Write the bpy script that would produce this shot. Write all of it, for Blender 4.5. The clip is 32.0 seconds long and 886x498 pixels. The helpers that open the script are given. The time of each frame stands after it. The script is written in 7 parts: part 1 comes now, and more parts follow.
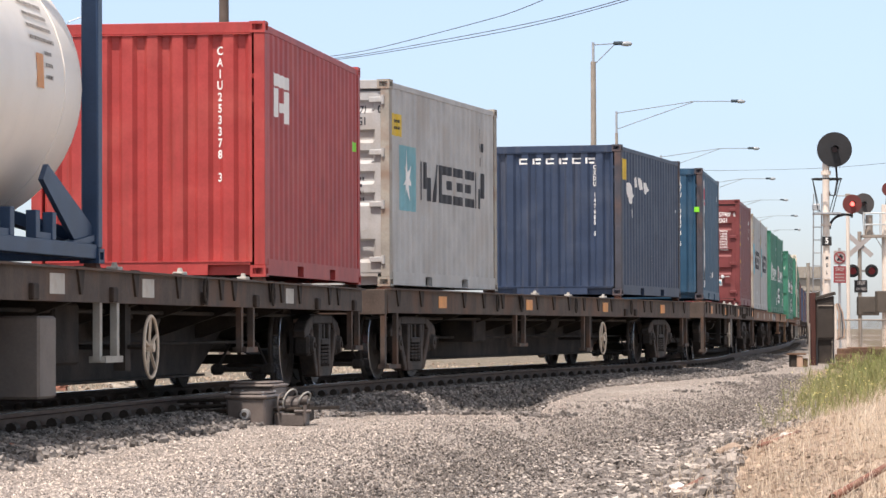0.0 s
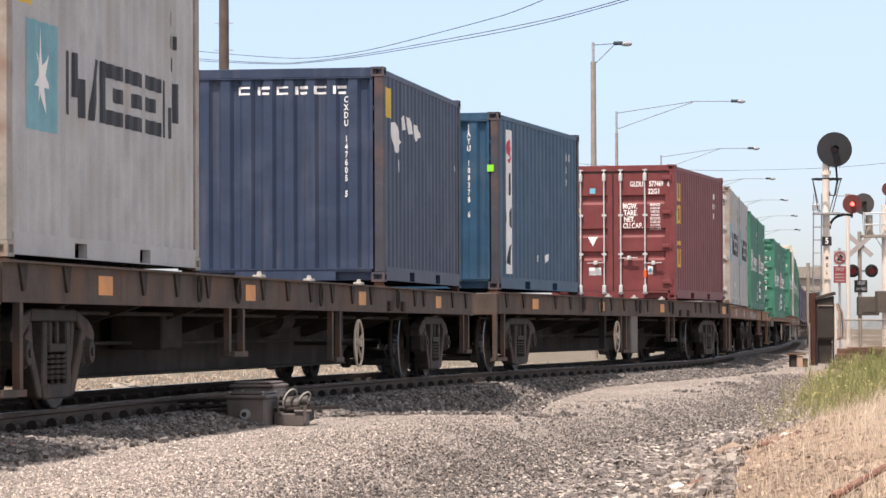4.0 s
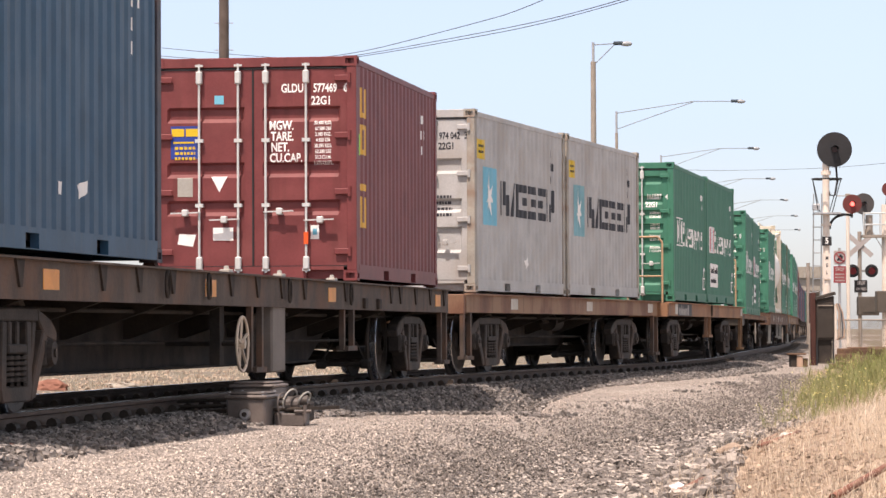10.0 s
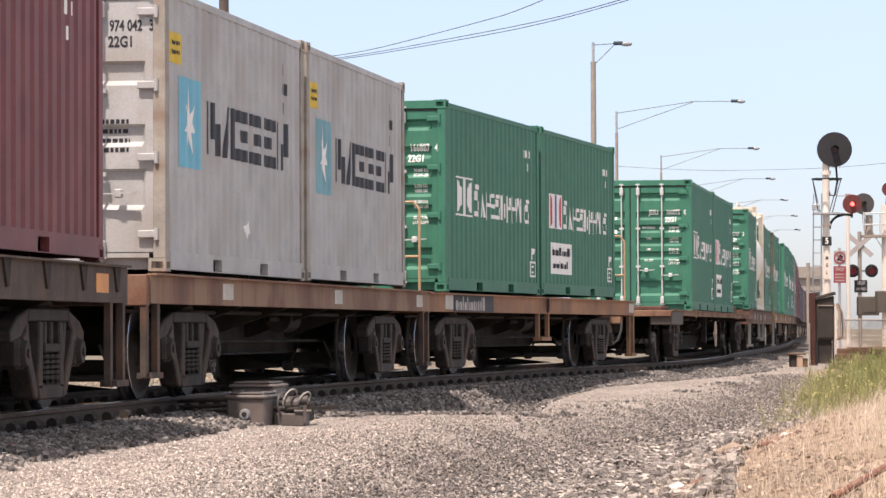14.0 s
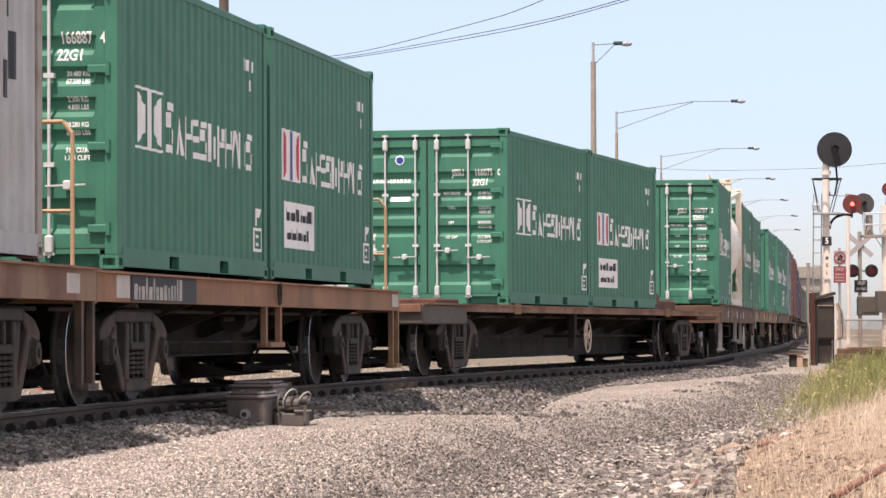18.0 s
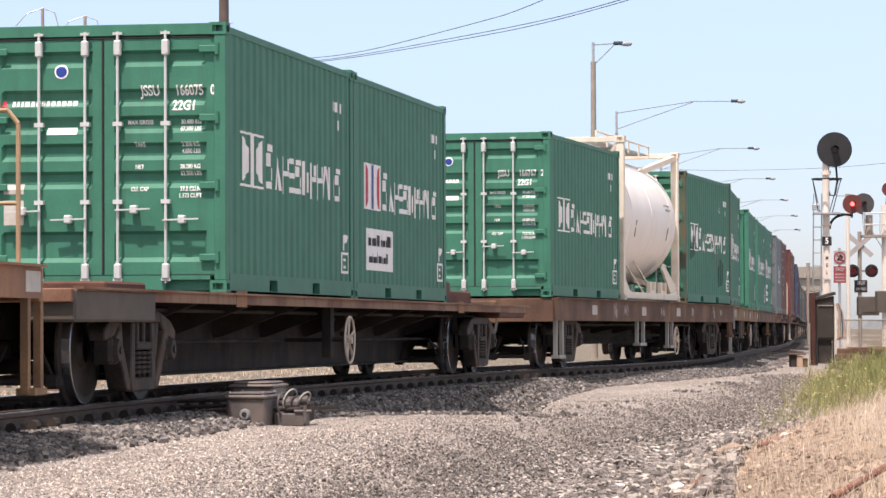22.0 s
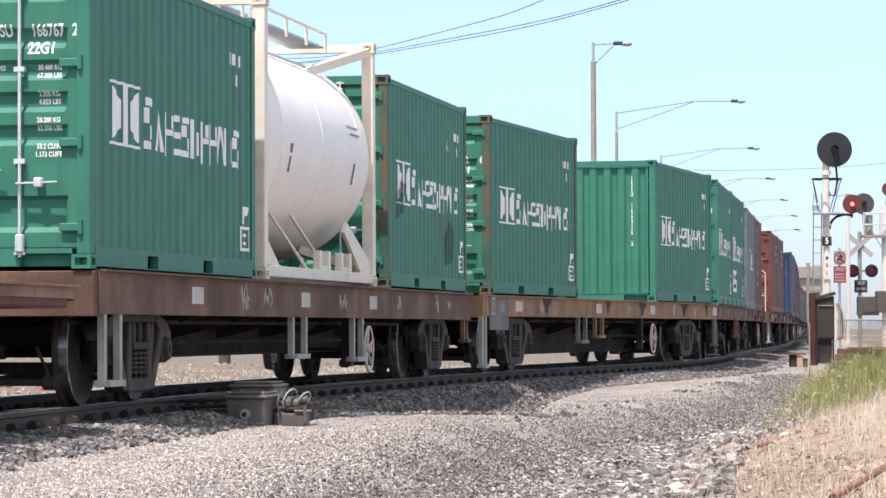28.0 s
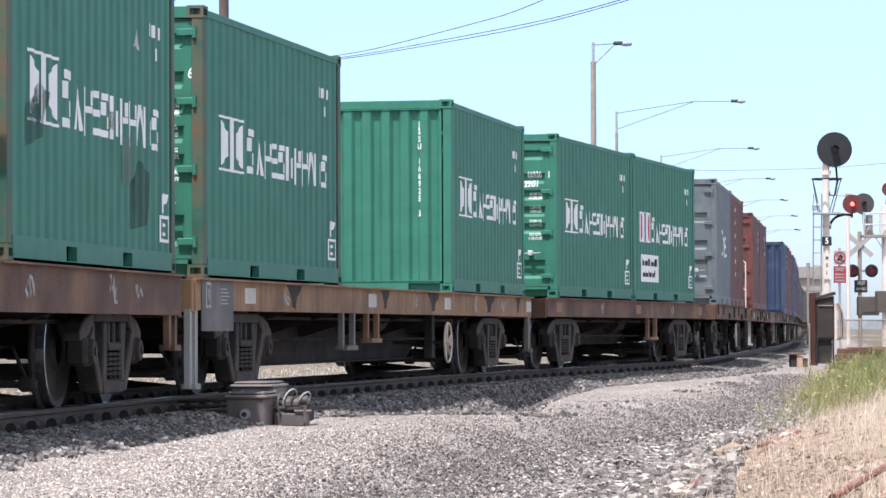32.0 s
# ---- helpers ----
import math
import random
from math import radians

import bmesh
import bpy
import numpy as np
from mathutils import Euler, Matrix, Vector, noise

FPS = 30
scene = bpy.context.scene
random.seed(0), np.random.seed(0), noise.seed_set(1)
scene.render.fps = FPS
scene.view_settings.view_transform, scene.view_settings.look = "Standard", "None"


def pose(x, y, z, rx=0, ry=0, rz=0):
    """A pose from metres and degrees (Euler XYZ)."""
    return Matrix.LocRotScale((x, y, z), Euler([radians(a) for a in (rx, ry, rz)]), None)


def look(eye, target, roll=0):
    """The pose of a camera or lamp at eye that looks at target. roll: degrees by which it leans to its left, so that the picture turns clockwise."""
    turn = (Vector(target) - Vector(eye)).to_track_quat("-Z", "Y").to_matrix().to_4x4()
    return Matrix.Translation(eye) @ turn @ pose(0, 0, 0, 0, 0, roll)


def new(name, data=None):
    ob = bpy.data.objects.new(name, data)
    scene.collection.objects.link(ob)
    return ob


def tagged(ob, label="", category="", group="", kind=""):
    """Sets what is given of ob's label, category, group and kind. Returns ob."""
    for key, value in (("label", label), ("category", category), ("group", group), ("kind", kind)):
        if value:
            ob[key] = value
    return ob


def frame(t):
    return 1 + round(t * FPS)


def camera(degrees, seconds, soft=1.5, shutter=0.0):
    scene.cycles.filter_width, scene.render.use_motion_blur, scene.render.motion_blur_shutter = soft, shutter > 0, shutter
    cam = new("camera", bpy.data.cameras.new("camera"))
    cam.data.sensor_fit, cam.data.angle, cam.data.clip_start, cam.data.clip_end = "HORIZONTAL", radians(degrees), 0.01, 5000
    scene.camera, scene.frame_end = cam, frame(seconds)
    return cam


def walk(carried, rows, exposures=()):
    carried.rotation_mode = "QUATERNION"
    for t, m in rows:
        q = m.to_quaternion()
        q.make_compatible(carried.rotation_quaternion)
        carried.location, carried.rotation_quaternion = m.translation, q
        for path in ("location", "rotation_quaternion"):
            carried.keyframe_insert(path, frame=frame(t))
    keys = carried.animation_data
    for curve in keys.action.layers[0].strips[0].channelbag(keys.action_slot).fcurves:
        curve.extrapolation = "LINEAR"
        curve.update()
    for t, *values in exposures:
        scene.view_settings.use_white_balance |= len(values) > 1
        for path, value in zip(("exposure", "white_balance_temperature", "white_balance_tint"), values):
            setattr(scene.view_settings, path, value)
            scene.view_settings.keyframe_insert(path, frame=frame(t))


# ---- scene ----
# Camera: stands still beside the line, a long lens looking up the track.
EYE = (0.0, 0.0, 0.623)
cam = camera(15.51, 32.0, soft=1.5, shutter=0.0)
AIM = look(EYE, (0.0, 10.0, 0.623 + 10.0 * math.tan(0.02488)), roll=-0.2156)
walk(cam, [(0.0, AIM), (32.0, AIM)], exposures=[(0.0, 0.64, 6850, 15), (5.0, 0.66, 7050, 18), (9.0, 0.7, 7400, 21.5), (13.0, 0.71, 7100, 19), (17.0, 0.67, 7150, 21), (21.0, 0.68, 6980, 20), (23.5, 0.7, 6700, 17.5), (26.0, 0.74, 6480, 16.5), (29.0, 0.85, 6050, 13.5), (32.0, 0.87, 5950, 13.5)])

# World: clear summer sky, sun high behind the camera.
SUN_DIR = Vector((0.21, 0.386, -1.0)).normalized()  # way the light travels
world = bpy.data.worlds.new("sky")
scene.world = world
world.use_nodes = True
wn = world.node_tree
sky = wn.nodes.new("ShaderNodeTexSky")
sky.sky_type = "NISHITA"
sky.sun_disc = False
sky.sun_elevation = math.asin(-SUN_DIR.z)
sky.sun_rotation = math.atan2(-SUN_DIR.x, -SUN_DIR.y)
sky.air_density, sky.dust_density, sky.ozone_density = 1.0, 0.7, 2.6
wn.nodes["Background"].inputs["Strength"].default_value = 0.15
sky_gain = wn.nodes.new("ShaderNodeMix")
sky_gain.data_type, sky_gain.blend_type = "RGBA", "MULTIPLY"
sky_gain.inputs["Factor"].default_value = 1.0
view_up = wn.nodes.new("ShaderNodeTexCoord")
split = wn.nodes.new("ShaderNodeSeparateXYZ")
wn.links.new(view_up.outputs["Generated"], split.inputs["Vector"])
tone = wn.nodes.new("ShaderNodeValToRGB")   # low sky dimmed and blued; upper sky lifted, warm, to fill shaded sides
tone.color_ramp.elements[0].position, tone.color_ramp.elements[1].position = 0.06, 0.45
tone.color_ramp.elements[0].color, tone.color_ramp.elements[1].color = (0.6, 0.658, 0.83, 1), (1.74, 1.29, 0.83, 1)
wn.links.new(split.outputs["Z"], tone.inputs["Fac"])
wn.links.new(tone.outputs["Color"], sky_gain.inputs["B"])
wn.links.new(sky.outputs["Color"], sky_gain.inputs["A"])
wn.links.new(sky_gain.outputs["Result"], wn.nodes["Background"].inputs["Color"])
sun = new("sun", bpy.data.lights.new("sun", "SUN"))
sun.data.energy, sun.data.angle, sun.data.color = 3.4, radians(0.8), (1.0, 0.97, 0.93)
sun.matrix_world = look((0, 0, 40), Vector((0, 0, 40)) + SUN_DIR)
# ---- the line: heading (from +y towards +x) along the track, and how far the train has run
KNOT_S = [-40, -25, -15, -5, 5, 12, 19, 26, 33, 40, 50, 65, 85, 110, 150, 300]
KNOT_H = [0.1464, 0.1186, 0.1143, 0.1657, 0.2106, 0.2564, 0.2669, 0.1821, 0.1320, 0.1207, 0.1259, 0.1393, 0.1240, 0.1150, 0.1090, 0.1300]
S_AX = np.linspace(-80.0, 520.0, 6001)
HEAD = np.interp(S_AX, KNOT_S, KNOT_H)
STEP = S_AX[1] - S_AX[0]
LINE_X = np.concatenate([[0], np.cumsum((np.sin(HEAD[1:]) + np.sin(HEAD[:-1])) / 2 * STEP)])
LINE_Y = np.concatenate([[0], np.cumsum((np.cos(HEAD[1:]) + np.cos(HEAD[:-1])) / 2 * STEP)])
LINE_X += -1.7884 - np.interp(0, S_AX, LINE_X)
LINE_Y += 40.7454 - np.interp(0, S_AX, LINE_Y)


def line(s, w=0.0):
    """Plan point at distance s along the track, w metres to its right."""
    h = np.interp(s, S_AX, HEAD)
    return np.interp(s, S_AX, LINE_X) + math.cos(h) * w, np.interp(s, S_AX, LINE_Y) - math.sin(h) * w


def run(t):
    """Metres that the train has rolled towards the camera at t."""
    return 4.25576 * t - 0.0075244 * ((t - 16) ** 2 - 256) / 2 - 0.00064690 * ((t - 16) ** 3 + 4096) / 6


def on_track(s, b):
    """Pose of a wagon whose middle is at s, on two pivots b either side."""
    x0, y0 = line(s - b)
    x1, y1 = line(s + b)
    return Matrix.Translation(((x0 + x1) / 2, (y0 + y1) / 2, 0)) @ Matrix.Rotation(-math.atan2(x1 - x0, y1 - y0), 4, "Z")
# ---- materials
def shade(name, base, rough=0.6, metal=0.0, var=0.15, scale=3.0, fine=40.0, bump=0.1, stain=None, stain_amt=0.5, stain_scale=1.5, rnd=0.0, lo=0.5, hi=0.7, spec=0.3, streak=None, streak_amt=0.5):
    """A node material: base colour varied at two scales, optional stains of a second colour, fine relief."""
    m = bpy.data.materials.new(name)
    m.use_nodes = True
    t, n = m.node_tree, m.node_tree.nodes
    b = n["Principled BSDF"]
    b.inputs["Roughness"].default_value, b.inputs["Metallic"].default_value = rough, metal
    b.inputs["Specular IOR Level"].default_value = spec
    co = n.new("ShaderNodeTexCoord")

    def noise_tex(sc, det=6.0):
        q = n.new("ShaderNodeTexNoise")
        q.inputs["Scale"].default_value, q.inputs["Detail"].default_value = sc, det
        t.links.new(co.outputs["Object"], q.inputs["Vector"])
        return q

    def ramp(src, a, c0, d, c1):
        r = n.new("ShaderNodeValToRGB")
        r.color_ramp.elements[0].position, r.color_ramp.elements[1].position = a, d
        r.color_ramp.elements[0].color, r.color_ramp.elements[1].color = (*c0, 1), (*c1, 1)
        t.links.new(src, r.inputs["Fac"])
        return r

    def mix(kind, fac, a, bb):
        x = n.new("ShaderNodeMix")
        x.data_type, x.blend_type = "RGBA", kind
        if isinstance(fac, float):
            x.inputs["Factor"].default_value = fac
        else:
            t.links.new(fac, x.inputs["Factor"])
        t.links.new(a, x.inputs["A"])
        t.links.new(bb, x.inputs["B"])
        return x

    big, small = noise_tex(scale), noise_tex(fine, 4.0)
    dark, light = [c * (1 - var) for c in base], [min(1, c * (1 + var)) for c in base]
    col = ramp(big.outputs["Fac"], 0.3, dark, 0.7, light)
    grain = ramp(small.outputs["Fac"], 0.3, [1 - var * 0.8] * 3, 0.7, [1.0] * 3)
    out = mix("MULTIPLY", 1.0, col.outputs["Color"], grain.outputs["Color"]).outputs["Result"]
    if rnd:
        oi = n.new("ShaderNodeObjectInfo")
        r = ramp(oi.outputs["Random"], 0.0, [1 - rnd] * 3, 1.0, [1.0] * 3)
        out = mix("MULTIPLY", 1.0, out, r.outputs["Color"]).outputs["Result"]
    if stain:
        sn = noise_tex(stain_scale, 8.0)
        f = ramp(sn.outputs["Fac"], lo, (0, 0, 0), hi, [stain_amt] * 3)
        rgb = n.new("ShaderNodeRGB")
        rgb.outputs[0].default_value = (*stain, 1)
        out = mix("MIX", f.outputs["Color"], out, rgb.outputs[0]).outputs["Result"]
    if streak:   # dirt runs, drawn out downwards
        mp = n.new("ShaderNodeMapping")
        mp.inputs["Scale"].default_value = (9.0, 9.0, 0.55)
        t.links.new(co.outputs["Object"], mp.inputs["Vector"])
        sn = noise_tex(1.0, 9.0)
        t.links.new(mp.outputs["Vector"], sn.inputs["Vector"])
        f = ramp(sn.outputs["Fac"], 0.52, (0, 0, 0), 0.78, [streak_amt] * 3)
        rgb = n.new("ShaderNodeRGB")
        rgb.outputs[0].default_value = (*streak, 1)
        out = mix("MIX", f.outputs["Color"], out, rgb.outputs[0]).outputs["Result"]
    t.links.new(out, b.inputs["Base Color"])
    if bump:
        bp = n.new("ShaderNodeBump")
        bp.inputs["Strength"].default_value, bp.inputs["Distance"].default_value = bump, 0.02
        t.links.new(small.outputs["Fac"], bp.inputs["Height"])
        t.links.new(bp.outputs["Normal"], b.inputs["Normal"])
    return m


RUST = (0.16, 0.07, 0.035)
M = {
    "red": shade("red_paint", (0.43, 0.06, 0.056), 0.5, stain=(0.47, 0.13, 0.1), stain_amt=0.3, bump=0.03, streak=(0.22, 0.05, 0.04), streak_amt=0.6),
    "grey": shade("grey_paint", (0.49, 0.485, 0.475), 0.5, stain=(0.26, 0.2, 0.15), stain_amt=0.45, bump=0.03, streak=(0.3, 0.24, 0.19), streak_amt=0.3),
    "navy": shade("navy_paint", (0.038, 0.058, 0.105), 0.5, stain=(0.1, 0.12, 0.16), stain_amt=0.3, bump=0.03, streak=(0.12, 0.12, 0.13), streak_amt=0.5),
    "blue": shade("blue_paint", (0.03, 0.09, 0.158), 0.5, stain=(0.09, 0.13, 0.165), stain_amt=0.3, bump=0.03, streak=(0.1, 0.11, 0.12), streak_amt=0.5),
    "maroon": shade("maroon_paint", (0.2, 0.05, 0.05), 0.5, stain=(0.22, 0.08, 0.07), stain_amt=0.3, bump=0.03, streak=(0.12, 0.035, 0.03), streak_amt=0.6),
    "green": shade("green_paint", (0.046, 0.195, 0.128), 0.55, var=0.1, stain=(0.06, 0.2, 0.135), stain_amt=0.4, bump=0.03, streak=(0.035, 0.11, 0.075), streak_amt=0.55),
    "mark": shade("white_marking", (0.92, 0.9, 0.87), 0.5, var=0.06, bump=0.0),
    "brown": shade("brown_paint", (0.15, 0.05, 0.041), 0.55, stain=(0.2, 0.1, 0.07), stain_amt=0.4, bump=0.03, streak=(0.1, 0.045, 0.035), streak_amt=0.5),
    "deck": shade("rusty_wagon_steel", (0.104, 0.077, 0.063), 0.75, var=0.3, stain=RUST, stain_amt=0.6, bump=0.2, streak=(0.2, 0.14, 0.1), streak_amt=0.25),
    "ochre": shade("worn_orange_brown_steel", (0.37, 0.195, 0.11), 0.75, var=0.2, scale=1.4, stain=(0.2, 0.12, 0.085), stain_amt=0.7, stain_scale=0.9, lo=0.5, hi=0.64, bump=0.15, streak=(0.2, 0.1, 0.06), streak_amt=0.5),
    "dirty": shade("grimy_underframe", (0.042, 0.034, 0.029), 0.85, var=0.35, stain=(0.1, 0.075, 0.06), stain_amt=0.4, bump=0.2),
    "wheel": shade("wheel_steel", (0.06, 0.048, 0.04), 0.65, 0.1, var=0.3, bump=0.1),
    "rail": shade("rusty_rail", (0.1, 0.064, 0.047), 0.7, 0.1, var=0.3, bump=0.2),
    "shiny": shade("polished_rail_head", (0.5, 0.5, 0.52), 0.25, 0.9, var=0.1, bump=0.02),
    "ballast": shade("ballast_stone", (0.27, 0.25, 0.237), 0.9, var=0.35, scale=8, fine=60, bump=0.4),
    "steel": shade("galvanised_steel", (0.5, 0.5, 0.5), 0.45, 0.6, var=0.15, bump=0.05),
    "black": shade("black_enamel", (0.03, 0.03, 0.032), 0.6, var=0.2, bump=0.02),
    "pole": shade("weathered_timber_pole", (0.13, 0.1, 0.085), 0.9, var=0.25, fine=80, bump=0.4),
    "yellow": shade("yellow_paint", (0.75, 0.5, 0.03), 0.5, var=0.1, bump=0.0),
    "reflector": shade("orange_reflector", (0.76, 0.28, 0.035), 0.4, var=0.12, bump=0.0),
    "cyan": shade("light_blue_paint", (0.16, 0.5, 0.65), 0.5, var=0.08, bump=0.0),
    "ink": shade("black_marking", (0.035, 0.037, 0.045), 0.6, var=0.2, bump=0.0),
    "tank": shade("white_tank_skin", (0.93, 0.87, 0.8), 0.45, var=0.03, stain=(0.6, 0.56, 0.5), stain_amt=0.2, bump=0.01, streak=(0.75, 0.68, 0.6), streak_amt=0.15),
    "tankblue": shade("blue_frame_paint", (0.03, 0.06, 0.12), 0.45, bump=0.03),
    "concrete": shade("weathered_concrete", (0.36, 0.32, 0.27), 0.9, var=0.15, bump=0.3),
}
M["cyan_faded"] = shade("faded_blue_paint", (0.2, 0.44, 0.5), 0.6, var=0.15, stain=(0.36, 0.37, 0.36), stain_amt=0.6, bump=0.0)
M["emblem_red"] = shade("emblem_red_paint", (0.6, 0.05, 0.08), 0.5, var=0.05, bump=0.0)
M["emblem_blue"] = shade("emblem_blue_paint", (0.03, 0.06, 0.3), 0.5, var=0.05, bump=0.0)
M["lime"] = shade("lime_sticker", (0.25, 0.8, 0.05), 0.5, var=0.05, bump=0.0)
M["orange"] = shade("orange_tape", (0.85, 0.12, 0.03), 0.5, var=0.05, bump=0.0)
M["rusty"] = shade("rusted_paint", (0.14, 0.065, 0.045), 0.8, var=0.3, stain=(0.1, 0.05, 0.03), stain_amt=0.6, bump=0.3)
M["navy_rust"] = shade("rust_streaked_navy_post", (0.07, 0.07, 0.085), 0.6, var=0.2, stain=(0.2, 0.1, 0.06), stain_amt=0.6, bump=0.1)
M["grey_rust"] = shade("rust_streaked_grey_post", (0.4, 0.37, 0.32), 0.6, var=0.2, stain=(0.22, 0.1, 0.05), stain_amt=0.8, stain_scale=2.5, bump=0.1)
M["lgrey"] = shade("pale_grey_step_paint", (0.42, 0.4, 0.36), 0.6, var=0.15, stain=(0.2, 0.14, 0.1), stain_amt=0.5, bump=0.1)
M["cream"] = shade("worn_cream_handwheel_paint", (0.68, 0.56, 0.44), 0.6, var=0.15, bump=0.05)
M["bluegrey"] = shade("slate_grey_paint", (0.14, 0.16, 0.165), 0.5, stain=(0.22, 0.22, 0.2), stain_amt=0.4, bump=0.03)
M["casting"] = shade("grimy_cast_steel", (0.06, 0.048, 0.041), 0.75, var=0.4, stain=(0.15, 0.085, 0.055), stain_amt=0.45, bump=0.2)
M["patch"] = shade("pale_side_patch", (0.58, 0.54, 0.48), 0.6, var=0.12, stain=(0.3, 0.2, 0.14), stain_amt=0.4, stain_scale=6, bump=0.02)
M["patchy"] = shade("patchy_sill_paint", (0.26, 0.13, 0.085), 0.7, var=0.3, scale=0.9, stain=(0.3, 0.19, 0.12), stain_amt=0.8, stain_scale=0.9, lo=0.45, hi=0.55, bump=0.1, streak=(0.09, 0.05, 0.035), streak_amt=0.6)
M["ochre_rail"] = shade("pale_ochre_rail", (0.5, 0.33, 0.2), 0.6, var=0.15, bump=0.05)
M["ochre_rust"] = shade("worn_ochre_rust", (0.33, 0.19, 0.1), 0.75, var=0.25, stain=(0.14, 0.075, 0.05), stain_amt=0.7, stain_scale=1.0, bump=0.2, streak=(0.09, 0.05, 0.035), streak_amt=0.6)
M["rustsill"] = shade("chalky_rust_brown", (0.16, 0.088, 0.06), 0.75, var=0.4, scale=1.6, stain=(0.32, 0.185, 0.1), stain_amt=0.55, stain_scale=1.1, bump=0.2, streak=(0.09, 0.05, 0.035), streak_amt=0.6)
M["barpaint"] = shade("pale_galvanised_bar", (0.62, 0.635, 0.62), 0.5, 0.1, var=0.12, bump=0.03)
M["frame_white"] = shade("cream_frame_paint", (0.84, 0.75, 0.62), 0.45, var=0.06, stain=(0.4, 0.28, 0.18), stain_amt=0.4, stain_scale=3, bump=0.03)
M["stone"] = shade("crushed_basalt", (0.335, 0.308, 0.288), 0.95, var=0.2, scale=8, fine=50, bump=0.3, spec=0.1)
M["pebble"] = shade("pale_pebbles", (0.53, 0.475, 0.433), 0.95, var=0.2, scale=6, fine=40, bump=0.2)
M["clod"] = shade("dry_soil_clods", (0.42, 0.33, 0.26), 0.95, var=0.25, scale=6, fine=40, bump=0.2)
for key in ("stone", "ballast", "pebble", "clod"):
    t = M[key].node_tree
    g = t.nodes.new("ShaderNodeNewGeometry")
    r = t.nodes.new("ShaderNodeValToRGB")
    low, top = {"stone": (0.3, 1.8), "ballast": (0.35, 1.5), "pebble": (0.42, 1.65), "clod": (0.5, 1.35)}[key]
    r.color_ramp.elements[0].color, r.color_ramp.elements[1].color = (low, low * 0.96, low * 0.93, 1), (top, top * 0.96, top * 0.9, 1)
    r.color_ramp.elements.new(0.7).color = (0.95, 0.92, 0.9, 1)
    x = t.nodes.new("ShaderNodeMix")
    x.data_type, x.blend_type = "RGBA", "MULTIPLY"
    x.inputs["Factor"].default_value = 1.0
    b = t.nodes["Principled BSDF"]
    t.links.new(g.outputs["Random Per Island"], r.inputs["Fac"])
    t.links.new(b.inputs["Base Color"].links[0].from_socket, x.inputs["A"])
    t.links.new(r.outputs["Color"], x.inputs["B"])
    t.links.new(x.outputs["Result"], b.inputs["Base Color"])
M["sleeper"] = shade("oily_timber_sleeper", (0.09, 0.07, 0.055), 0.9, var=0.3, fine=60, rnd=0.4, bump=0.4)
M["straw"] = shade("dry_straw_grass", (0.7, 0.58, 0.45), 0.8, var=0.25, scale=1.5, bump=0.0)
M["weed"] = shade("green_weed_leaf", (0.225, 0.25, 0.085), 0.7, var=0.3, scale=2.0, bump=0.0)
M["flower"] = shade("yellow_petals", (0.8, 0.7, 0.28), 0.7, var=0.1, bump=0.0)
M["terracotta"] = shade("rusty_pipe_clay", (0.26, 0.115, 0.08), 0.85, var=0.2, stain=(0.36, 0.25, 0.18), stain_amt=0.6, bump=0.2)
M["aspect_red"] = bpy.data.materials.new("lit_red_lens")
M["aspect_red"].use_nodes = True
q = M["aspect_red"].node_tree.nodes["Principled BSDF"]
q.inputs["Base Color"].default_value = (0.5, 0.02, 0.02, 1)
q.inputs["Emission Color"].default_value = (1.0, 0.12, 0.1, 1)
q.inputs["Emission Strength"].default_value = 3.0
M["cabinet"] = shade("grimy_brown_cabinet_paint", (0.05, 0.04, 0.033), 0.7, var=0.2, stain=(0.14, 0.1, 0.08), stain_amt=0.4, bump=0.05)
# white boards and lettering greyed: their shade is part of the colour
M["boardgrey"] = shade("shaded_white_board", (0.42, 0.38, 0.36), 0.6, var=0.1, bump=0.0)
M["signred"] = shade("red_sign_face", (0.33, 0.06, 0.065), 0.5, var=0.08, bump=0.0)
M["wire"] = shade("dull_cable", (0.09, 0.09, 0.1), 0.7, var=0.1, bump=0.0)
# flashing crossing lamps held half lit by a brighter red base, no emission
M["lens_half_lit"] = shade("half_lit_red_lens", (0.3, 0.025, 0.03), 0.2, var=0.05, bump=0.0)
M["mastwhite"] = shade("chalky_white_mast_paint", (0.8, 0.7, 0.61), 0.6, var=0.08, stain=(0.45, 0.3, 0.22), stain_amt=0.4, stain_scale=3, bump=0.03)
M["machine"] = shade("dusty_grey_cast_iron", (0.125, 0.105, 0.096), 0.55, var=0.25, stain=(0.24, 0.19, 0.165), stain_amt=0.5, bump=0.08)
M["oldtimber"] = shade("old_brown_timber", (0.2, 0.12, 0.08), 0.9, var=0.3, fine=60, rnd=0.4, bump=0.4)
M["lamppost"] = shade("warm_grey_post", (0.34, 0.29, 0.245), 0.7, var=0.12, bump=0.05)
M["lantern"] = shade("dark_slate_lantern_paint", (0.05, 0.07, 0.085), 0.5, var=0.1, bump=0.0)
M["armgrey"] = shade("dull_grey_arm_paint", (0.24, 0.25, 0.26), 0.6, var=0.1, bump=0.0)
M["green_rust"] = shade("rust_streaked_green_post", (0.05, 0.13, 0.09), 0.6, var=0.2, stain=(0.16, 0.1, 0.06), stain_amt=0.8, stain_scale=2.5, lo=0.42, hi=0.62, bump=0.1)
M["lampbowl"] = shade("clear_lamp_bowl", (0.36, 0.38, 0.39), 0.15, var=0.05, bump=0.0)
M["grey_green"] = shade("grey_green_repaint", (0.1, 0.19, 0.14), 0.6, var=0.15, bump=0.02)
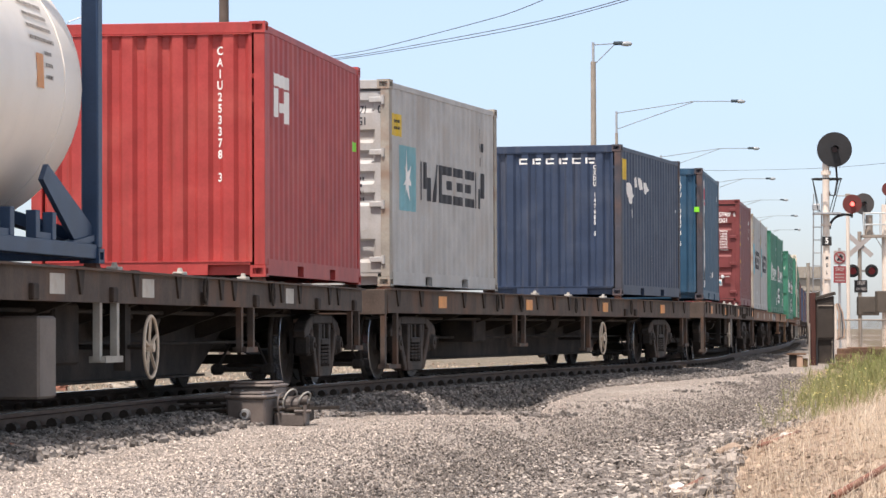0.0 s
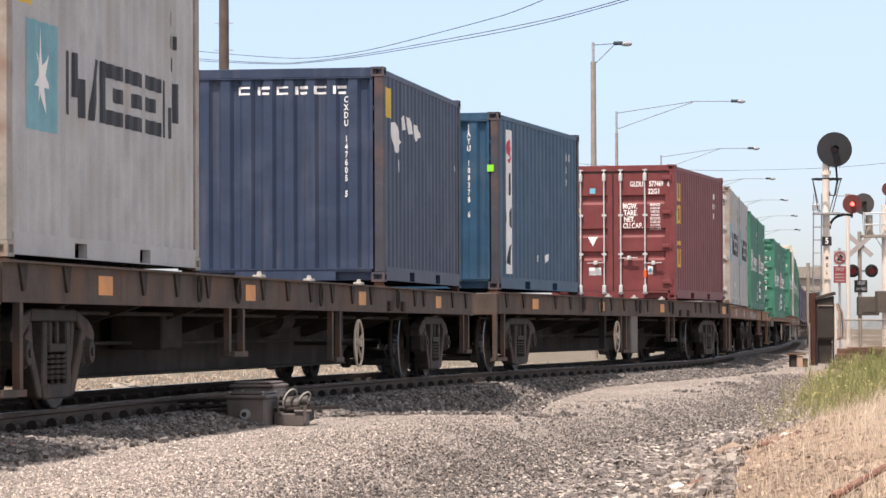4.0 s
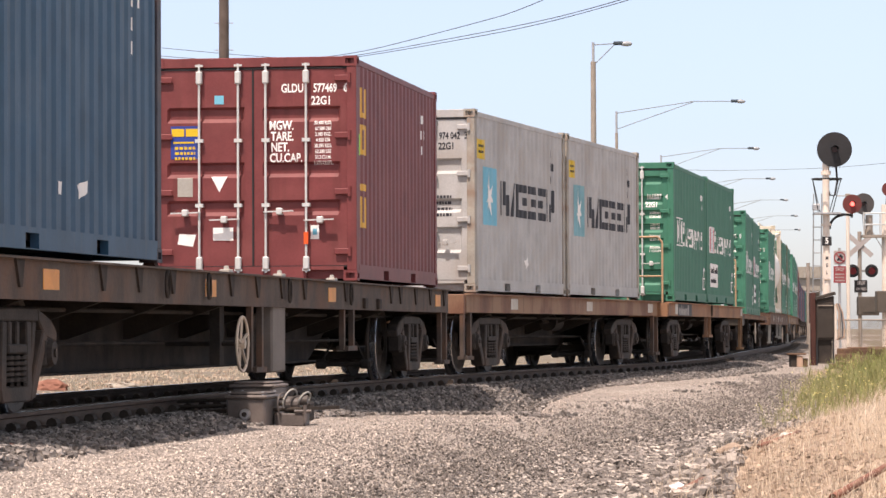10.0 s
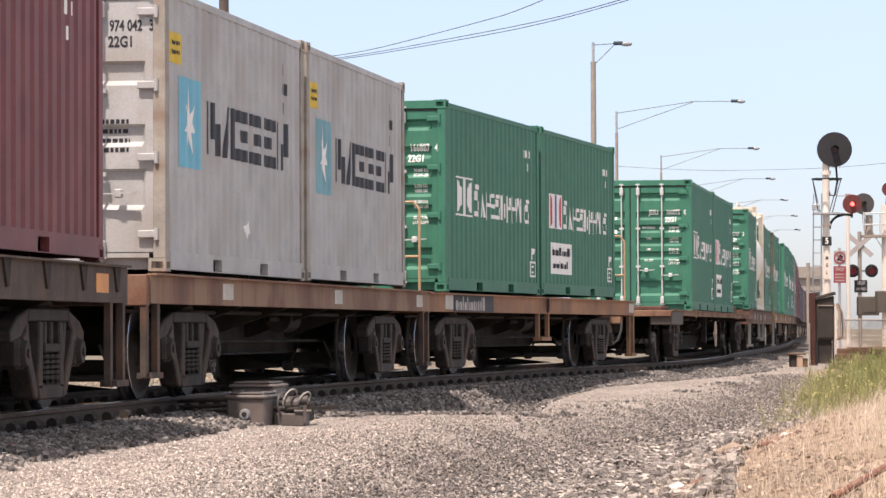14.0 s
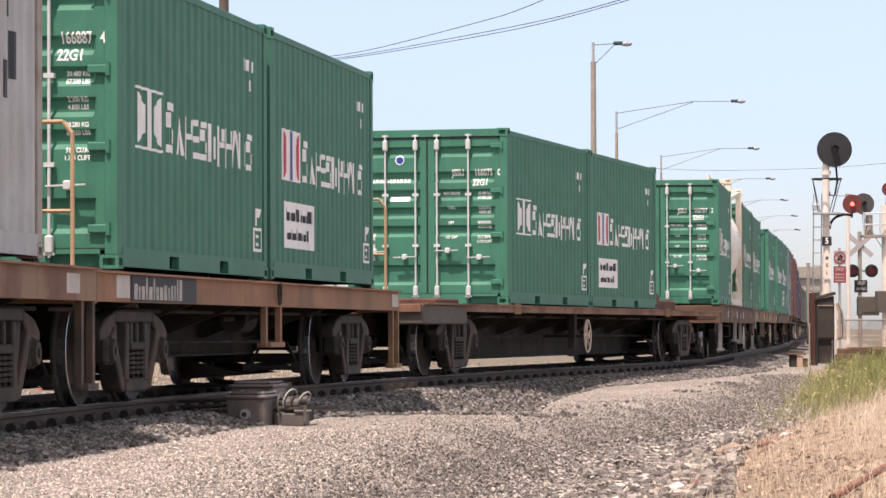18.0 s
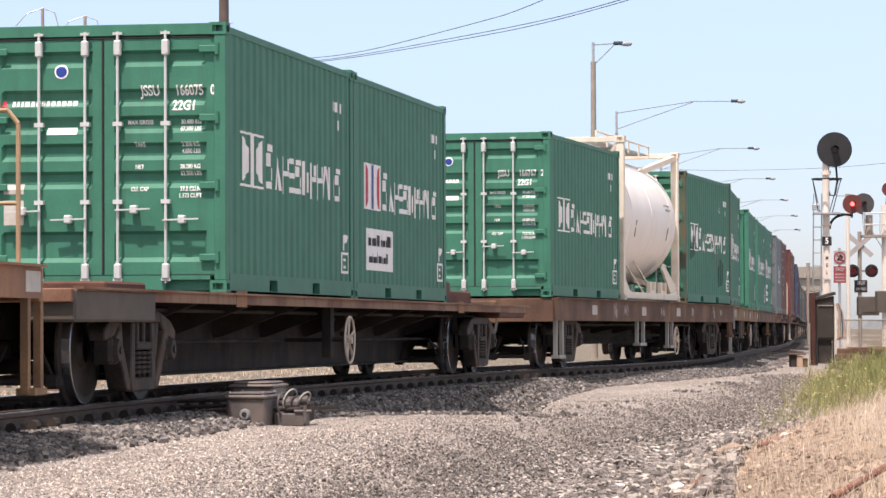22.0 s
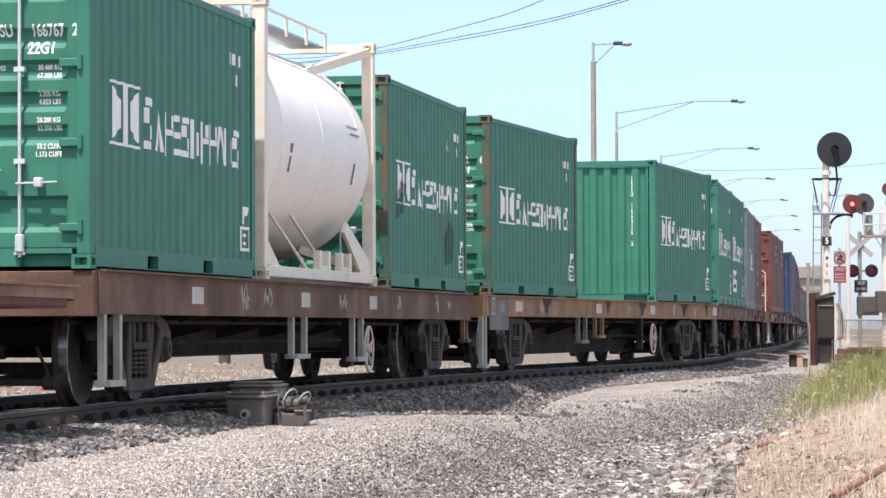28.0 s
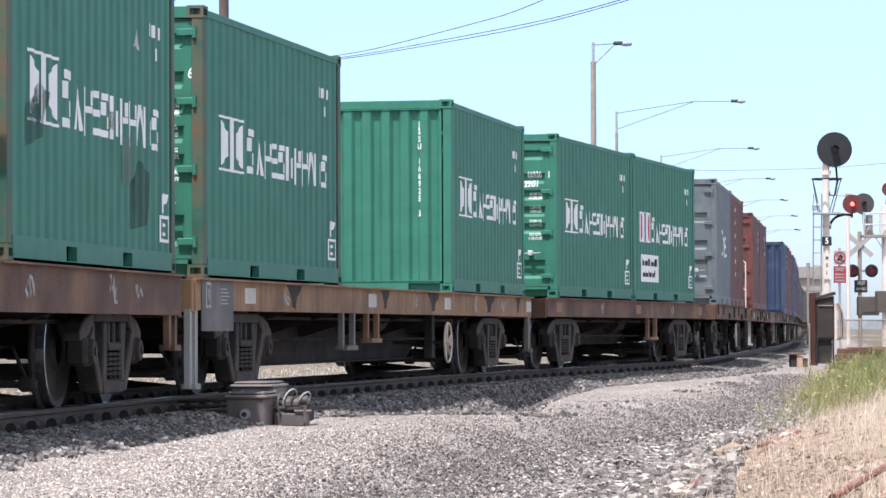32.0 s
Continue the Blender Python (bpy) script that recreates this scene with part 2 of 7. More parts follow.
M["dark_green"] = shade("sooty_green_stain", (0.02, 0.09, 0.06), 0.6, var=0.25, bump=0.02)
M["lgrey_dark"] = shade("dull_brown_grey_paint", (0.2, 0.17, 0.15), 0.7, var=0.15, bump=0.05)
M["clip"] = shade("dark_rail_fastening", (0.05, 0.038, 0.03), 0.8, var=0.3, bump=0.2)
M["grey_enamel"] = shade("faded_grey_enamel", (0.075, 0.068, 0.066), 0.6, var=0.12, bump=0.02)
# red lamp glow on the signal's dark disc, put into its paint colour
M["red_enamel_glow"] = shade("dull_red_enamel_glow", (0.15, 0.04, 0.036), 0.6, var=0.1, bump=0.02)
M["mesh_wire"] = shade("rusty_brown_fence_wire", (0.2, 0.15, 0.1), 0.8, var=0.2, bump=0.0)
M["tanboard"] = shade("pale_tan_board", (0.5, 0.34, 0.25), 0.8, var=0.2, bump=0.1)
M["weed_pale"] = shade("yellow_green_weed_leaf", (0.34, 0.33, 0.15), 0.75, var=0.3, scale=2.0, bump=0.0)
M["lens_brown"] = shade("dark_lens_glass", (0.05, 0.022, 0.02), 0.25, var=0.1, bump=0.0)


def earth_material():
    """Path gravel, ballast fines, dry soil and verge, mixed by the ground's cover shares."""
    m = bpy.data.materials.new("trackside_earth")
    m.use_nodes = True
    t, n = m.node_tree, m.node_tree.nodes
    b = n["Principled BSDF"]
    b.inputs["Roughness"].default_value, b.inputs["Specular IOR Level"].default_value = 0.95, 0.1
    co = n.new("ShaderNodeTexCoord")
    att = n.new("ShaderNodeAttribute")
    att.attribute_name = "cover"
    sep = n.new("ShaderNodeSeparateColor")
    t.links.new(att.outputs["Color"], sep.inputs["Color"])

    def tex(kind, scale):
        q = n.new(kind)
        q.inputs["Scale"].default_value = scale
        if kind == "ShaderNodeTexNoise":
            q.inputs["Detail"].default_value = 7.0
        t.links.new(co.outputs["Object"], q.inputs["Vector"])
        return q

    def ramp(src, stops):
        r = n.new("ShaderNodeValToRGB")
        while len(r.color_ramp.elements) < len(stops):
            r.color_ramp.elements.new(0.5)
        for e, (p, c) in zip(r.color_ramp.elements, stops):
            e.position, e.color = p, (*c, 1)
        t.links.new(src, r.inputs["Fac"])
        return r.outputs["Color"]

    def mix(kind, fac, a, c):
        x = n.new("ShaderNodeMix")
        x.data_type, x.blend_type = "RGBA", kind
        if isinstance(fac, float):
            x.inputs["Factor"].default_value = fac
        else:
            t.links.new(fac, x.inputs["Factor"])
        t.links.new(a, x.inputs["A"])
        t.links.new(c, x.inputs["B"])
        return x.outputs["Result"]

    broad, mid, fine = tex("ShaderNodeTexNoise", 0.7), tex("ShaderNodeTexNoise", 5.0), tex("ShaderNodeTexNoise", 45.0)
    grit = tex("ShaderNodeTexVoronoi", 38.0)
    gravel = ramp(broad.outputs["Fac"], ((0.3, (0.36, 0.322, 0.293)), (0.55, (0.44, 0.395, 0.36)), (0.75, (0.51, 0.463, 0.425))))
    ballast = ramp(mid.outputs["Fac"], ((0.35, (0.18, 0.157, 0.141)), (0.55, (0.25, 0.224, 0.204)), (0.75, (0.35, 0.312, 0.284))))
    soil = ramp(broad.outputs["Fac"], ((0.3, (0.31, 0.235, 0.175)), (0.5, (0.43, 0.325, 0.245)), (0.75, (0.53, 0.43, 0.335))))
    verge = ramp(mid.outputs["Fac"], ((0.3, (0.15, 0.145, 0.085)), (0.45, (0.235, 0.207, 0.165)), (0.7, (0.33, 0.292, 0.25))))
    out = gravel
    for k, c in (("Red", ballast), ("Green", soil), ("Blue", verge)):
        a = n.new("ShaderNodeMath")
        a.operation = "ADD"
        t.links.new(sep.outputs[k], a.inputs[0])
        f = n.new("ShaderNodeMath")
        f.operation = "MULTIPLY_ADD"
        f.inputs[1].default_value, f.inputs[2].default_value = 0.9, -0.45
        t.links.new(mid.outputs["Fac"], f.inputs[0])
        t.links.new(f.outputs[0], a.inputs[1])
        out = mix("MIX", ramp(a.outputs[0], ((0.3, (0, 0, 0)), (0.7, (1, 1, 1)))), out, c)
    out = mix("MULTIPLY", 1.0, out, ramp(fine.outputs["Fac"], ((0.3, (0.62, 0.6, 0.58)), (0.65, (1, 1, 1)))))
    out = mix("MULTIPLY", 0.6, out, ramp(grit.outputs["Color"], ((0.1, (0.45, 0.43, 0.41)), (0.8, (1.15, 1.13, 1.1)))))
    t.links.new(out, b.inputs["Base Color"])
    bp = n.new("ShaderNodeBump")
    bp.inputs["Strength"].default_value, bp.inputs["Distance"].default_value = 0.9, 0.025
    t.links.new(fine.outputs["Fac"], bp.inputs["Height"])
    t.links.new(bp.outputs["Normal"], b.inputs["Normal"])
    return m


M["earth"] = earth_material()
M["darkboard"] = shade("dark_red_brown_board", (0.085, 0.035, 0.028), 0.8, var=0.25, bump=0.1)
M["boxbrown"] = shade("dusty_brown_grey_box", (0.11, 0.092, 0.076), 0.7, var=0.15, bump=0.05)
M["gold"] = shade("golden_yellow_paint", (0.8, 0.43, 0.05), 0.5, var=0.1, bump=0.0)
# shade on the sill brackets painted in as dark steel; grime runs share it
M["pocket"] = shade("shaded_bracket_and_grime", (0.042, 0.032, 0.027), 0.8, var=0.3, stain=(0.1, 0.06, 0.04), stain_amt=0.4, bump=0.1)
M["chalk"] = shade("smudged_chalk", (0.5, 0.47, 0.44), 0.9, var=0.3, scale=9, bump=0.0)
# ---- mesh helpers
def part(name, bm, material, parent=None, label="", smooth=False):
    """Links a bmesh as one mesh object under a thing or part."""
    me = bpy.data.meshes.new(name)
    bm.to_mesh(me)
    bm.free()
    me.materials.append(M[material] if isinstance(material, str) else material)
    if smooth:
        for p in me.polygons:
            p.use_smooth = True
    ob = new(name, me)
    ob.parent = parent
    if label:
        ob["label"] = label
    return ob


def box(bm, x0, x1, y0, y1, z0, z1, bevel=0.0):
    g = bmesh.ops.create_cube(bm, size=1.0, matrix=Matrix.Translation(((x0 + x1) / 2, (y0 + y1) / 2, (z0 + z1) / 2)) @ Matrix.Diagonal((abs(x1 - x0), abs(y1 - y0), abs(z1 - z0), 1)))
    if bevel:
        es = list({e for v in g["verts"] for e in v.link_edges})
        bmesh.ops.bevel(bm, geom=es, offset=bevel, segments=1, affect="EDGES")
    return bm


def cyl(bm, p, q, r, r2=None, n=12):
    """A capped tube from p to q."""
    p, q = Vector(p), Vector(q)
    d = q - p
    m = Matrix.Translation((p + q) / 2) @ d.to_track_quat("Z", "Y").to_matrix().to_4x4()
    bmesh.ops.create_cone(bm, cap_ends=True, segments=n, radius1=r, radius2=r if r2 is None else r2, depth=d.length, matrix=m)
    return bm


def bar(bm, p, q, a, b):
    """A square bar from p to q, a wide and b deep."""
    p, q = Vector(p), Vector(q)
    d = q - p
    m = Matrix.Translation((p + q) / 2) @ d.to_track_quat("Z", "Y").to_matrix().to_4x4() @ Matrix.Diagonal((a, b, d.length, 1))
    bmesh.ops.create_cube(bm, size=1.0, matrix=m)
    return bm


def tube(pts, r, n=8, closed=False):
    """One round tube swept through the points."""
    bm = B()
    pts = [Vector(p) for p in pts]
    k = len(pts)
    rings = []
    side = None
    for i in range(k):
        a = pts[(i - 1) % k] if closed or i else pts[0]
        b = pts[(i + 1) % k] if closed or i < k - 1 else pts[-1]
        d = (b - a).normalized()
        if side is None:
            side = d.orthogonal().normalized()
        side = (side - d * side.dot(d)).normalized()
        up = d.cross(side)
        rings.append([bm.verts.new(pts[i] + (side * math.cos(2 * math.pi * j / n) + up * math.sin(2 * math.pi * j / n)) * r) for j in range(n)])
    for i in range(k if closed else k - 1):
        p, q = rings[i], rings[(i + 1) % k]
        for j in range(n):
            bm.faces.new((p[j], p[(j + 1) % n], q[(j + 1) % n], q[j]))
    if not closed:
        bm.faces.new(rings[0][::-1])
        bm.faces.new(rings[-1])
    bmesh.ops.recalc_face_normals(bm, faces=bm.faces[:])
    return bm


def prism(bm, pts, axis, a, b):
    """Extrudes a plan polygon (two coordinates) between a and b along axis 0, 1 or 2."""
    def at(p, k):
        c = [p[0], p[1]]
        c.insert(axis, k)
        return c
    lo = [bm.verts.new(at(p, a)) for p in pts]
    hi = [bm.verts.new(at(p, b)) for p in pts]
    n = len(pts)
    bm.faces.new(lo[::-1])
    bm.faces.new(hi)
    for i in range(n):
        bm.faces.new((lo[i], lo[(i + 1) % n], hi[(i + 1) % n], hi[i]))
    bmesh.ops.recalc_face_normals(bm, faces=bm.faces[:])
    return bm


def B():
    return bmesh.new()


def empty(name, m=None):
    o = new(name)
    o.empty_display_size = 0.2
    if m is not None:
        o.matrix_basis = m
    return o


MESHES = {}
FONT_MESHES = {}


def piece(key, name, make, material, parent, m=None, label="", smooth=False):
    """A part whose mesh is built once for each key and shared afterwards."""
    if key not in MESHES:
        bm = make()
        me = bpy.data.meshes.new(name)
        bm.to_mesh(me)
        bm.free()
        me.materials.append(M[material])
        if smooth:
            for p in me.polygons:
                p.use_smooth = True
        MESHES[key] = me
    ob = new(name, MESHES[key])
    ob.parent = parent
    if m is not None:
        ob.matrix_basis = m
    if label:
        ob["label"] = label
    return ob


def letters(body, high, squeeze=0.75, gap=1.0):
    """Flat lettering as a bmesh, centred, in the x-y plane."""
    key = (body, high, squeeze, gap)
    if key in FONT_MESHES:
        bm = B()
        bm.from_mesh(FONT_MESHES[key])
        return bm
    cu = bpy.data.curves.new("lettering", "FONT")
    cu.body, cu.size, cu.align_x, cu.align_y, cu.resolution_u = body, high * 1.37, "CENTER", "CENTER", 3
    cu.space_character, cu.offset = gap, high * 0.035
    tmp = new("lettering", cu)
    bpy.context.view_layer.update()
    me = bpy.data.meshes.new_from_object(tmp.evaluated_get(bpy.context.evaluated_depsgraph_get()))
    bpy.data.objects.remove(tmp)
    bpy.data.curves.remove(cu)
    me.transform(Matrix.Diagonal((squeeze, 1, 1, 1)))
    FONT_MESHES[key] = me
    bm = B()
    bm.from_mesh(me)
    return bm


def quad(bm, x0, x1, y0, y1, lean=0.0):
    bm.faces.new([bm.verts.new(p) for p in ((x0, y0, 0), (x1, y0, 0), (x1 + lean, y1, 0), (x0 + lean, y1, 0))])
    return bm


def poly(bm, pts):
    bm.faces.new([bm.verts.new((x, y, 0)) for x, y in pts])
    return bm


ON_SIDE = Matrix(((0, 0, 1, 0), (1, 0, 0, 0), (0, 1, 0, 0), (0, 0, 0, 1)))   # x along the side, y up, faces +x
ON_END = Matrix(((1, 0, 0, 0), (0, 0, -1, 0), (0, 1, 0, 0), (0, 0, 0, 1)))   # x across, y up, faces -y
# ---- the ground: one sheet to the horizon
def shoulder(y):
    """Plan x where the path's level top breaks into the slope."""
    return float(np.interp(y, [10, 18.3, 32.3, 42, 54, 80, 200], [-1.6, -0.84, 0.65, 3.0, 5.2, 9.2, 24]))


def edge_path(y):
    """Plan x where the gravel gives way to coarse loose stones."""
    return float(np.interp(y, [10, 18.3, 24, 30, 35, 40, 44, 54, 80, 200], [-1.4, -0.85, -0.4, 0.2, 1.2, 2.4, 3.4, 4.95, 9.2, 24]))


def pit_edge(y):
    """Far side of the ballast pit beside the track, measured from the track's middle."""
    return float(np.interp(y, [34, 36, 41, 46, 52, 58], [4.0, 3.9, 3.0, 2.4, 1.9, 1.6]))


def edge_bank(y):
    """Plan x where the stones end and the grassy bank begins."""
    return float(np.interp(y, [10, 20, 28.4, 38, 54, 85, 200], [0.6, 1.25, 2.15, 3.9, 5.9, 9.8, 25]))


def off_track(x, y):
    """How far a plan point lies to the right of the track's middle."""
    s = np.interp(y, LINE_Y, S_AX)
    return (x - np.interp(s, S_AX, LINE_X)) * math.cos(np.interp(s, S_AX, HEAD))


def smooth(t):
    t = min(1.0, max(0.0, t))
    return t * t * (3 - 2 * t)


def ground_z(x, y):
    w = off_track(x, y)
    z = -0.27
    if w < 0:
        z = -0.3
    near = smooth((abs(w) - 1.25) / 0.75)
    z = -0.172 * (1 - near) + z * near
    if w > 1.2:
        ep, eb = shoulder(y), edge_bank(y)
        dip = smooth((x - ep + 0.4) / 1.4) * (1 - 0.75 * smooth((x - eb + 0.5) / 1.6))
        z -= 0.36 * dip * smooth((70 - y) / 25)
        z += 0.24 * smooth((x - eb - 0.2) / 2.2) * smooth((64 - y) / 14)
        z -= 0.27 * smooth((w - 1.3) / 0.6) * smooth((pit_edge(y) + 0.25 - w) / 0.9) * smooth((y - 34.3) / 2.2) * smooth((57 - y) / 9)
        z += 0.05 * noise.noise(Vector((x * 0.7, y * 0.35, 1.0))) * smooth((w - 1.8) / 1.0)
        z += 0.03 * noise.noise(Vector((x * 2.2, y * 1.1, 21.0))) * smooth((x - edge_path(y) + 0.6) / 0.8)
    else:
        z += 0.05 * noise.noise(Vector((x * 0.5, y * 0.3, 4.0))) * smooth((-w - 2.0) / 2.0)
    z += 0.012 * noise.noise(Vector((x * 3.0, y * 2.0, 7.0)))
    return z


def cover(x, y):
    """Shares of ballast, soil and dry verge in the ground's cover; the rest is path gravel."""
    w = off_track(x, y)
    wob = 0.25 * noise.noise(Vector((x * 1.3, y * 0.8, 2.0))) + 0.12 * noise.noise(Vector((x * 4.0, y * 2.5, 5.0)))
    near = 2.1 if y > 33.5 else 1.75
    ballast = 1 - smooth((abs(w + wob * 0.5) - near + 0.15) / 0.3)
    if w < 0:
        return ballast, 0.0, 1 - ballast
    if 33.5 < y < 58:
        ballast = max(ballast, smooth((pit_edge(y) + wob - w) / 0.4) * smooth((y - 34.0) / 1.0))
    soil = smooth((x - edge_bank(y) - wob * 1.5 + 0.25) / 0.5) * smooth((74 - y) / 6)
    verge = smooth((w - 4.6) / 0.8) * smooth((y - 68) / 5)
    stones = smooth((x - edge_path(y) - wob * 2 + 0.35) / 0.9) * smooth((64 - y) / 6) * (1 - soil)
    return min(1.0, max(ballast, (0.5 + 0.4 * smooth((x - edge_path(y) - 0.7) / 1.0)) * stones)) * (1 - soil), soil * (1 - verge), verge


def axis(spans):
    out = []
    for a, b, d in spans:
        n = max(1, round((b - a) / d))
        out += [a + (b - a) * i / n for i in range(n)]
    return out + [spans[-1][1]]


GX = axis([(-2500, -300, 440), (-300, -40, 40), (-40, -14, 3), (-14, -7, 0.6), (-7, 12, 0.16), (12, 30, 1.2), (30, 120, 12), (120, 600, 80), (600, 2500, 475)])
GY = axis([(-400, -20, 60), (-20, 12, 4), (12, 48, 0.22), (48, 100, 0.7), (100, 300, 6), (300, 900, 60), (900, 4000, 400)])
verts = [(x, y, ground_z(x, y)) for y in GY for x in GX]
nx = len(GX)
faces = [(j * nx + i, j * nx + i + 1, (j + 1) * nx + i + 1, (j + 1) * nx + i) for j in range(len(GY) - 1) for i in range(nx - 1)]
me = bpy.data.meshes.new("ground")
me.from_pydata(verts, [], faces)
me.materials.append(M["earth"])
mixes = me.color_attributes.new("cover", "FLOAT_COLOR", "POINT")
mixes.data.foreach_set("color", [c for x, y, z in verts for c in (*cover(x, y), 1.0)])
me.polygons.foreach_set("use_smooth", [True] * len(faces))
ground = tagged(new("ground", me), "dusty gravel and dry earth beside the track", "ground", kind="structure")


def scatter(name, material, pts, sizes, flat, label, category, seed, small=False):
    """Many irregular stones joined into one object."""
    rng = np.random.default_rng(seed)
    base = np.array([(i, j, k) for i in (-0.75, 0.75) for j in (-0.75, 0.75) for k in (-0.75, 0.75)])
    tri = np.array([(0, 1, 3), (0, 3, 2), (4, 6, 7), (4, 7, 5), (0, 4, 5), (0, 5, 1), (2, 3, 7), (2, 7, 6), (0, 2, 6), (0, 6, 4), (1, 5, 7), (1, 7, 3)])
    if small:
        base = np.array([(1, 0, 0), (-1, 0, 0), (0, 1, 0), (0, -1, 0), (0, 0, 1), (0, 0, -1.0)])
        tri = np.array([(0, 2, 4), (2, 1, 4), (1, 3, 4), (3, 0, 4), (2, 0, 5), (1, 2, 5), (3, 1, 5), (0, 3, 5)])
    n, k = len(pts), len(base)
    v = base[None] * rng.uniform(0.45, 1.3, (n, k, 3)) * np.stack([rng.uniform(0.7, 1.25, n), rng.uniform(0.7, 1.25, n), rng.uniform(flat * 0.75, flat * 1.2, n)], 1)[:, None, :]
    a, b = rng.uniform(0, 2 * np.pi, n), rng.normal(0, 0.9, n)
    ca, sa, cb, sb = np.cos(a), np.sin(a), np.cos(b), np.sin(b)
    y = v[..., 1] * cb[:, None] - v[..., 2] * sb[:, None]
    z = v[..., 1] * sb[:, None] + v[..., 2] * cb[:, None]
    x = v[..., 0] * ca[:, None] - y * sa[:, None]
    y = v[..., 0] * sa[:, None] + y * ca[:, None]
    out = np.stack([x, y, z], -1) * np.asarray(sizes)[:, None, None] + np.asarray(pts)[:, None, :]
    me = bpy.data.meshes.new(name)
    idx = (tri[None] + (np.arange(n) * k)[:, None, None]).reshape(-1)
    me.vertices.add(n * k)
    me.vertices.foreach_set("co", out.reshape(-1))
    me.loops.add(len(idx))
    me.loops.foreach_set("vertex_index", idx)
    me.polygons.add(len(idx) // 3)
    me.polygons.foreach_set("loop_start", np.arange(0, len(idx), 3))
    me.polygons.foreach_set("loop_total", np.full(len(idx) // 3, 3))
    me.update()
    me.validate()
    me.shade_flat()
    me.materials.append(M[material])
    return tagged(new(name, me), label, category, kind="stuff")


def sown(count, y0, y1, xa, xb, keep, seed, bias=1.6):
    """Random ground points, denser towards the camera, kept where keep(x, y) holds."""
    rng = random.Random(seed)
    out = []
    while len(out) < count:
        y = y0 + (y1 - y0) * rng.random() ** bias
        x = rng.uniform(xa(y), xb(y))
        if keep(x, y):
            out.append((x, y, ground_z(x, y)))
    return out


rs = random.Random(5)
lim = lambda y: 0.145 * y + 0.6
TX = lambda y: np.interp(y, LINE_Y, LINE_X)
coarse = lambda x, y: smooth((x - edge_path(y) + 0.25) / 0.9) * (1 - 0.9 * smooth((x - edge_bank(y) + 0.45) / 0.6))
patchy = lambda x, y: 0.62 + 0.38 * smooth(noise.noise(Vector((x * 0.9, y * 0.45, 9.0))) * 1.6 + 0.55)
pts = sown(98000, 15.5, 62, lambda y: max(-lim(y), edge_path(y) - 0.7), lambda y: min(lim(y), edge_bank(y) + 0.5), lambda x, y: off_track(x, y) > 2.2 and rs.random() < coarse(x, y) * patchy(x, y), 11, 1.75)
scatter("loose_stones", "stone", [(x, y, z + rs.uniform(-0.008, 0.034)) for x, y, z in pts], [rs.choice((0.011, 0.015, 0.02, 0.025, 0.03)) * rs.uniform(0.8, 1.2) * (0.36 + 1.14 * smooth((x - edge_path(y) - 0.4) / 1.5)) for x, y, z in pts], 0.95, "loose grey-brown crushed stones on the slope", "stones", 1)
pts = sown(80000, 15.5, 76, lambda y: -lim(y), lambda y: min(lim(y), edge_bank(y) + 0.2), lambda x, y: off_track(x, y) > 1.7 and rs.random() < 1 - 0.95 * coarse(x, y), 12, 1.7)
scatter("path_gravel", "pebble", [(x, y, z + 0.002) for x, y, z in pts], [rs.choice((0.005, 0.006, 0.008, 0.01, 0.013)) * (1.0 if y < 30 else 0.65) for x, y, z in pts], 0.8, "pale tan fine gravel of the track-side path", "gravel", 2, True)
pts = sown(22000, 15.5, 44, lambda y: -lim(y), lambda y: min(lim(y), edge_path(y) + 0.5), lambda x, y: off_track(x, y) > 1.9 and rs.random() < smooth((x - edge_path(y) + 1.5) / 1.5), 15, 1.6)
scatter("dark_chippings", "stone", [(x, y, z + 0.004) for x, y, z in pts], [rs.uniform(0.006, 0.014) for _ in pts], 0.8, "dark stone chippings strewn over the gravel", "gravel", 6, True)
pts = sown(34000, 17, 100, lambda y: max(-lim(y), TX(y) + 0.9), lambda y: min(lim(y), TX(y) + 4.2), lambda x, y: 0.95 < off_track(x, y) < 4.1 and not (x > edge_path(y) - 1.4 and off_track(x, y) > 2.2 and y < 33) and rs.random() < cover(x, y)[0] - coarse(x, y), 13, 1.5)
scatter("track_ballast", "ballast", [(x, y, z + 0.012) for x, y, z in pts], [rs.uniform(0.018, 0.036) for _ in pts], 0.9, "dark grey ballast along the track shoulder", "ballast", 3)
pts = sown(9000, 17, 75, lambda y: max(-lim(y), TX(y) - 2.4), lambda y: min(lim(y), TX(y) + 1.0), lambda x, y: -2.2 < off_track(x, y) < 0.95, 14, 1.3)
scatter("bed_ballast", "ballast", [(x, y, z + 0.01) for x, y, z in pts], [rs.uniform(0.024, 0.042) for _ in pts], 0.8, "grimy ballast between and beyond the rails", "ballast", 4)
pts = sown(14000, 15.5, 66, lambda y: edge_bank(y) - 0.2, lambda y: lim(y) + 0.4, lambda x, y: rs.random() < 0.35 + 0.65 * smooth(noise.noise(Vector((x * 1.1, y * 0.6, 12.0))) + 0.4), 16, 1.6)
scatter("soil_clods", "clod", [(x, y, z + 0.003) for x, y, z in pts], [rs.choice((0.007, 0.01, 0.014, 0.022, 0.034)) for _ in pts], 0.7, "crumbled dry clods of pinkish-brown soil", "soil", 8, True)
pts = sown(5000, 24, 90, lambda y: max(-lim(y) - 1, TX(y) - 16), lambda y: TX(y) - 1.9, lambda x, y: True, 17, 1.1)
scatter("far_rubble", "clod", [(x, y, z + 0.006) for x, y, z in pts], [rs.choice((0.016, 0.024, 0.035, 0.05)) for _ in pts], 0.7, "brown rubble and clods beyond the track", "rubble", 18, True)

# ---- track: sleepers and two rails
GAUGE = 1.6


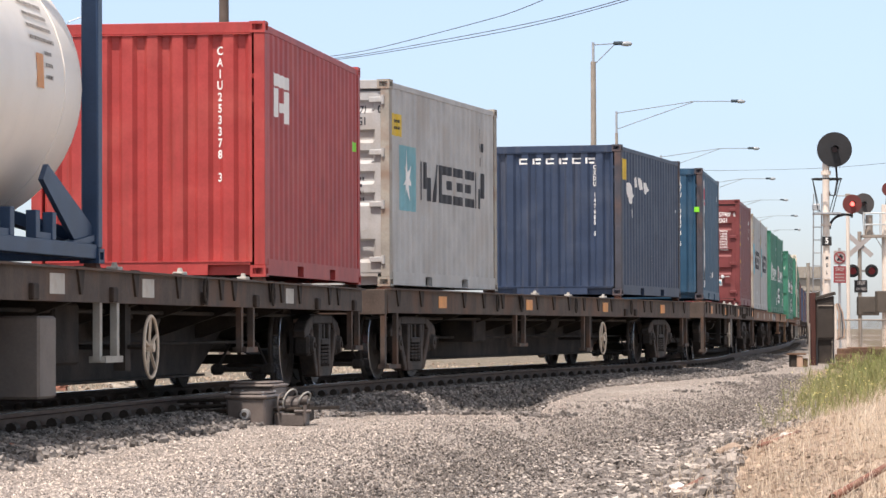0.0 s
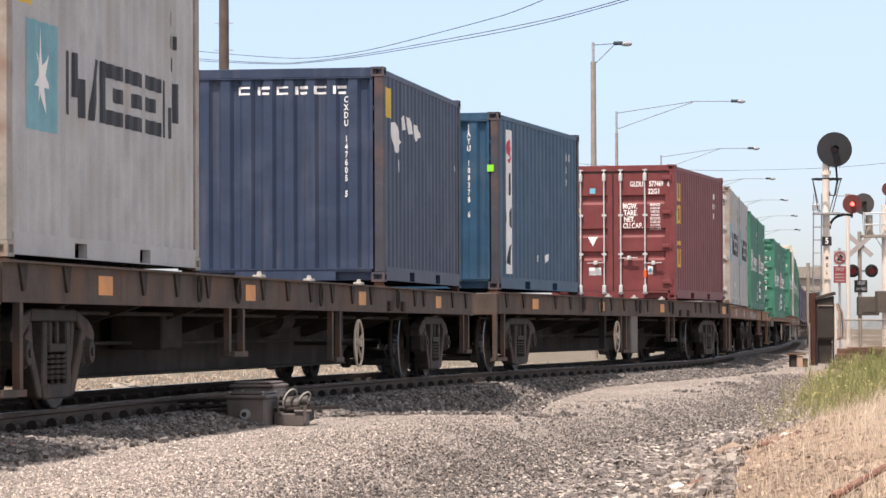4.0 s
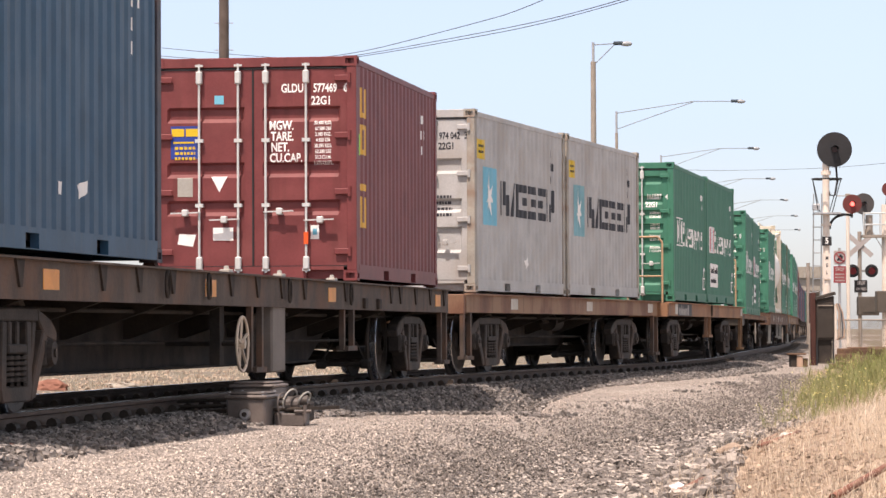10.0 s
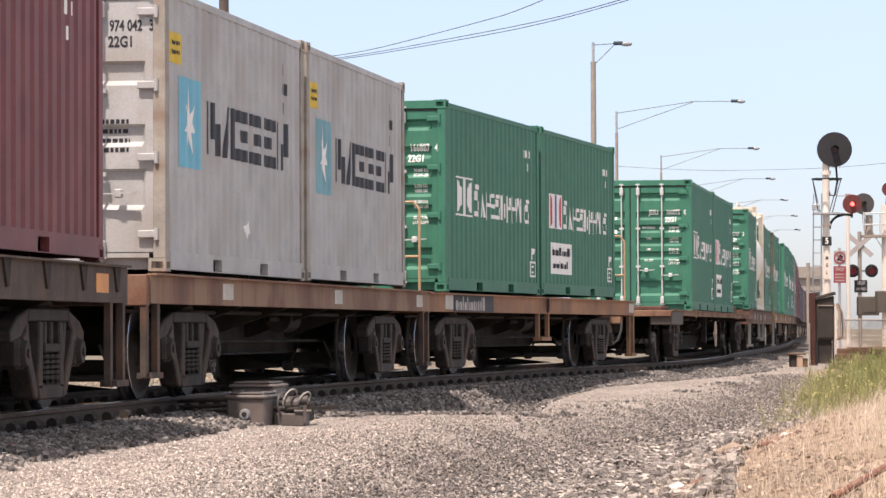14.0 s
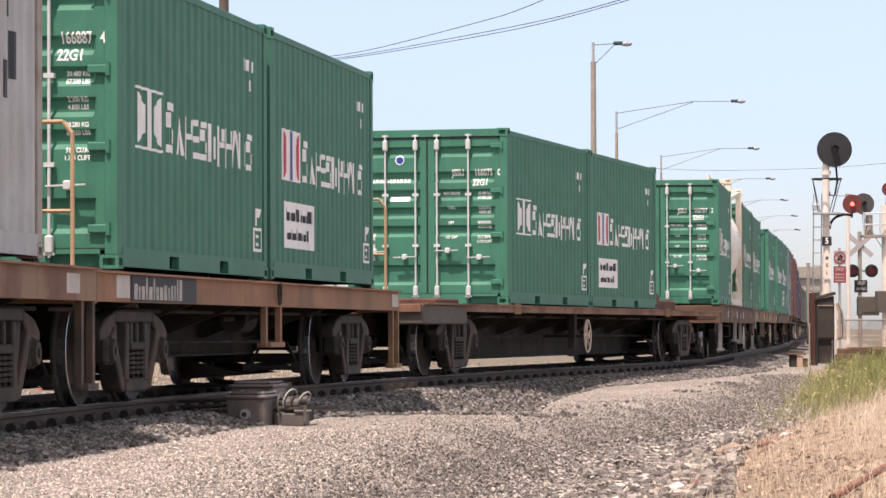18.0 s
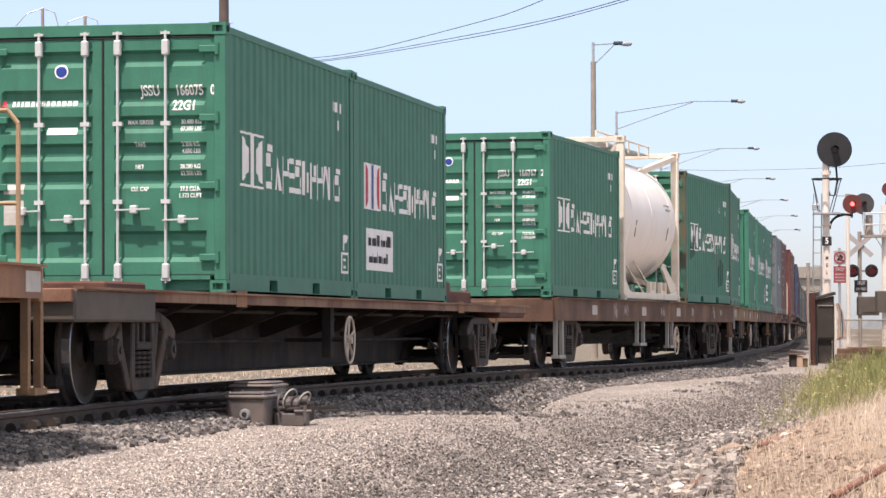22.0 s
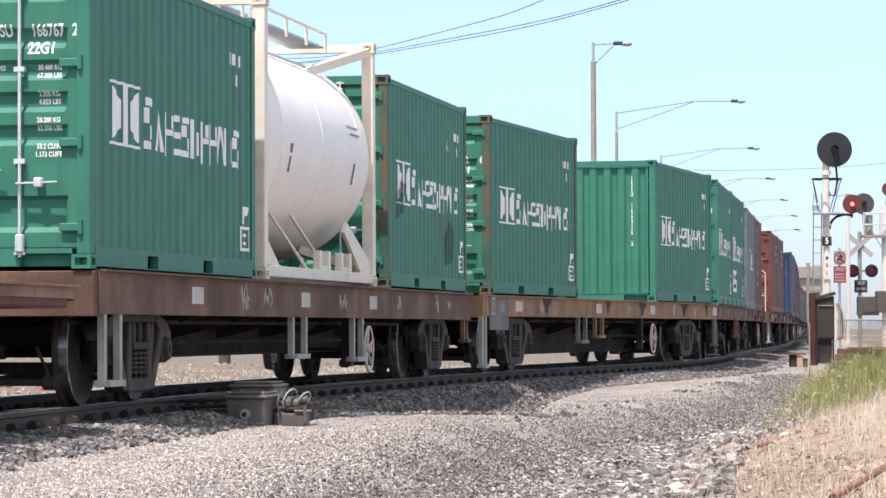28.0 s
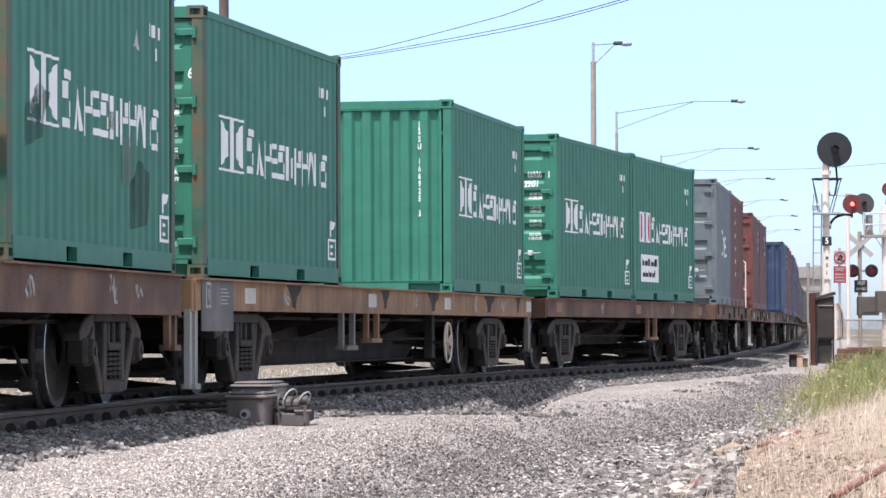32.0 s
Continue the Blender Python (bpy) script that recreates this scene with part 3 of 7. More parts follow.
def rail_strip(name, w, s0, s1, prof, material, parent=None, step=1.0, bend=None):
    """Sweeps a rail section (across, up) along the line."""
    bm = B()
    prev = None
    n = max(2, round((s1 - s0) / step))
    for i in range(n + 1):
        s = s0 + (s1 - s0) * i / n
        ww = w + (bend(s) if bend else 0.0)
        cur = [bm.verts.new((*line(s, ww + a), z)) for a, z in prof]
        if prev:
            for j in range(len(prof)):
                k = (j + 1) % len(prof)
                bm.faces.new((prev[j], prev[k], cur[k], cur[j]))
        else:
            bm.faces.new(cur)
        prev = cur
    bm.faces.new(prev[::-1])
    bmesh.ops.recalc_face_normals(bm, faces=bm.faces[:])
    return part(name, bm, material, parent)


SECTION = [(-0.065, -0.155), (0.065, -0.155), (0.065, -0.143), (0.012, -0.125), (0.012, -0.045), (0.034, -0.035), (0.034, -0.004), (-0.034, -0.004), (-0.034, -0.035), (-0.012, -0.045), (-0.012, -0.125), (-0.065, -0.143)]
HEADTOP = [(-0.03, -0.0045), (0.03, -0.0045), (0.026, 0.0), (-0.026, 0.0)]
track = tagged(empty("railway_track"), "rusty steel railway track on dark sleepers", "track", kind="structure")
for w in (-GAUGE / 2 - 0.035, GAUGE / 2 + 0.035):
    r = rail_strip("rail", w, -38, 340, SECTION, "rail", track)
    rail_strip("running_surface", w, -38, 340, HEADTOP, "shiny", r)
for i in range(260):
    s = -30 + i * 0.66
    h = float(np.interp(s, S_AX, HEAD))
    piece(("sleeper",), "sleeper", lambda: box(B(), -1.3, 1.3, -0.11, 0.11, -0.29, -0.152, 0.012), "sleeper", track, Matrix.Translation((*line(s), 0)) @ Matrix.Rotation(-h, 4, "Z"))
    if s < 40:
        for w in (-GAUGE / 2 - 0.035, GAUGE / 2 + 0.035):
            piece(("chair",), "rail_clip", lambda: cyl(cyl(box(B(), -0.2, 0.2, -0.085, 0.085, -0.158, -0.135, 0.004), (0.1, -0.07, -0.11), (0.1, 0.07, -0.11), 0.045, n=8), (-0.1, -0.07, -0.11), (-0.1, 0.07, -0.11), 0.045, n=8), "clip", track, Matrix.Translation((*line(s, w), 0)) @ Matrix.Rotation(-h, 4, "Z"))
# switch blade of the turnout by the points machine
rail_strip("switch_rail", GAUGE / 2 - 0.05, -24, -6.0, SECTION, "rail", track, bend=lambda s: 0.012 * (s + 6) - 0.0)
# ---- shipping containers (origin at the middle of the base of the end that leads)
LEN, WID, HIGH = 6.058, 2.438, 2.591
SIDE_X = WID / 2 - 0.014


def wave(t, pitch, flat, slope, deep, start):
    """Depth below the outer plane at t along a corrugated sheet."""
    u = (t - start) % pitch
    if u < flat:
        return 0.0
    if u < flat + slope:
        return deep * (u - flat) / slope
    if u < pitch - slope:
        return deep
    return deep * (pitch - u) / slope


def breaks(a, b, pitch, flat, slope, start):
    out = {a, b}
    k = math.floor((a - start) / pitch) - 1
    while start + k * pitch < b:
        for o in (0, flat, flat + slope, pitch - slope):
            v = start + k * pitch + o
            if a < v < b:
                out.add(v)
        k += 1
    return sorted(out)


SIDE_W = (0.2785, 0.08, 0.066, 0.018)
END_W = (0.262, 0.105, 0.042, 0.046)


def side_depth(y):
    return wave(y, SIDE_W[0], SIDE_W[1], SIDE_W[2], SIDE_W[3], 0.2)


def end_depth(x):
    return wave(x, END_W[0], END_W[1], END_W[2], END_W[3], -1.05)


def corrugated(kind):
    """A corrugated panel with thickness: 'side' along y or 'end' across x."""
    bm = B()
    if kind == "side":
        a, b, z0, z1 = 0.15, LEN - 0.15, 0.15, HIGH - 0.09
        ts = breaks(a, b, SIDE_W[0], SIDE_W[1], SIDE_W[2], 0.2)
        f = lambda t, z, d: (SIDE_X - side_depth(t) - d, t, z)
    else:
        a, b, z0, z1 = -WID / 2 + 0.14, WID / 2 - 0.14, 0.15, HIGH - 0.11
        ts = breaks(a, b, END_W[0], END_W[1], END_W[2], -1.05)
        f = lambda t, z, d: (t, 0.016 + end_depth(t) + d, z)
    rows = []
    for t in ts:
        rows.append([bm.verts.new(f(t, z, d)) for z, d in ((z0, 0), (z1, 0), (z1, 0.012), (z0, 0.012))])
    for p, q in zip(rows, rows[1:]):
        for i in range(4):
            bm.faces.new((p[i], q[i], q[(i + 1) % 4], p[(i + 1) % 4]))
    bm.faces.new(rows[0])
    bm.faces.new(rows[-1][::-1])
    bmesh.ops.recalc_face_normals(bm, faces=bm.faces[:])
    return bm


def casting():
    """Corner fitting with its oval holes sunk in."""
    bm = B()
    box(bm, -0.081, 0.081, -0.089, 0.089, 0, 0.118)
    for f in list(bm.faces):
        if abs(f.normal.z) > 0.5:
            continue
        way = f.normal.copy()
        bmesh.ops.inset_region(bm, faces=[f], thickness=0.041)
        deep = bmesh.ops.extrude_discrete_faces(bm, faces=[f])["faces"][0]
        bmesh.ops.translate(bm, vec=way * -0.06, verts=deep.verts[:])
    return bm


def bottom_rail():
    """Bottom side rail with two fork pockets through it."""
    bm = B()
    x0, x1 = SIDE_X - 0.06, SIDE_X + 0.012
    cuts = [0.16, 1.83, 2.19, 3.87, 4.23, LEN - 0.16]
    for i in range(0, 6, 2):
        box(bm, x0, x1, cuts[i], cuts[i + 1], 0.02, 0.185)
    for i in (1, 3):
        box(bm, x0, x1, cuts[i], cuts[i + 1], 0.142, 0.185)
        box(bm, x0, x1, cuts[i], cuts[i + 1], 0.02, 0.028)
        box(bm, x0 - 0.05, x0 - 0.04, cuts[i], cuts[i + 1], 0.028, 0.142)
    return bm


def door_leaf(bands):
    """A door leaf 1.13 wide from x = 0, with pressed horizontal bands."""
    w, h = 1.118, 2.27
    zs = {0.0, h}
    for a, b in bands:
        zs |= {a, a + 0.045, b - 0.03, b}
    zs = sorted(zs)
    xs = [0.0, 0.1, 0.13, w - 0.13, w - 0.1, w]

    def dep(x, z):
        if x < 0.12 or x > w - 0.12:
            return 0.0
        for a, b in bands:
            if a + 0.04 < z < b - 0.025:
                return 0.042
        return 0.0
    bm = B()
    g = [[bm.verts.new((x, 0.03 + dep(x, z), z)) for x in xs] for z in zs]
    for i in range(len(zs) - 1):
        for j in range(len(xs) - 1):
            bm.faces.new((g[i][j], g[i][j + 1], g[i + 1][j + 1], g[i + 1][j]))
    e = bmesh.ops.extrude_face_region(bm, geom=bm.faces[:])
    bmesh.ops.translate(bm, vec=(0, 0.05, 0), verts=[v for v in e["geom"] if isinstance(v, bmesh.types.BMVert)])
    bmesh.ops.recalc_face_normals(bm, faces=bm.faces[:])
    return bm


def lock_rod():
    """Upright locking rod with its cam keepers and guides."""
    bm = B()
    cyl(bm, (0, 0, 0.02), (0, 0, 2.44), 0.0145, n=8)
    for z in (0.13, 2.28):
        box(bm, -0.035, 0.035, -0.03, 0.04, z - 0.075, z + 0.075, 0.012)
    for z in (0.05, 2.42):
        box(bm, -0.045, 0.045, -0.012, 0.03, z - 0.012, z + 0.012)
    for z in (0.8, 1.55):
        box(bm, -0.045, 0.045, -0.015, 0.045, z - 0.02, z + 0.02)
    return bm


def lock_handle():
    bm = B()
    bar(bm, (-0.02, -0.03, 0), (0.33, -0.045, 0.01), 0.03, 0.014)
    box(bm, 0.13, 0.2, -0.055, 0.03, -0.035, 0.045, 0.01)
    return bm


def hinge():
    bm = B()
    box(bm, -0.12, 0.05, -0.012, 0.01, -0.035, 0.035, 0.008)
    cyl(bm, (0.055, 0.0, -0.055), (0.055, 0.0, 0.055), 0.022, n=8)
    return bm


DOORS3 = [(0.38, 0.75), (0.95, 1.15), (1.5, 1.72)]
DOORS6 = [(0.12, 0.42), (0.83, 1.0), (1.1, 1.27), (1.36, 1.53), (1.62, 1.79), (2.0, 2.16)]
DOORS_GOLD = [(0.58, 0.76), (1.02, 1.2), (1.66, 1.84)]


def container(colour, front, label, bands=(), bars="steel", post=None, rear_plain=True, group=""):
    """front: 'doors' or 'wall'. Returns the thing's Empty."""
    c = empty("shipping_container")
    tagged(c, label, "container", group)
    p = post or colour
    hx, hy = WID / 2, LEN
    for k, (x, y) in enumerate(((hx - 0.081, 0.089), (-hx + 0.081, 0.089), (hx - 0.081, hy - 0.089), (-hx + 0.081, hy - 0.089))):
        sx = 1 if x > 0 else -1
        for z in (0.0, HIGH - 0.118):
            piece(("cast", p), "corner_casting", casting, p, c, pose(x, y, z))
        piece(("post", p), "corner_post", lambda: box(B(), -0.038, 0.076, -0.082, 0.06, 0.118, HIGH - 0.118, 0.006), p, c, pose(x, y, 0) if (y < 1) == (x > 0) and y < 1 else (pose(x, y, 0, 0, 0, 180) if x < 0 and y > 1 else Matrix.Translation((x, y, 0)) @ Matrix.Diagonal((sx, 1 if y < 1 else -1, 1, 1))))
    for m, sgn in ((Matrix(), 1), (Matrix.Translation((0, LEN, 0)) @ Matrix.Rotation(math.pi, 4, "Z"), -1)):
        piece(("side", colour), "side_wall", lambda: corrugated("side"), colour, c, m)
        piece(("brail", colour), "bottom_rail", bottom_rail, colour, c, m)
        piece(("trail", colour), "top_rail", lambda: box(B(), SIDE_X - 0.056, SIDE_X + 0.004, 0.16, LEN - 0.16, HIGH - 0.1, HIGH - 0.03, 0.004), colour, c, m)
    piece(("roof", colour), "roof", lambda: roof_sheet(), colour, c)
    piece(("floor", "dirty"), "floor", lambda: box(B(), -hx + 0.09, hx - 0.09, 0.14, LEN - 0.14, 0.09, 0.15), "dirty", c)
    for y0, y1, kind in ((0.012, 0.11, front), (LEN - 0.11, LEN - 0.012, "wall")):
        piece(("head", colour, y0), "end_header", lambda: box(B(), -hx + 0.16, hx - 0.16, y0, y1, HIGH - 0.118, HIGH - 0.006, 0.005), colour, c)
        piece(("sill", colour, y0), "end_sill", lambda: sill(y0, y1), colour, c)
    piece(("end", colour), "end_wall", lambda: corrugated("end"), colour, c, Matrix.Translation((0, LEN, 0)) @ Matrix.Rotation(math.pi, 4, "Z"))
    if front == "wall":
        piece(("end", colour), "end_wall", lambda: corrugated("end"), colour, c)
        for z in (0.15, HIGH - 0.132):
            piece(("rim", colour), "wall_rim", lambda: box(B(), -hx + 0.155, hx - 0.155, 0.004, 0.014, 0, 0.012), colour, c, pose(0, 0, z))
    else:
        for sg in (-1, 1):
            leaf = piece(("leaf", colour, tuple(bands)), "door", lambda: door_leaf(bands), colour, c, pose(0.006 if sg > 0 else -1.124, 0, 0.175))
            piece(("gasket",), "door_gasket", lambda: box(box(B(), -0.004, 0.0, 0.022, 0.06, 0, 2.27), 1.108, 1.124, 0.02, 0.05, 0, 2.27), "black", leaf)
            for x in ((0.145, 0.62) if sg > 0 else (0.49, 0.95)):
                rod = piece(("rod", bars), "locking_bar", lock_rod, bars, leaf, pose(x, -0.012, -0.1))
                piece(("hand", bars), "handle", lock_handle, bars, rod, pose(0, 0, 0.72 if (x in (0.145, 0.49)) == (len(bands) < 5 or sg > 0) else 0.62) if sg > 0 else pose(0, 0, 0.72 if x == 0.49 else 0.64, 0, 180, 0))
            for z in (0.16, 0.85, 1.5, 2.16):
                piece(("hinge", colour), "hinge", hinge, colour if colour != "grey" else "grey", leaf, pose(1.07, 0.0, z) if sg > 0 else pose(0.05, 0.0, z, 0, 180, 0))
        BANDS[c.name] = bands
        for z in (0.158, 2.449):
            piece(("rim2",), "door_seal", lambda: box(B(), -1.12, 1.12, 0.02, 0.06, 0, 0.015), "black", c, pose(0, 0, z))
    return c


def roof_sheet():
    bm = B()
    rows = []
    y = 0.12
    k = 0
    while y < LEN - 0.12:
        z = HIGH - 0.03 - (0.02 if (k // 2) % 2 else 0)
        rows.append([bm.verts.new((x, y, zz)) for x, zz in ((-SIDE_X + 0.05, z), (SIDE_X - 0.05, z), (SIDE_X - 0.05, HIGH - 0.06), (-SIDE_X + 0.05, HIGH - 0.06))])
        y += 0.12 if k % 2 == 0 else 0.06
        k += 1
    for p, q in zip(rows, rows[1:]):
        for i in range(4):
            bm.faces.new((p[i], p[(i + 1) % 4], q[(i + 1) % 4], q[i]))
    bm.faces.new(rows[0][::-1])
    bm.faces.new(rows[-1])
    bmesh.ops.recalc_face_normals(bm, faces=bm.faces[:])
    return bm


def sill(y0, y1):
    """End sill with the two dark lifting pockets next to the fittings."""
    bm = B()
    box(bm, -0.62, 0.62, y0, y1, 0.02, 0.165)
    for s in (-1, 1):
        a, b = sorted((s * 0.62, s * (WID / 2 - 0.16)))
        box(bm, a, b, y0, y1, 0.125, 0.165)
        box(bm, a, b, y0 + 0.06, y1, 0.02, 0.125)
    return bm


# ---- markings on containers
def drape(bm, depth):
    """Cuts flat marks (x along the sheet) at the folds of a corrugated sheet and lays them on it."""
    xs = [v.co.x for v in bm.verts]
    a, b = min(xs), max(xs)
    cuts = breaks(a, b, SIDE_W[0], SIDE_W[1], SIDE_W[2], 0.2) if depth is side_depth else breaks(a, b, END_W[0], END_W[1], END_W[2], -1.05)
    for x in cuts[1:-1]:
        bmesh.ops.bisect_plane(bm, geom=bm.verts[:] + bm.edges[:] + bm.faces[:], plane_co=(x, 0, 0), plane_no=(1, 0, 0))
    for v in bm.verts:
        v.co.z = -depth(v.co.x)
    return bm


def mark_side(c, bm, material, name, y=0.0, z=0.0, lift=0.004, label=""):
    if name in ("torn_label", "repaint_patch", "strip_block") and len(bm.faces) > 1:
        return [mark_side(c, one, material, name, y, z, lift, label) for one in islands(bm)]
    bmesh.ops.translate(bm, vec=(y, z, 0), verts=bm.verts[:])
    drape(bm, side_depth)
    bmesh.ops.transform(bm, matrix=Matrix.Translation((SIDE_X + lift, 0, 0)) @ ON_SIDE, verts=bm.verts[:])
    ob = part(name, bm, material, c, label)
    return tagged(ob, kind="stuff") if "print" in name or name == "small_marking" else ob


BANDS = {}   # container name -> pressed bands of its doors


def band_depth(bands, x, z):
    """Depth of a door leaf's face below its rim at a point of the container's end."""
    u = min(1.0, max(0.0, (abs(abs(x) - 0.565) - 0.459) / -0.03))
    for a, b in bands:
        if a + 0.175 < z < b + 0.175:
            return 0.042 * u * min(1.0, (z - a - 0.175) / 0.045, (b + 0.175 - z) / 0.03)
    return 0.0


def islands(bm):
    """Splits a bmesh of loose faces into one bmesh for each."""
    out = []
    for f in bm.faces:
        one = B()
        one.faces.new([one.verts.new(v.co) for v in f.verts])
        out.append(one)
    bm.free()
    return out


def blocks_side(c, bm, material, name, y=0.0, z=0.0, lift=0.004):
    for one in islands(bm):
        mark_side(c, one, material, name, y, z, lift)


def serial_down(c, body, high, step, x, z):
    """A number painted downwards on the end wall, character by character."""
    for i, ch in enumerate(body):
        if ch != " ":
            mark_end(c, letters(ch, high, 0.82), "mark", "character", x, z - i * step)


def mark_end(c, bm, material, name, x=0.0, z=0.0, lift=0.004, wavy=True, label=""):
    if name == "torn_label" and len(bm.faces) > 1:
        return [mark_end(c, one, material, name, x, z, lift, wavy, label) for one in islands(bm)]
    bmesh.ops.translate(bm, vec=(x, z, 0), verts=bm.verts[:])
    if wavy:
        drape(bm, end_depth)
    elif c.name in BANDS:
        zs = [v.co.y for v in bm.verts]
        for a, b in BANDS[c.name]:
            for k in (a + 0.175, a + 0.22, b + 0.145, b + 0.175):
                if min(zs) < k < max(zs):
                    bmesh.ops.bisect_plane(bm, geom=bm.verts[:] + bm.edges[:] + bm.faces[:], plane_co=(0, k, 0), plane_no=(0, 1, 0))
        for v in bm.verts:
            v.co.z = -band_depth(BANDS[c.name], v.co.x, v.co.y)
    bmesh.ops.transform(bm, matrix=Matrix.Translation((0, (0.016 if wavy else 0.03) - lift, 0)) @ ON_END, verts=bm.verts[:])
    ob = part(name, bm, material, c, label)
    return tagged(ob, kind="stuff") if "print" in name else ob


def small_bars(rows, w=0.2, h=0.05, gap=0.04, seed=3):
    """Rows of short bars in place of small print."""
    rng = random.Random(seed)
    bm = B()
    for i in range(rows):
        x = 0.0
        while x < w - 0.01:
            b = min(rng.uniform(0.02, 0.05), w - x)
            quad(bm, x, x + b, -i * (h + gap), -i * (h + gap) + h)
            x += b + 0.014
    return bm


def notice_bars(w, h, seed):
    """One line of chunky bars of uneven height."""
    rng = random.Random(seed)
    bm, x = B(), 0.0
    while x < w - 0.05:
        b = rng.uniform(0.05, 0.13)
        quad(bm, x, x + b, 0.0, h * rng.choice((0.6, 0.7, 1.0)))
        x += b + 0.035
    return bm


def block_word(material_key, cells, w, h, kind):
    """A row of plain block shapes in place of a trade name."""
    bm = B()
    rng = random.Random(kind)
    step = w / cells
    for i in range(cells):
        x = i * step
        if kind == 1:   # heavy stencil blocks
            u, k = step * 0.9, h * 0.24
            if i in (0, 5):
                quad(bm, x, x + 0.13, 0, h)
                quad(bm, x + 0.2, x + 0.34, h * (0.0 if i else 0.3), h * (0.55 if i else 1.0))
                quad(bm, x + 0.4, x + u, h * (0.3 if i else 0.0), h * (1.0 if i else 0.62))
            elif i == 1:
                quad(bm, x + 0.08, x + 0.22, 0, h, lean=0.16)
                quad(bm, x + u - 0.14, x + u, 0, h)
            else:
                for j in range(3):
                    quad(bm, x + (0.17 if j == 1 and i != 4 else 0.0), x + u - (0.16 if j == 1 and i == 4 else 0.0), h * 0.38 * j, h * 0.38 * j + k)
        else:           # slender strokes with side blocks
            hh, u, w = h * (1.0 if i == 0 else 0.8), step * 0.9, 0.068
            form = (3, 0, 4, 2, 3, 5, 4, 4, 0, 5, 3)[i % 11]
            if form == 0:      # two leaning strokes
                quad(bm, x, x + w, 0, hh, lean=u * 0.35)
                quad(bm, x + u - w, x + u, 0, hh * 0.92, lean=-u * 0.35)
            elif form == 1:    # post with a notch
                quad(bm, x + u * 0.3, x + u * 0.3 + w * 1.3, -0.03, hh)
            elif form == 2:    # three level bars
                for k in range(3):
                    quad(bm, x, x + u * (0.9 - 0.12 * k), hh * 0.42 * k, hh * (0.42 * k + 0.16))
            elif form == 3:    # stepped bars
                quad(bm, x, x + u * 0.85, 0, hh * 0.16)
                quad(bm, x + u * 0.5, x + u * 0.9, hh * 0.2, hh * 0.48)
                quad(bm, x, x + u * 0.42, hh * 0.5, hh * 0.8)
                quad(bm, x + u * 0.1, x + u * 0.95, hh * 0.84, hh)
            elif form == 4:    # post and hanging block
                quad(bm, x, x + w, -0.03, hh)
                quad(bm, x + w + 0.03, x + u, hh * 0.45, hh * 0.6)
                quad(bm, x + u - w, x + u, hh * 0.62, hh * 0.95)
            else:              # two posts, one short
                quad(bm, x, x + w, 0, hh)
                quad(bm, x + u - w, x + u, hh * 0.1, hh * 0.7)
    return bm


def star(bm, cx, cy, r, n=7):
    pts = []
    for i in range(2 * n):
        a = math.pi / 2 + i * math.pi / n
        q = r * (1.0 + 0.25 * (i == 0)) if i % 2 == 0 else r * 0.36
        pts.append((cx + q * 0.82 * math.cos(a), cy + q * 1.15 * math.sin(a)))
    c = bm.verts.new((cx, cy, 0))
    vs = [bm.verts.new((x, y, 0)) for x, y in pts]
    for i in range(2 * n):
        bm.faces.new((c, vs[i], vs[(i + 1) % (2 * n)]))
    return bm


def grey_marks(c, faded=False):
    mark_side(c, quad(B(), 0.52, 1.38, 0.97, 1.8), "cyan" if not faded else "cyan_faded", "blue_panel", lift=0.003)
    mark_side(c, star(B(), 0.95, 1.37, 0.27), "mark", "white_star", lift=0.006)
    blocks_side(c, block_word("ink", 6, 3.72, 0.5, 1), "ink", "lettering_block", 1.62, 1.14)
    mark_side(c, quad(B(), 0.18, 0.7, 1.9, 2.18), "yellow", "yellow_label")
    mark_side(c, small_bars(2, 0.34, 0.035, 0.05), "ink", "label_print", 0.26, 2.07, lift=0.007)
    mark_side(c, quad(quad(quad(quad(B(), 0, 0.07, 0, 0.12), 0, 0.07, -0.2, -0.08), 0.14, 0.22, -0.2, -0.08), 0.02, 0.12, -0.4, -0.28), "ink", "small_marking", 5.0, 2.14)
    mark_end(c, small_bars(4, 0.55, 0.04, 0.045, 8), "ink", "data_print", 0.32, 1.33, wavy=False, lift=0.003)


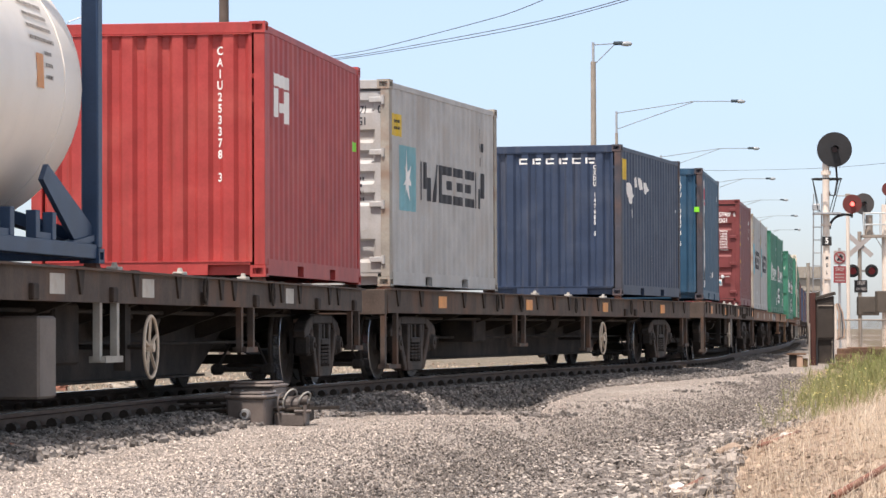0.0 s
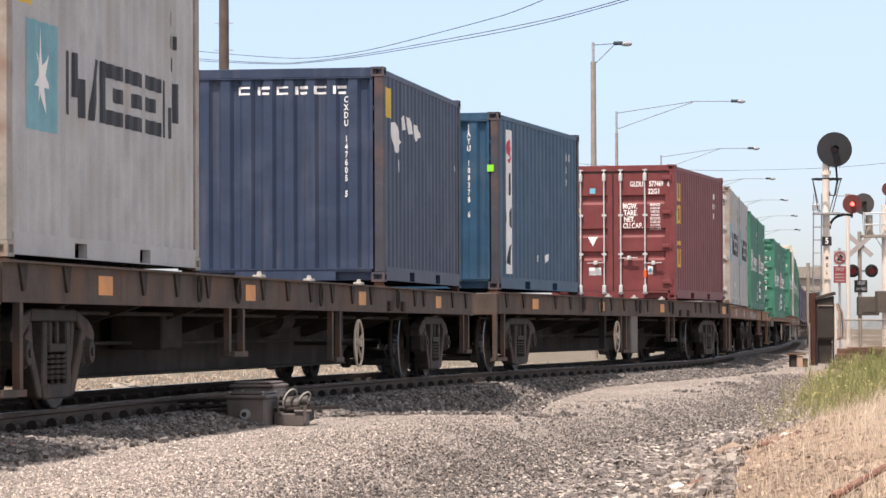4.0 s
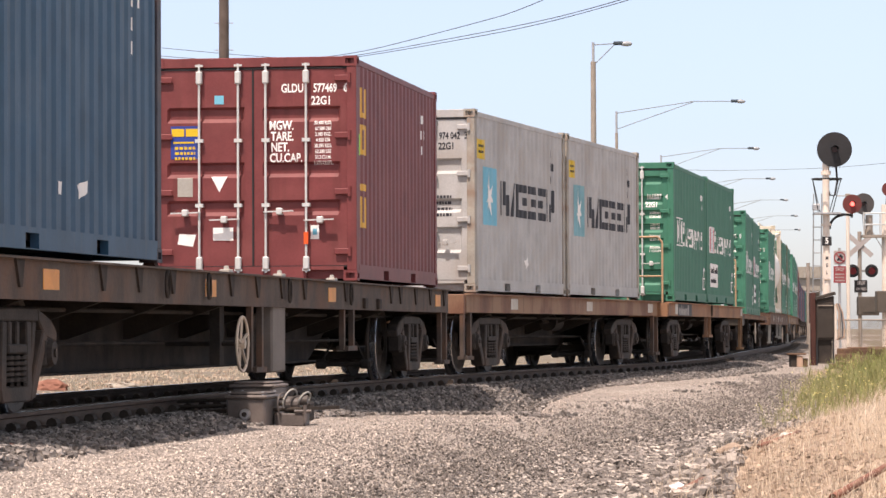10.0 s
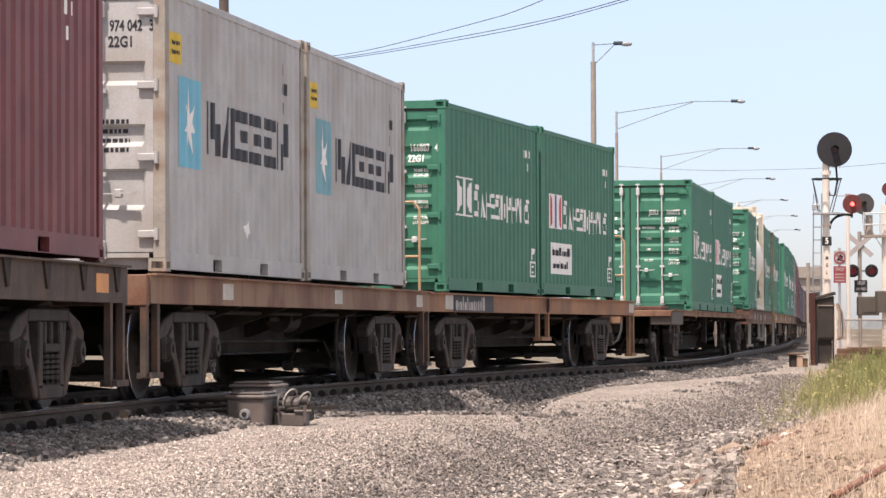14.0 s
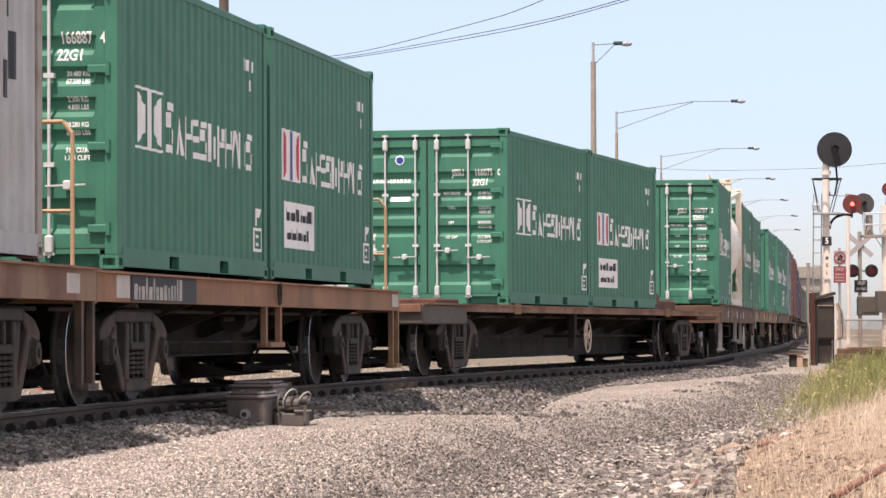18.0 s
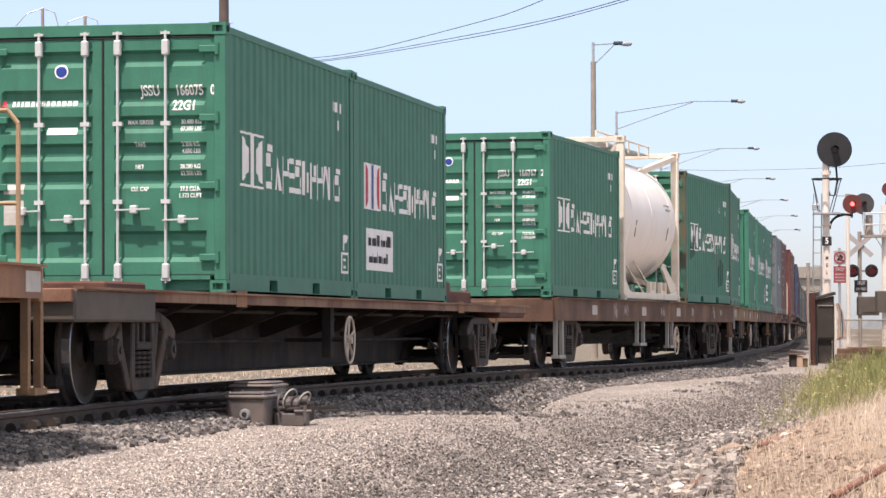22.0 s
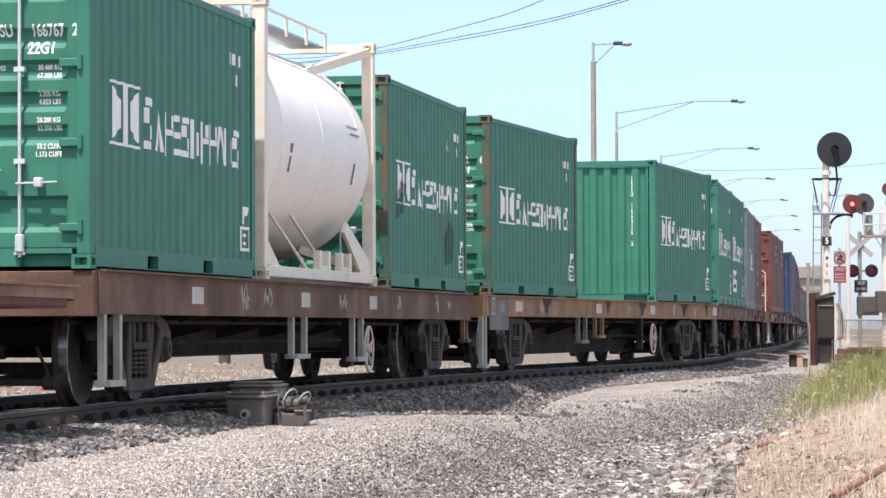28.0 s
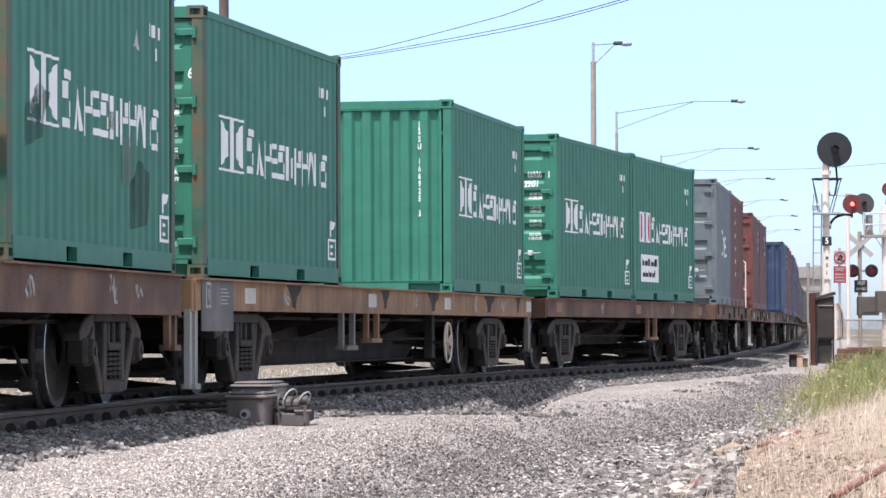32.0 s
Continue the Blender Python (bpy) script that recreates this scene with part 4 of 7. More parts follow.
def green_marks(c, number, second=False, panel=False):
    if second:
        bm = poly(poly(B(), ((0.73, 1.07), (0.93, 1.2), (0.93, 1.44), (0.73, 1.57))), ((1.56, 1.07), (1.36, 1.2), (1.36, 1.44), (1.56, 1.57)))
        mark_side(c, quad(B(), 0.69, 1.6, 1.05, 1.59), "mark", "white_emblem")
        blocks_side(c, bm, "emblem_red", "red_emblem_wedge", lift=0.007)
        mark_side(c, quad(B(), 1.04, 1.25, 1.06, 1.58), "emblem_blue", "blue_emblem_bar", lift=0.007)
    else:
        bm = quad(quad(quad(B(), 0.69, 1.62, 1.05, 1.075), 0.69, 1.62, 1.565, 1.59), 1.05, 1.26, 1.075, 1.565)
        poly(poly(bm, ((0.73, 1.1), (1.01, 1.2), (1.01, 1.44), (0.73, 1.54))), ((1.58, 1.1), (1.3, 1.2), (1.3, 1.44), (1.58, 1.54)))
        mark_side(c, bm, "mark", "white_emblem")
    blocks_side(c, block_word("mark", 11, 3.68, 0.45, 2), "mark", "lettering_stroke", 1.8, 1.07)
    mark_side(c, quad(quad(quad(quad(B(), 0, 0.08, 0, 0.11), 0.16, 0.24, 0, 0.11), 0.44, 0.48, 0, 0.11), 0.24, 0.34, -0.2, -0.09), "mark", "small_marking", 4.98, 2.06)
    bm = quad(quad(B(), 5.45, 5.8, 0.27, 0.3), 5.45, 5.48, 0.3, 0.48)
    quad(quad(bm, 5.77, 5.8, 0.3, 0.48), 5.45, 5.8, 0.48, 0.51)
    poly(poly(bm, ((5.5, 0.53), (5.58, 0.53), (5.58, 0.7), (5.5, 0.7))), ((5.58, 0.6), (5.74, 0.62), (5.78, 0.7), (5.58, 0.72)))
    quad(bm, 5.52, 5.72, 0.33, 0.36), quad(bm, 5.52, 5.72, 0.41, 0.44)
    mark_side(c, bm, "mark", "white_stamp")
    if panel:
        mark_side(c, quad(B(), 0.74, 2.4, 0.34, 0.83), "mark", "white_notice_panel")
        mark_side(c, notice_bars(1.45, 0.13, 21), "ink", "notice_print", 0.84, 0.63, lift=0.008)
        mark_side(c, notice_bars(1.2, 0.12, 22), "ink", "notice_print", 0.96, 0.43, lift=0.008)
    if number:
        door_text(c, *number)
        if number[0]:   # trade mark, round sticker and plates on the other leaf
            mark_end(c, small_bars(1, 0.66, 0.05, 0.05, 41), "mark", "trade_print", -0.92, 1.81, 0.003, False)
            mark_end(c, poly(B(), ((-1.04, 1.81), (-0.96, 1.81), (-0.99, 1.87), (-1.04, 1.87))), "emblem_red", "red_trade_mark", 0, 0, 0.003, False)
            mark_end(c, poly(B(), [(-0.42 + 0.07 * math.cos(2 * math.pi * i / 16), 2.14 + 0.07 * math.sin(2 * math.pi * i / 16)) for i in range(16)]), "mark", "round_sticker", 0, 0, 0.003, False)
            mark_end(c, poly(B(), [(-0.42 + 0.055 * math.cos(2 * math.pi * i / 16), 2.14 + 0.055 * math.sin(2 * math.pi * i / 16)) for i in range(16)]), "emblem_blue", "sticker_face", 0, 0, 0.005, False)
            mark_end(c, quad(B(), -0.57, -0.27, 1.53, 1.6), "mark", "white_label", 0, 0, 0.003, False)
            mark_end(c, quad(B(), -1.0, -0.8, 0.96, 1.06), "patch", "white_plate", 0, 0, 0.003, False)
            mark_end(c, quad(B(), -1.0, -0.8, 0.66, 0.9), "patch", "white_plate", 0, 0, 0.003, False)


def door_text(c, owner, digits, check, code="22G1", material="mark", detail=True, z=1.94):
    lift = 0.003
    if owner:
        mark_end(c, letters(owner, 0.1, 0.72), material, "owner_code", 0.46, z, lift, False)
    mark_end(c, letters(digits, 0.1, 0.68), material, "serial_number", 0.845, z, lift, False)
    mark_end(c, letters(check, 0.1, 0.78), material, "check_digit", 1.085, z, lift, False)
    mark_end(c, letters(code, 0.1, 0.78), material, "size_code", 0.8, z - 0.145, lift, False)
    if detail:
        for k, (head, one, two) in enumerate((("MAX GROSS", "30.480 KG", "67.200 LBS"), ("TARE", "2.200 KG", "4.850 LBS"), ("NET", "28.280 KG", "62.350 LBS"), ("CU. CAP", "33.2 CU.M", "1.173 CUFT"))):
            mark_end(c, letters(head, 0.042, 0.8), material, "data_heading", 0.36, z - 0.3 - 0.215 * k, lift, False)
            mark_end(c, letters(one, 0.042, 0.8), material, "data_value", 0.86, z - 0.3 - 0.215 * k, lift, False)
            mark_end(c, letters(two, 0.042, 0.8), material, "data_value", 0.86, z - 0.365 - 0.215 * k, lift, False)# ---- container wagons (origin on the track at rail level, +y away from the leading end)
WHEEL_R = 0.46


def lathe(bm, prof, n=28):
    """Turns (radius, x) points about the x axis."""
    rings = []
    for i in range(n):
        a = 2 * math.pi * i / n
        rings.append([bm.verts.new((x, r * math.cos(a), r * math.sin(a))) for r, x in prof])
    for i in range(n):
        p, q = rings[i], rings[(i + 1) % n]
        for j in range(len(prof) - 1):
            bm.faces.new((p[j], p[j + 1], q[j + 1], q[j]))
    return bm


def wheel_mesh(sx):
    prof = [(0.10, 0.06), (0.13, 0.06), (0.16, 0.02), (0.34, 0.0), (0.40, 0.045), (0.455, 0.05), (0.46, -0.03), (0.495, -0.05), (0.495, -0.075), (0.40, -0.075), (0.35, -0.03), (0.16, -0.03), (0.1, -0.05)]
    bm = lathe(B(), [(r, sx * x) for r, x in prof])
    bmesh.ops.recalc_face_normals(bm, faces=bm.faces[:])
    return bm


def tread_mesh(sx):
    bm = lathe(B(), [(0.452, sx * 0.0515), (0.4605, sx * 0.048), (0.4625, sx * -0.028)])
    bmesh.ops.recalc_face_normals(bm, faces=bm.faces[:])
    return bm


def side_frame():
    """One cast side frame of a three-piece bogie: bow, pedestal arms, slanted ribs, spring window."""
    bm = B()

    def slab(pts, x0=-0.07, x1=0.07, both=True):
        prism(bm, pts, 0, x0, x1)
        if both:
            prism(bm, [(-y, z) for y, z in pts[::-1]], 0, x0, x1)
    slab([(-0.62, 0.8), (0.62, 0.8), (0.66, 0.7), (-0.66, 0.7)], both=False)                 # top chord
    slab([(0.62, 0.8), (0.66, 0.7), (0.86, 0.58), (1.16, 0.54), (1.18, 0.62), (1.0, 0.72)])   # arm over the axlebox
    slab([(0.66, 0.7), (0.55, 0.7), (0.5, 0.36), (0.58, 0.34)], -0.05, 0.05)                  # rib between the slots
    slab([(0.86, 0.58), (0.74, 0.64), (0.42, 0.2), (0.4, 0.1), (0.52, 0.12)], -0.09, 0.085)   # tension arm down to the spring seat
    slab([(0.38, 0.7), (0.26, 0.7), (0.27, 0.18), (0.41, 0.18)], -0.08, 0.09)                 # column
    slab([(0.14, 0.7), (0.06, 0.7), (0.06, 0.46), (0.14, 0.46)], -0.04, 0.07)                 # wedge
    slab([(-0.42, 0.22), (0.42, 0.22), (0.36, 0.1), (-0.36, 0.1)], -0.1, 0.09, False)         # spring seat
    slab([(-0.24, 0.53), (0.24, 0.53), (0.24, 0.46), (-0.24, 0.46)], -0.06, 0.1, False)       # bolster end
    bmesh.ops.bevel(bm, geom=bm.edges[:], offset=0.012, segments=1, affect="EDGES")
    return bm


def coil_spring():
    """Coil spring as one wound bar."""
    n = 60
    return tube([(0.07 * math.cos(2 * math.pi * i / 11), 0.07 * math.sin(2 * math.pi * i / 11), 0.23 + 0.22 * i / n) for i in range(n + 1)], 0.017, 5)


def axle_box():
    bm = B()
    box(bm, -0.09, 0.09, -0.15, 0.15, 0.34, 0.58, 0.03)
    cyl(bm, (0.06, 0, 0.46), (0.13, 0, 0.46), 0.12, 0.09, n=16)
    cyl(bm, (0.13, 0, 0.46), (0.145, 0, 0.46), 0.035, n=8)
    return bm


def brake_hanger():
    """Low-slung brake lever: a bar with two knuckles, hung on two links."""
    bm = cyl(B(), (-0.3, 0, 0.2), (0.3, 0, 0.2), 0.03, n=8)
    for x in (-0.28, 0.28):
        box(bm, x - 0.07, x + 0.07, -0.07, 0.07, 0.14, 0.26, 0.03)
        cyl(bm, (x, 0, 0.22), (x * 0.5, 0.05, 0.5), 0.016, n=6)
    return bm


def bogie(wagon, y):
    b = piece(("bolster",), "bogie", lambda: box(box(B(), -1.02, 1.02, -0.2, 0.2, 0.44, 0.7, 0.03), -0.3, 0.3, -0.3, 0.3, 0.7, 0.8), "dirty", wagon, pose(0, y, 0))
    for s in (-1, 1):
        piece(("frame",), "side_frame", side_frame, "casting", b, pose(s * 1.02, 0, 0, 0, 0, 0 if s > 0 else 180))
        for d in (-0.17, 0.0, 0.17):
            piece(("coil",), "spring", coil_spring, "casting", b, pose(s * 1.05, d, 0))
        for d in (-0.89, 0.89):
            piece(("abox",), "axle_box", axle_box, "casting", b, pose(s * 1.02, d, 0, 0, 0, 0 if s > 0 else 180))
    piece(("brakes",), "brake_beam", lambda: bar(bar(bar(B(), (-0.8, -0.4, 0.3), (0.8, -0.4, 0.3), 0.08, 0.1), (-0.8, 0.4, 0.3), (0.8, 0.4, 0.3), 0.08, 0.1), (0.2, -1.3, 0.22), (0.2, 1.3, 0.25), 0.04, 0.06), "dirty", b)
    for d in (-1.45, 1.45):
        piece(("hanger",), "brake_hanger", brake_hanger, "dirty", b, pose(0.45, d, 0))
    for d in (-0.89, 0.89):
        ws = piece(("axle",), "wheelset", lambda: cyl(B(), (-0.95, 0, 0), (0.95, 0, 0), 0.075, n=12), "wheel", b, pose(0, d, WHEEL_R))
        SPINS.append((ws, d))
    return b


SPINS = []


def wheels():
    """Wheels and bright treads under each wheelset are welded into its mesh."""
    bm = cyl(B(), (-0.95, 0, 0), (0.95, 0, 0), 0.075, n=12)
    for s in (-1, 1):
        for f, mi in ((wheel_mesh, 0), (tread_mesh, 1)):
            w = f(s)
            me = bpy.data.meshes.new("tmp")
            w.to_mesh(me)
            w.free()
            k = len(bm.faces)
            bm.from_mesh(me)
            bpy.data.meshes.remove(me)
            bm.faces.ensure_lookup_table()
            for i in range(k, len(bm.faces)):
                bm.faces[i].material_index = mi
                for v in bm.faces[i].verts:
                    v.tag = True
            vs = {v for i in range(k, len(bm.faces)) for v in bm.faces[i].verts}
            bmesh.ops.translate(bm, vec=(s * 0.79, 0, 0), verts=list(vs))
    me = MESHES[("axle",)]
    bm.to_mesh(me)
    bm.free()
    me.materials.append(M["shiny"])


def hand_wheel():
    """Spoked brake wheel in the y-z plane, on a short spindle."""
    n, R = 28, 0.26
    bm = tube([(0, R * math.cos(2 * math.pi * i / n), R * math.sin(2 * math.pi * i / n)) for i in range(n)], 0.014, 8, True)
    for i in range(5):
        a = 2 * math.pi * i / 5 + 0.4
        bar(bm, (-0.02, 0, 0), (0, R * math.cos(a), R * math.sin(a)), 0.024, 0.014)
    cyl(bm, (-0.05, 0, 0), (0.03, 0, 0), 0.045, n=10)
    return bm


def step_ladder(high, wide):
    """Hanging stirrup step: two flat uprights and treads."""
    bm = B()
    for y in (-wide / 2, wide / 2):
        box(bm, -0.028, 0.028, y - 0.045, y + 0.045, -high, 0)
    for z in (-high,):
        box(bm, -0.07, 0.07, -wide / 2, wide / 2, z - 0.012, z + 0.04)
    return bm


def sill_beam(a, b, z0, z1):
    """Channel section: web with top and bottom flanges turned inwards."""
    return prism(B(), [(0.016, z0), (0.016, z1), (-0.1, z1), (-0.1, z1 - 0.018), (-0.012, z1 - 0.018), (-0.012, z0 + 0.018), (-0.1, z0 + 0.018), (-0.1, z0)], 1, a, b)


def pocket():
    """Stake pocket: a folded bracket that narrows downwards."""
    return prism(B(), [(-0.13, 0.1), (0.1, 0.1), (0.04, -0.12), (-0.02, -0.12)], 0, 0.0, 0.03)


def low_pocket():
    return box(B(), 0.0, 0.05, -0.08, 0.08, -0.06, 0.06, 0.01)


def tie_loop():
    return tube([(0, 0.055 * math.cos(math.pi * i / 8), 0.11 * math.sin(math.pi * i / 8)) for i in range(16)], 0.016, 6, True)


def scribble(seed):
    """A chalked zigzag, one narrow ribbon on the sill's face."""
    rng = random.Random(seed)
    bm = B()
    prev, y = None, 0.0
    for i in range(12):
        y += rng.uniform(-0.1, 0.15)
        z = rng.uniform(-0.1, 0.1)
        cur = [bm.verts.new((0, y, z)), bm.verts.new((0, y + 0.05, z + 0.02))]
        if prev:
            bm.faces.new((prev[0], prev[1], cur[1], cur[0]))
        prev = cur
    return bm


def coupler():
    bm = B()
    box(bm, -0.13, 0.13, -0.75, 0.1, 0.78, 1.02, 0.03)
    box(bm, -0.19, 0.17, -0.95, -0.7, 0.74, 1.06, 0.05)
    cyl(bm, (-0.12, -0.98, 0.74), (-0.12, -0.98, 1.06), 0.07, n=10)
    return bm


def air_hose():
    bm = tube([(0.35, 0.0, 0.75), (0.35, -0.12, 0.6), (0.3, -0.25, 0.42), (0.2, -0.4, 0.34), (0.05, -0.55, 0.36)], 0.024)
    box(bm, -0.02, 0.1, -0.62, -0.5, 0.31, 0.41, 0.02)
    return bm


def fishbelly(a, b, z_top, z_end, z_low, w=0.19):
    """Deep centre girder, tapering up over the bogies."""
    bm = prism(B(), [(a, z_top), (b, z_top), (b, z_end), (b - 2.6, z_end), (b - 4.2, z_low), (a + 4.2, z_low), (a + 2.6, z_end), (a, z_end)] if b - a > 16 else [(a, z_top), (b, z_top), (b, z_end), (b - 2.4, z_end), (b - 3.4, z_low), (a + 3.4, z_low), (a + 2.4, z_end), (a, z_end)], 0, -w, w)
    for y in (z_low + 0.012, z_top - 0.012):
        box(bm, -0.3, 0.3, a + 4.2 if y < z_top - 0.1 else a, b - 4.2 if y < z_top - 0.1 else b, y - 0.012, y + 0.012)
    return bm


def wagon(label, a, b, top, deep, paint, bogies, reflectors=(), refl="reflector", steps=(), wheels_at=(), loops=(), pockets=1.3, boxes=(), thin=False, low=0.36, rails=(), plates=(), chalk=(), grime=()):
    """a, b: ends along y; top: deck height; deep: side sill depth."""
    w = empty("container_wagon")
    tagged(w, label, "wagon", "wagons of the freight train")
    w["deck_height"] = top
    hw = 1.24
    for s in (-1, 1):
        part("side_sill", sill_beam(a + 0.1, b - 0.1, top - deep, top - 0.012), paint, w).matrix_basis = pose(s * hw, 0, 0, 0, 0, 0 if s > 0 else 180) if abs(a + b) < 0.01 or s > 0 else Matrix.Diagonal((-1, 1, 1, 1)) @ Matrix.Translation((hw, 0, 0))
    part("deck", box(B(), -hw + 0.02, hw - 0.02, a + 0.1, b - 0.1, top - 0.05, top - 0.018), "deck", w)
    for s in (-1, 1):
        part("deck_edge", box(B(), s * hw - 0.02, s * hw + 0.05 * (s > 0) + 0.02, a + 0.12, b - 0.12, top - 0.012, top + 0.006), paint, w)
    part("centre_sill", fishbelly(a + 0.4, b - 0.4, top - 0.06, top - 0.42, low), "dirty", w)
    for y, m in ((a, Matrix.Translation((0, a, 0))), (b, Matrix.Translation((0, b, 0)) @ Matrix.Rotation(math.pi, 4, "Z"))):
        piece(("hstock", paint, deep, top), "headstock", lambda: box(box(B(), -hw - 0.005, hw + 0.005, 0, 0.12, top - deep - 0.02, top - 0.008, 0.008), -0.35, 0.35, -0.03, 0.2, 0.72, 1.08, 0.02), paint, w, m)
        piece(("coup",), "coupler", coupler, "dirty", w, m)
        piece(("hose",), "air_hose", air_hose, "black", w, m)
    n = max(3, round((b - a) / 2.2))
    for i in range(1, n):
        y = a + (b - a) * i / n
        piece(("bearer", top, deep), "cross_bearer", lambda: prism(B(), [(-1.2, top - 0.06), (1.2, top - 0.06), (1.2, top - deep + 0.02), (0.25, 0.55), (-0.25, 0.55), (-1.2, top - deep + 0.02)], 1, -0.04, 0.04), "dirty", w, pose(0, y, 0))
    for y in bogies:
        bogie(w, y)
    if pockets:
        y = a + 0.6
        while y < b - 0.4:
            k = round((y - a) / 0.3) % 4
            if any(abs(y - r) < 0.42 for r in reflectors):
                pass
            elif k == 3:
                piece(("loop",), "tie_down_loop", tie_loop, "pocket", w, pose(hw + 0.05, y, top - deep * 0.45))
            else:
                piece(("pocket", k == 1), "stake_pocket", pocket if k != 1 else low_pocket, "pocket", w, pose(hw + 0.005, y, top - deep * (0.32 if k != 1 else 0.75)))
            y += pockets * (0.55 + 0.2 * k)
    for y in loops:
        piece(("loop",), "tie_down_loop", tie_loop, "dirty", w, pose(hw + 0.06, y, top - deep * 0.45))
    for y in reflectors:
        piece(("refl", refl), "reflector", lambda: box(B(), 0, 0.006, -0.22, 0.22, -0.075, 0.08), refl, w, pose(hw + 0.014, y, top - deep * 0.5), "square side reflector")
    for y, h, wd, mt in steps:
        piece(("step", h, wd, mt), "step", lambda: step_ladder(h - 0.4 * deep - 0.04, wd * 0.65), mt, w, pose(hw - 0.03, y, top - deep + 0.01))
    for y in wheels_at:
        hwl = piece(("hwheel",), "handwheel", hand_wheel, "cream", w, pose(hw + 0.03, y, top - deep - 0.36), "worn cream-painted spoked handbrake wheel")
        piece(("hspin",), "spindle", lambda: box(cyl(B(), (-0.75, 0, 0), (0, 0, 0), 0.022, n=8), -0.3, -0.2, -0.1, 0.1, -0.2, 0.45), "dirty", hwl)
    for x0, x1, y0, y1, z0, z1, mt, nm in boxes:
        part(nm, box(B(), x0, x1, y0, y1, z0, z1, 0.02), mt, w)
    for y, x, h in rails:
        part("handrail", handrail(h), "cream" if paint != "ochre" else "ochre_rail", w).matrix_basis = pose(x, y, top)
    for y0, y1, z0, z1, mt in plates:
        part("side_plate", box(B(), hw + 0.014, hw + 0.024, y0, y1, z0, z1), mt, w)
        if mt == "machine":   # framed mark and faint lettering
            bm = prism(B(), [(y0 + 0.16, z0 + 0.22), (y0 + 0.34, z0 + 0.22), (y0 + 0.34, z1 - 0.03), (y0 + 0.16, z1 - 0.03)], 0, hw + 0.024, hw + 0.026)
            frame_mark = part("framed_mark", bm, "chalk", w)
            part("mark_field", box(B(), hw + 0.026, hw + 0.028, y0 + 0.19, y0 + 0.31, z0 + 0.25, z1 - 0.06), "machine", frame_mark)
            part("mark_stroke", box(B(), hw + 0.028, hw + 0.03, y0 + 0.235, y0 + 0.265, z0 + 0.29, z1 - 0.1), "chalk", frame_mark)
            bm = B()
            for k in range(5):
                box(bm, hw + 0.024, hw + 0.026, y0 + 0.7, y0 + 0.95 + 0.05 * (k * 7 % 3), z1 - 0.1 - 0.035 * k, z1 - 0.088 - 0.035 * k)
            tagged(part("plate_print", bm, "lgrey", w), kind="stuff")
        if mt == "ink":   # worn lettering that cannot be read
            bm = notice_bars(y1 - y0 - 0.7, 0.19, 77)
            bmesh.ops.transform(bm, matrix=Matrix.Translation((hw + 0.028, y0 + 0.08, z0 + 0.016)) @ ON_SIDE, verts=bm.verts[:])
            tagged(part("plate_print", bm, "chalk", w), kind="stuff")
    for y, seed in chalk:
        tagged(part("chalk_mark", scribble(seed), "chalk", w), kind="stuff").matrix_basis = pose(hw + 0.019, y, top - deep * 0.5) @ Matrix.Diagonal((1, 0.75, 1.35 if seed % 4 == 1 else 1.0, 1))
    for y, wide in grime:   # oily runs below the stake pockets, narrowing downwards
        rng = random.Random(round(y * 10))
        cut = [(y - wide * rng.uniform(0.42, 0.5), top - 0.02), (y - wide * rng.uniform(0.2, 0.28), top - deep * 0.3), (y - wide * 0.14, top - deep * rng.uniform(0.5, 0.6)), (y - wide * 0.12, top - deep * rng.uniform(0.8, 0.93)), (y + wide * 0.1, top - deep * rng.uniform(0.75, 0.93)), (y + wide * 0.16, top - deep * 0.5), (y + wide * rng.uniform(0.3, 0.4), top - deep * 0.28), (y + wide * rng.uniform(0.42, 0.5), top - 0.02)]
        part("grime_run", prism(B(), cut, 0, hw + 0.015, hw + 0.018), "pocket", w)
    # brake gear: reservoir, cylinder and pipes
    if top > 1.1 and b - a > 20:   # folded locks on the bare stretch of the deck
        for y in (-2.1, 0.4, 3.3):
            piece(("idle_lock",), "deck_lock", lambda: cyl(box(B(), -0.05, 0.05, -0.09, 0.09, -0.004, 0.035, 0.008), (0, 0, 0.03), (0, 0, 0.07), 0.03, 0.02, n=8), "lgrey", w, pose(hw - 0.07, y, top + 0.006), "pale folded twist lock")
    mid = (a + b) / 2
    part("air_reservoir", cyl(B(), (-0.62, mid - 1.6, 0.72), (-0.62, mid - 0.5, 0.72), 0.2, n=16), "dirty", w, smooth=False)
    part("brake_cylinder", cyl(cyl(B(), (0.6, mid + 0.9, 0.75), (0.6, mid + 1.5, 0.75), 0.15, n=14), (0.6, mid + 0.4, 0.75), (0.6, mid + 0.9, 0.75), 0.03, n=6), "dirty", w)
    part("brake_pipe", cyl(cyl(B(), (0.85, a + 0.5, top - deep - 0.06), (0.85, b - 0.5, top - deep - 0.06), 0.02, n=6), (0.5, a + 2.5, 0.52), (0.5, b - 2.5, 0.5), 0.018, n=6), "dirty", w)
    return w


def handrail(h):
    """Grab rail loop with rounded shoulders, across the deck end."""
    bm = B()
    pts = [(-0.32, 0, 0), (-0.32, 0, h - 0.1), (-0.24, 0, h), (0.24, 0, h), (0.32, 0, h - 0.1), (0.32, 0, 0)]
    for p, q in zip(pts, pts[1:]):
        cyl(bm, p, q, 0.018, n=8)
    cyl(bm, (-0.32, 0, h * 0.4), (0.32, 0, h * 0.4), 0.016, n=8)
    return bm


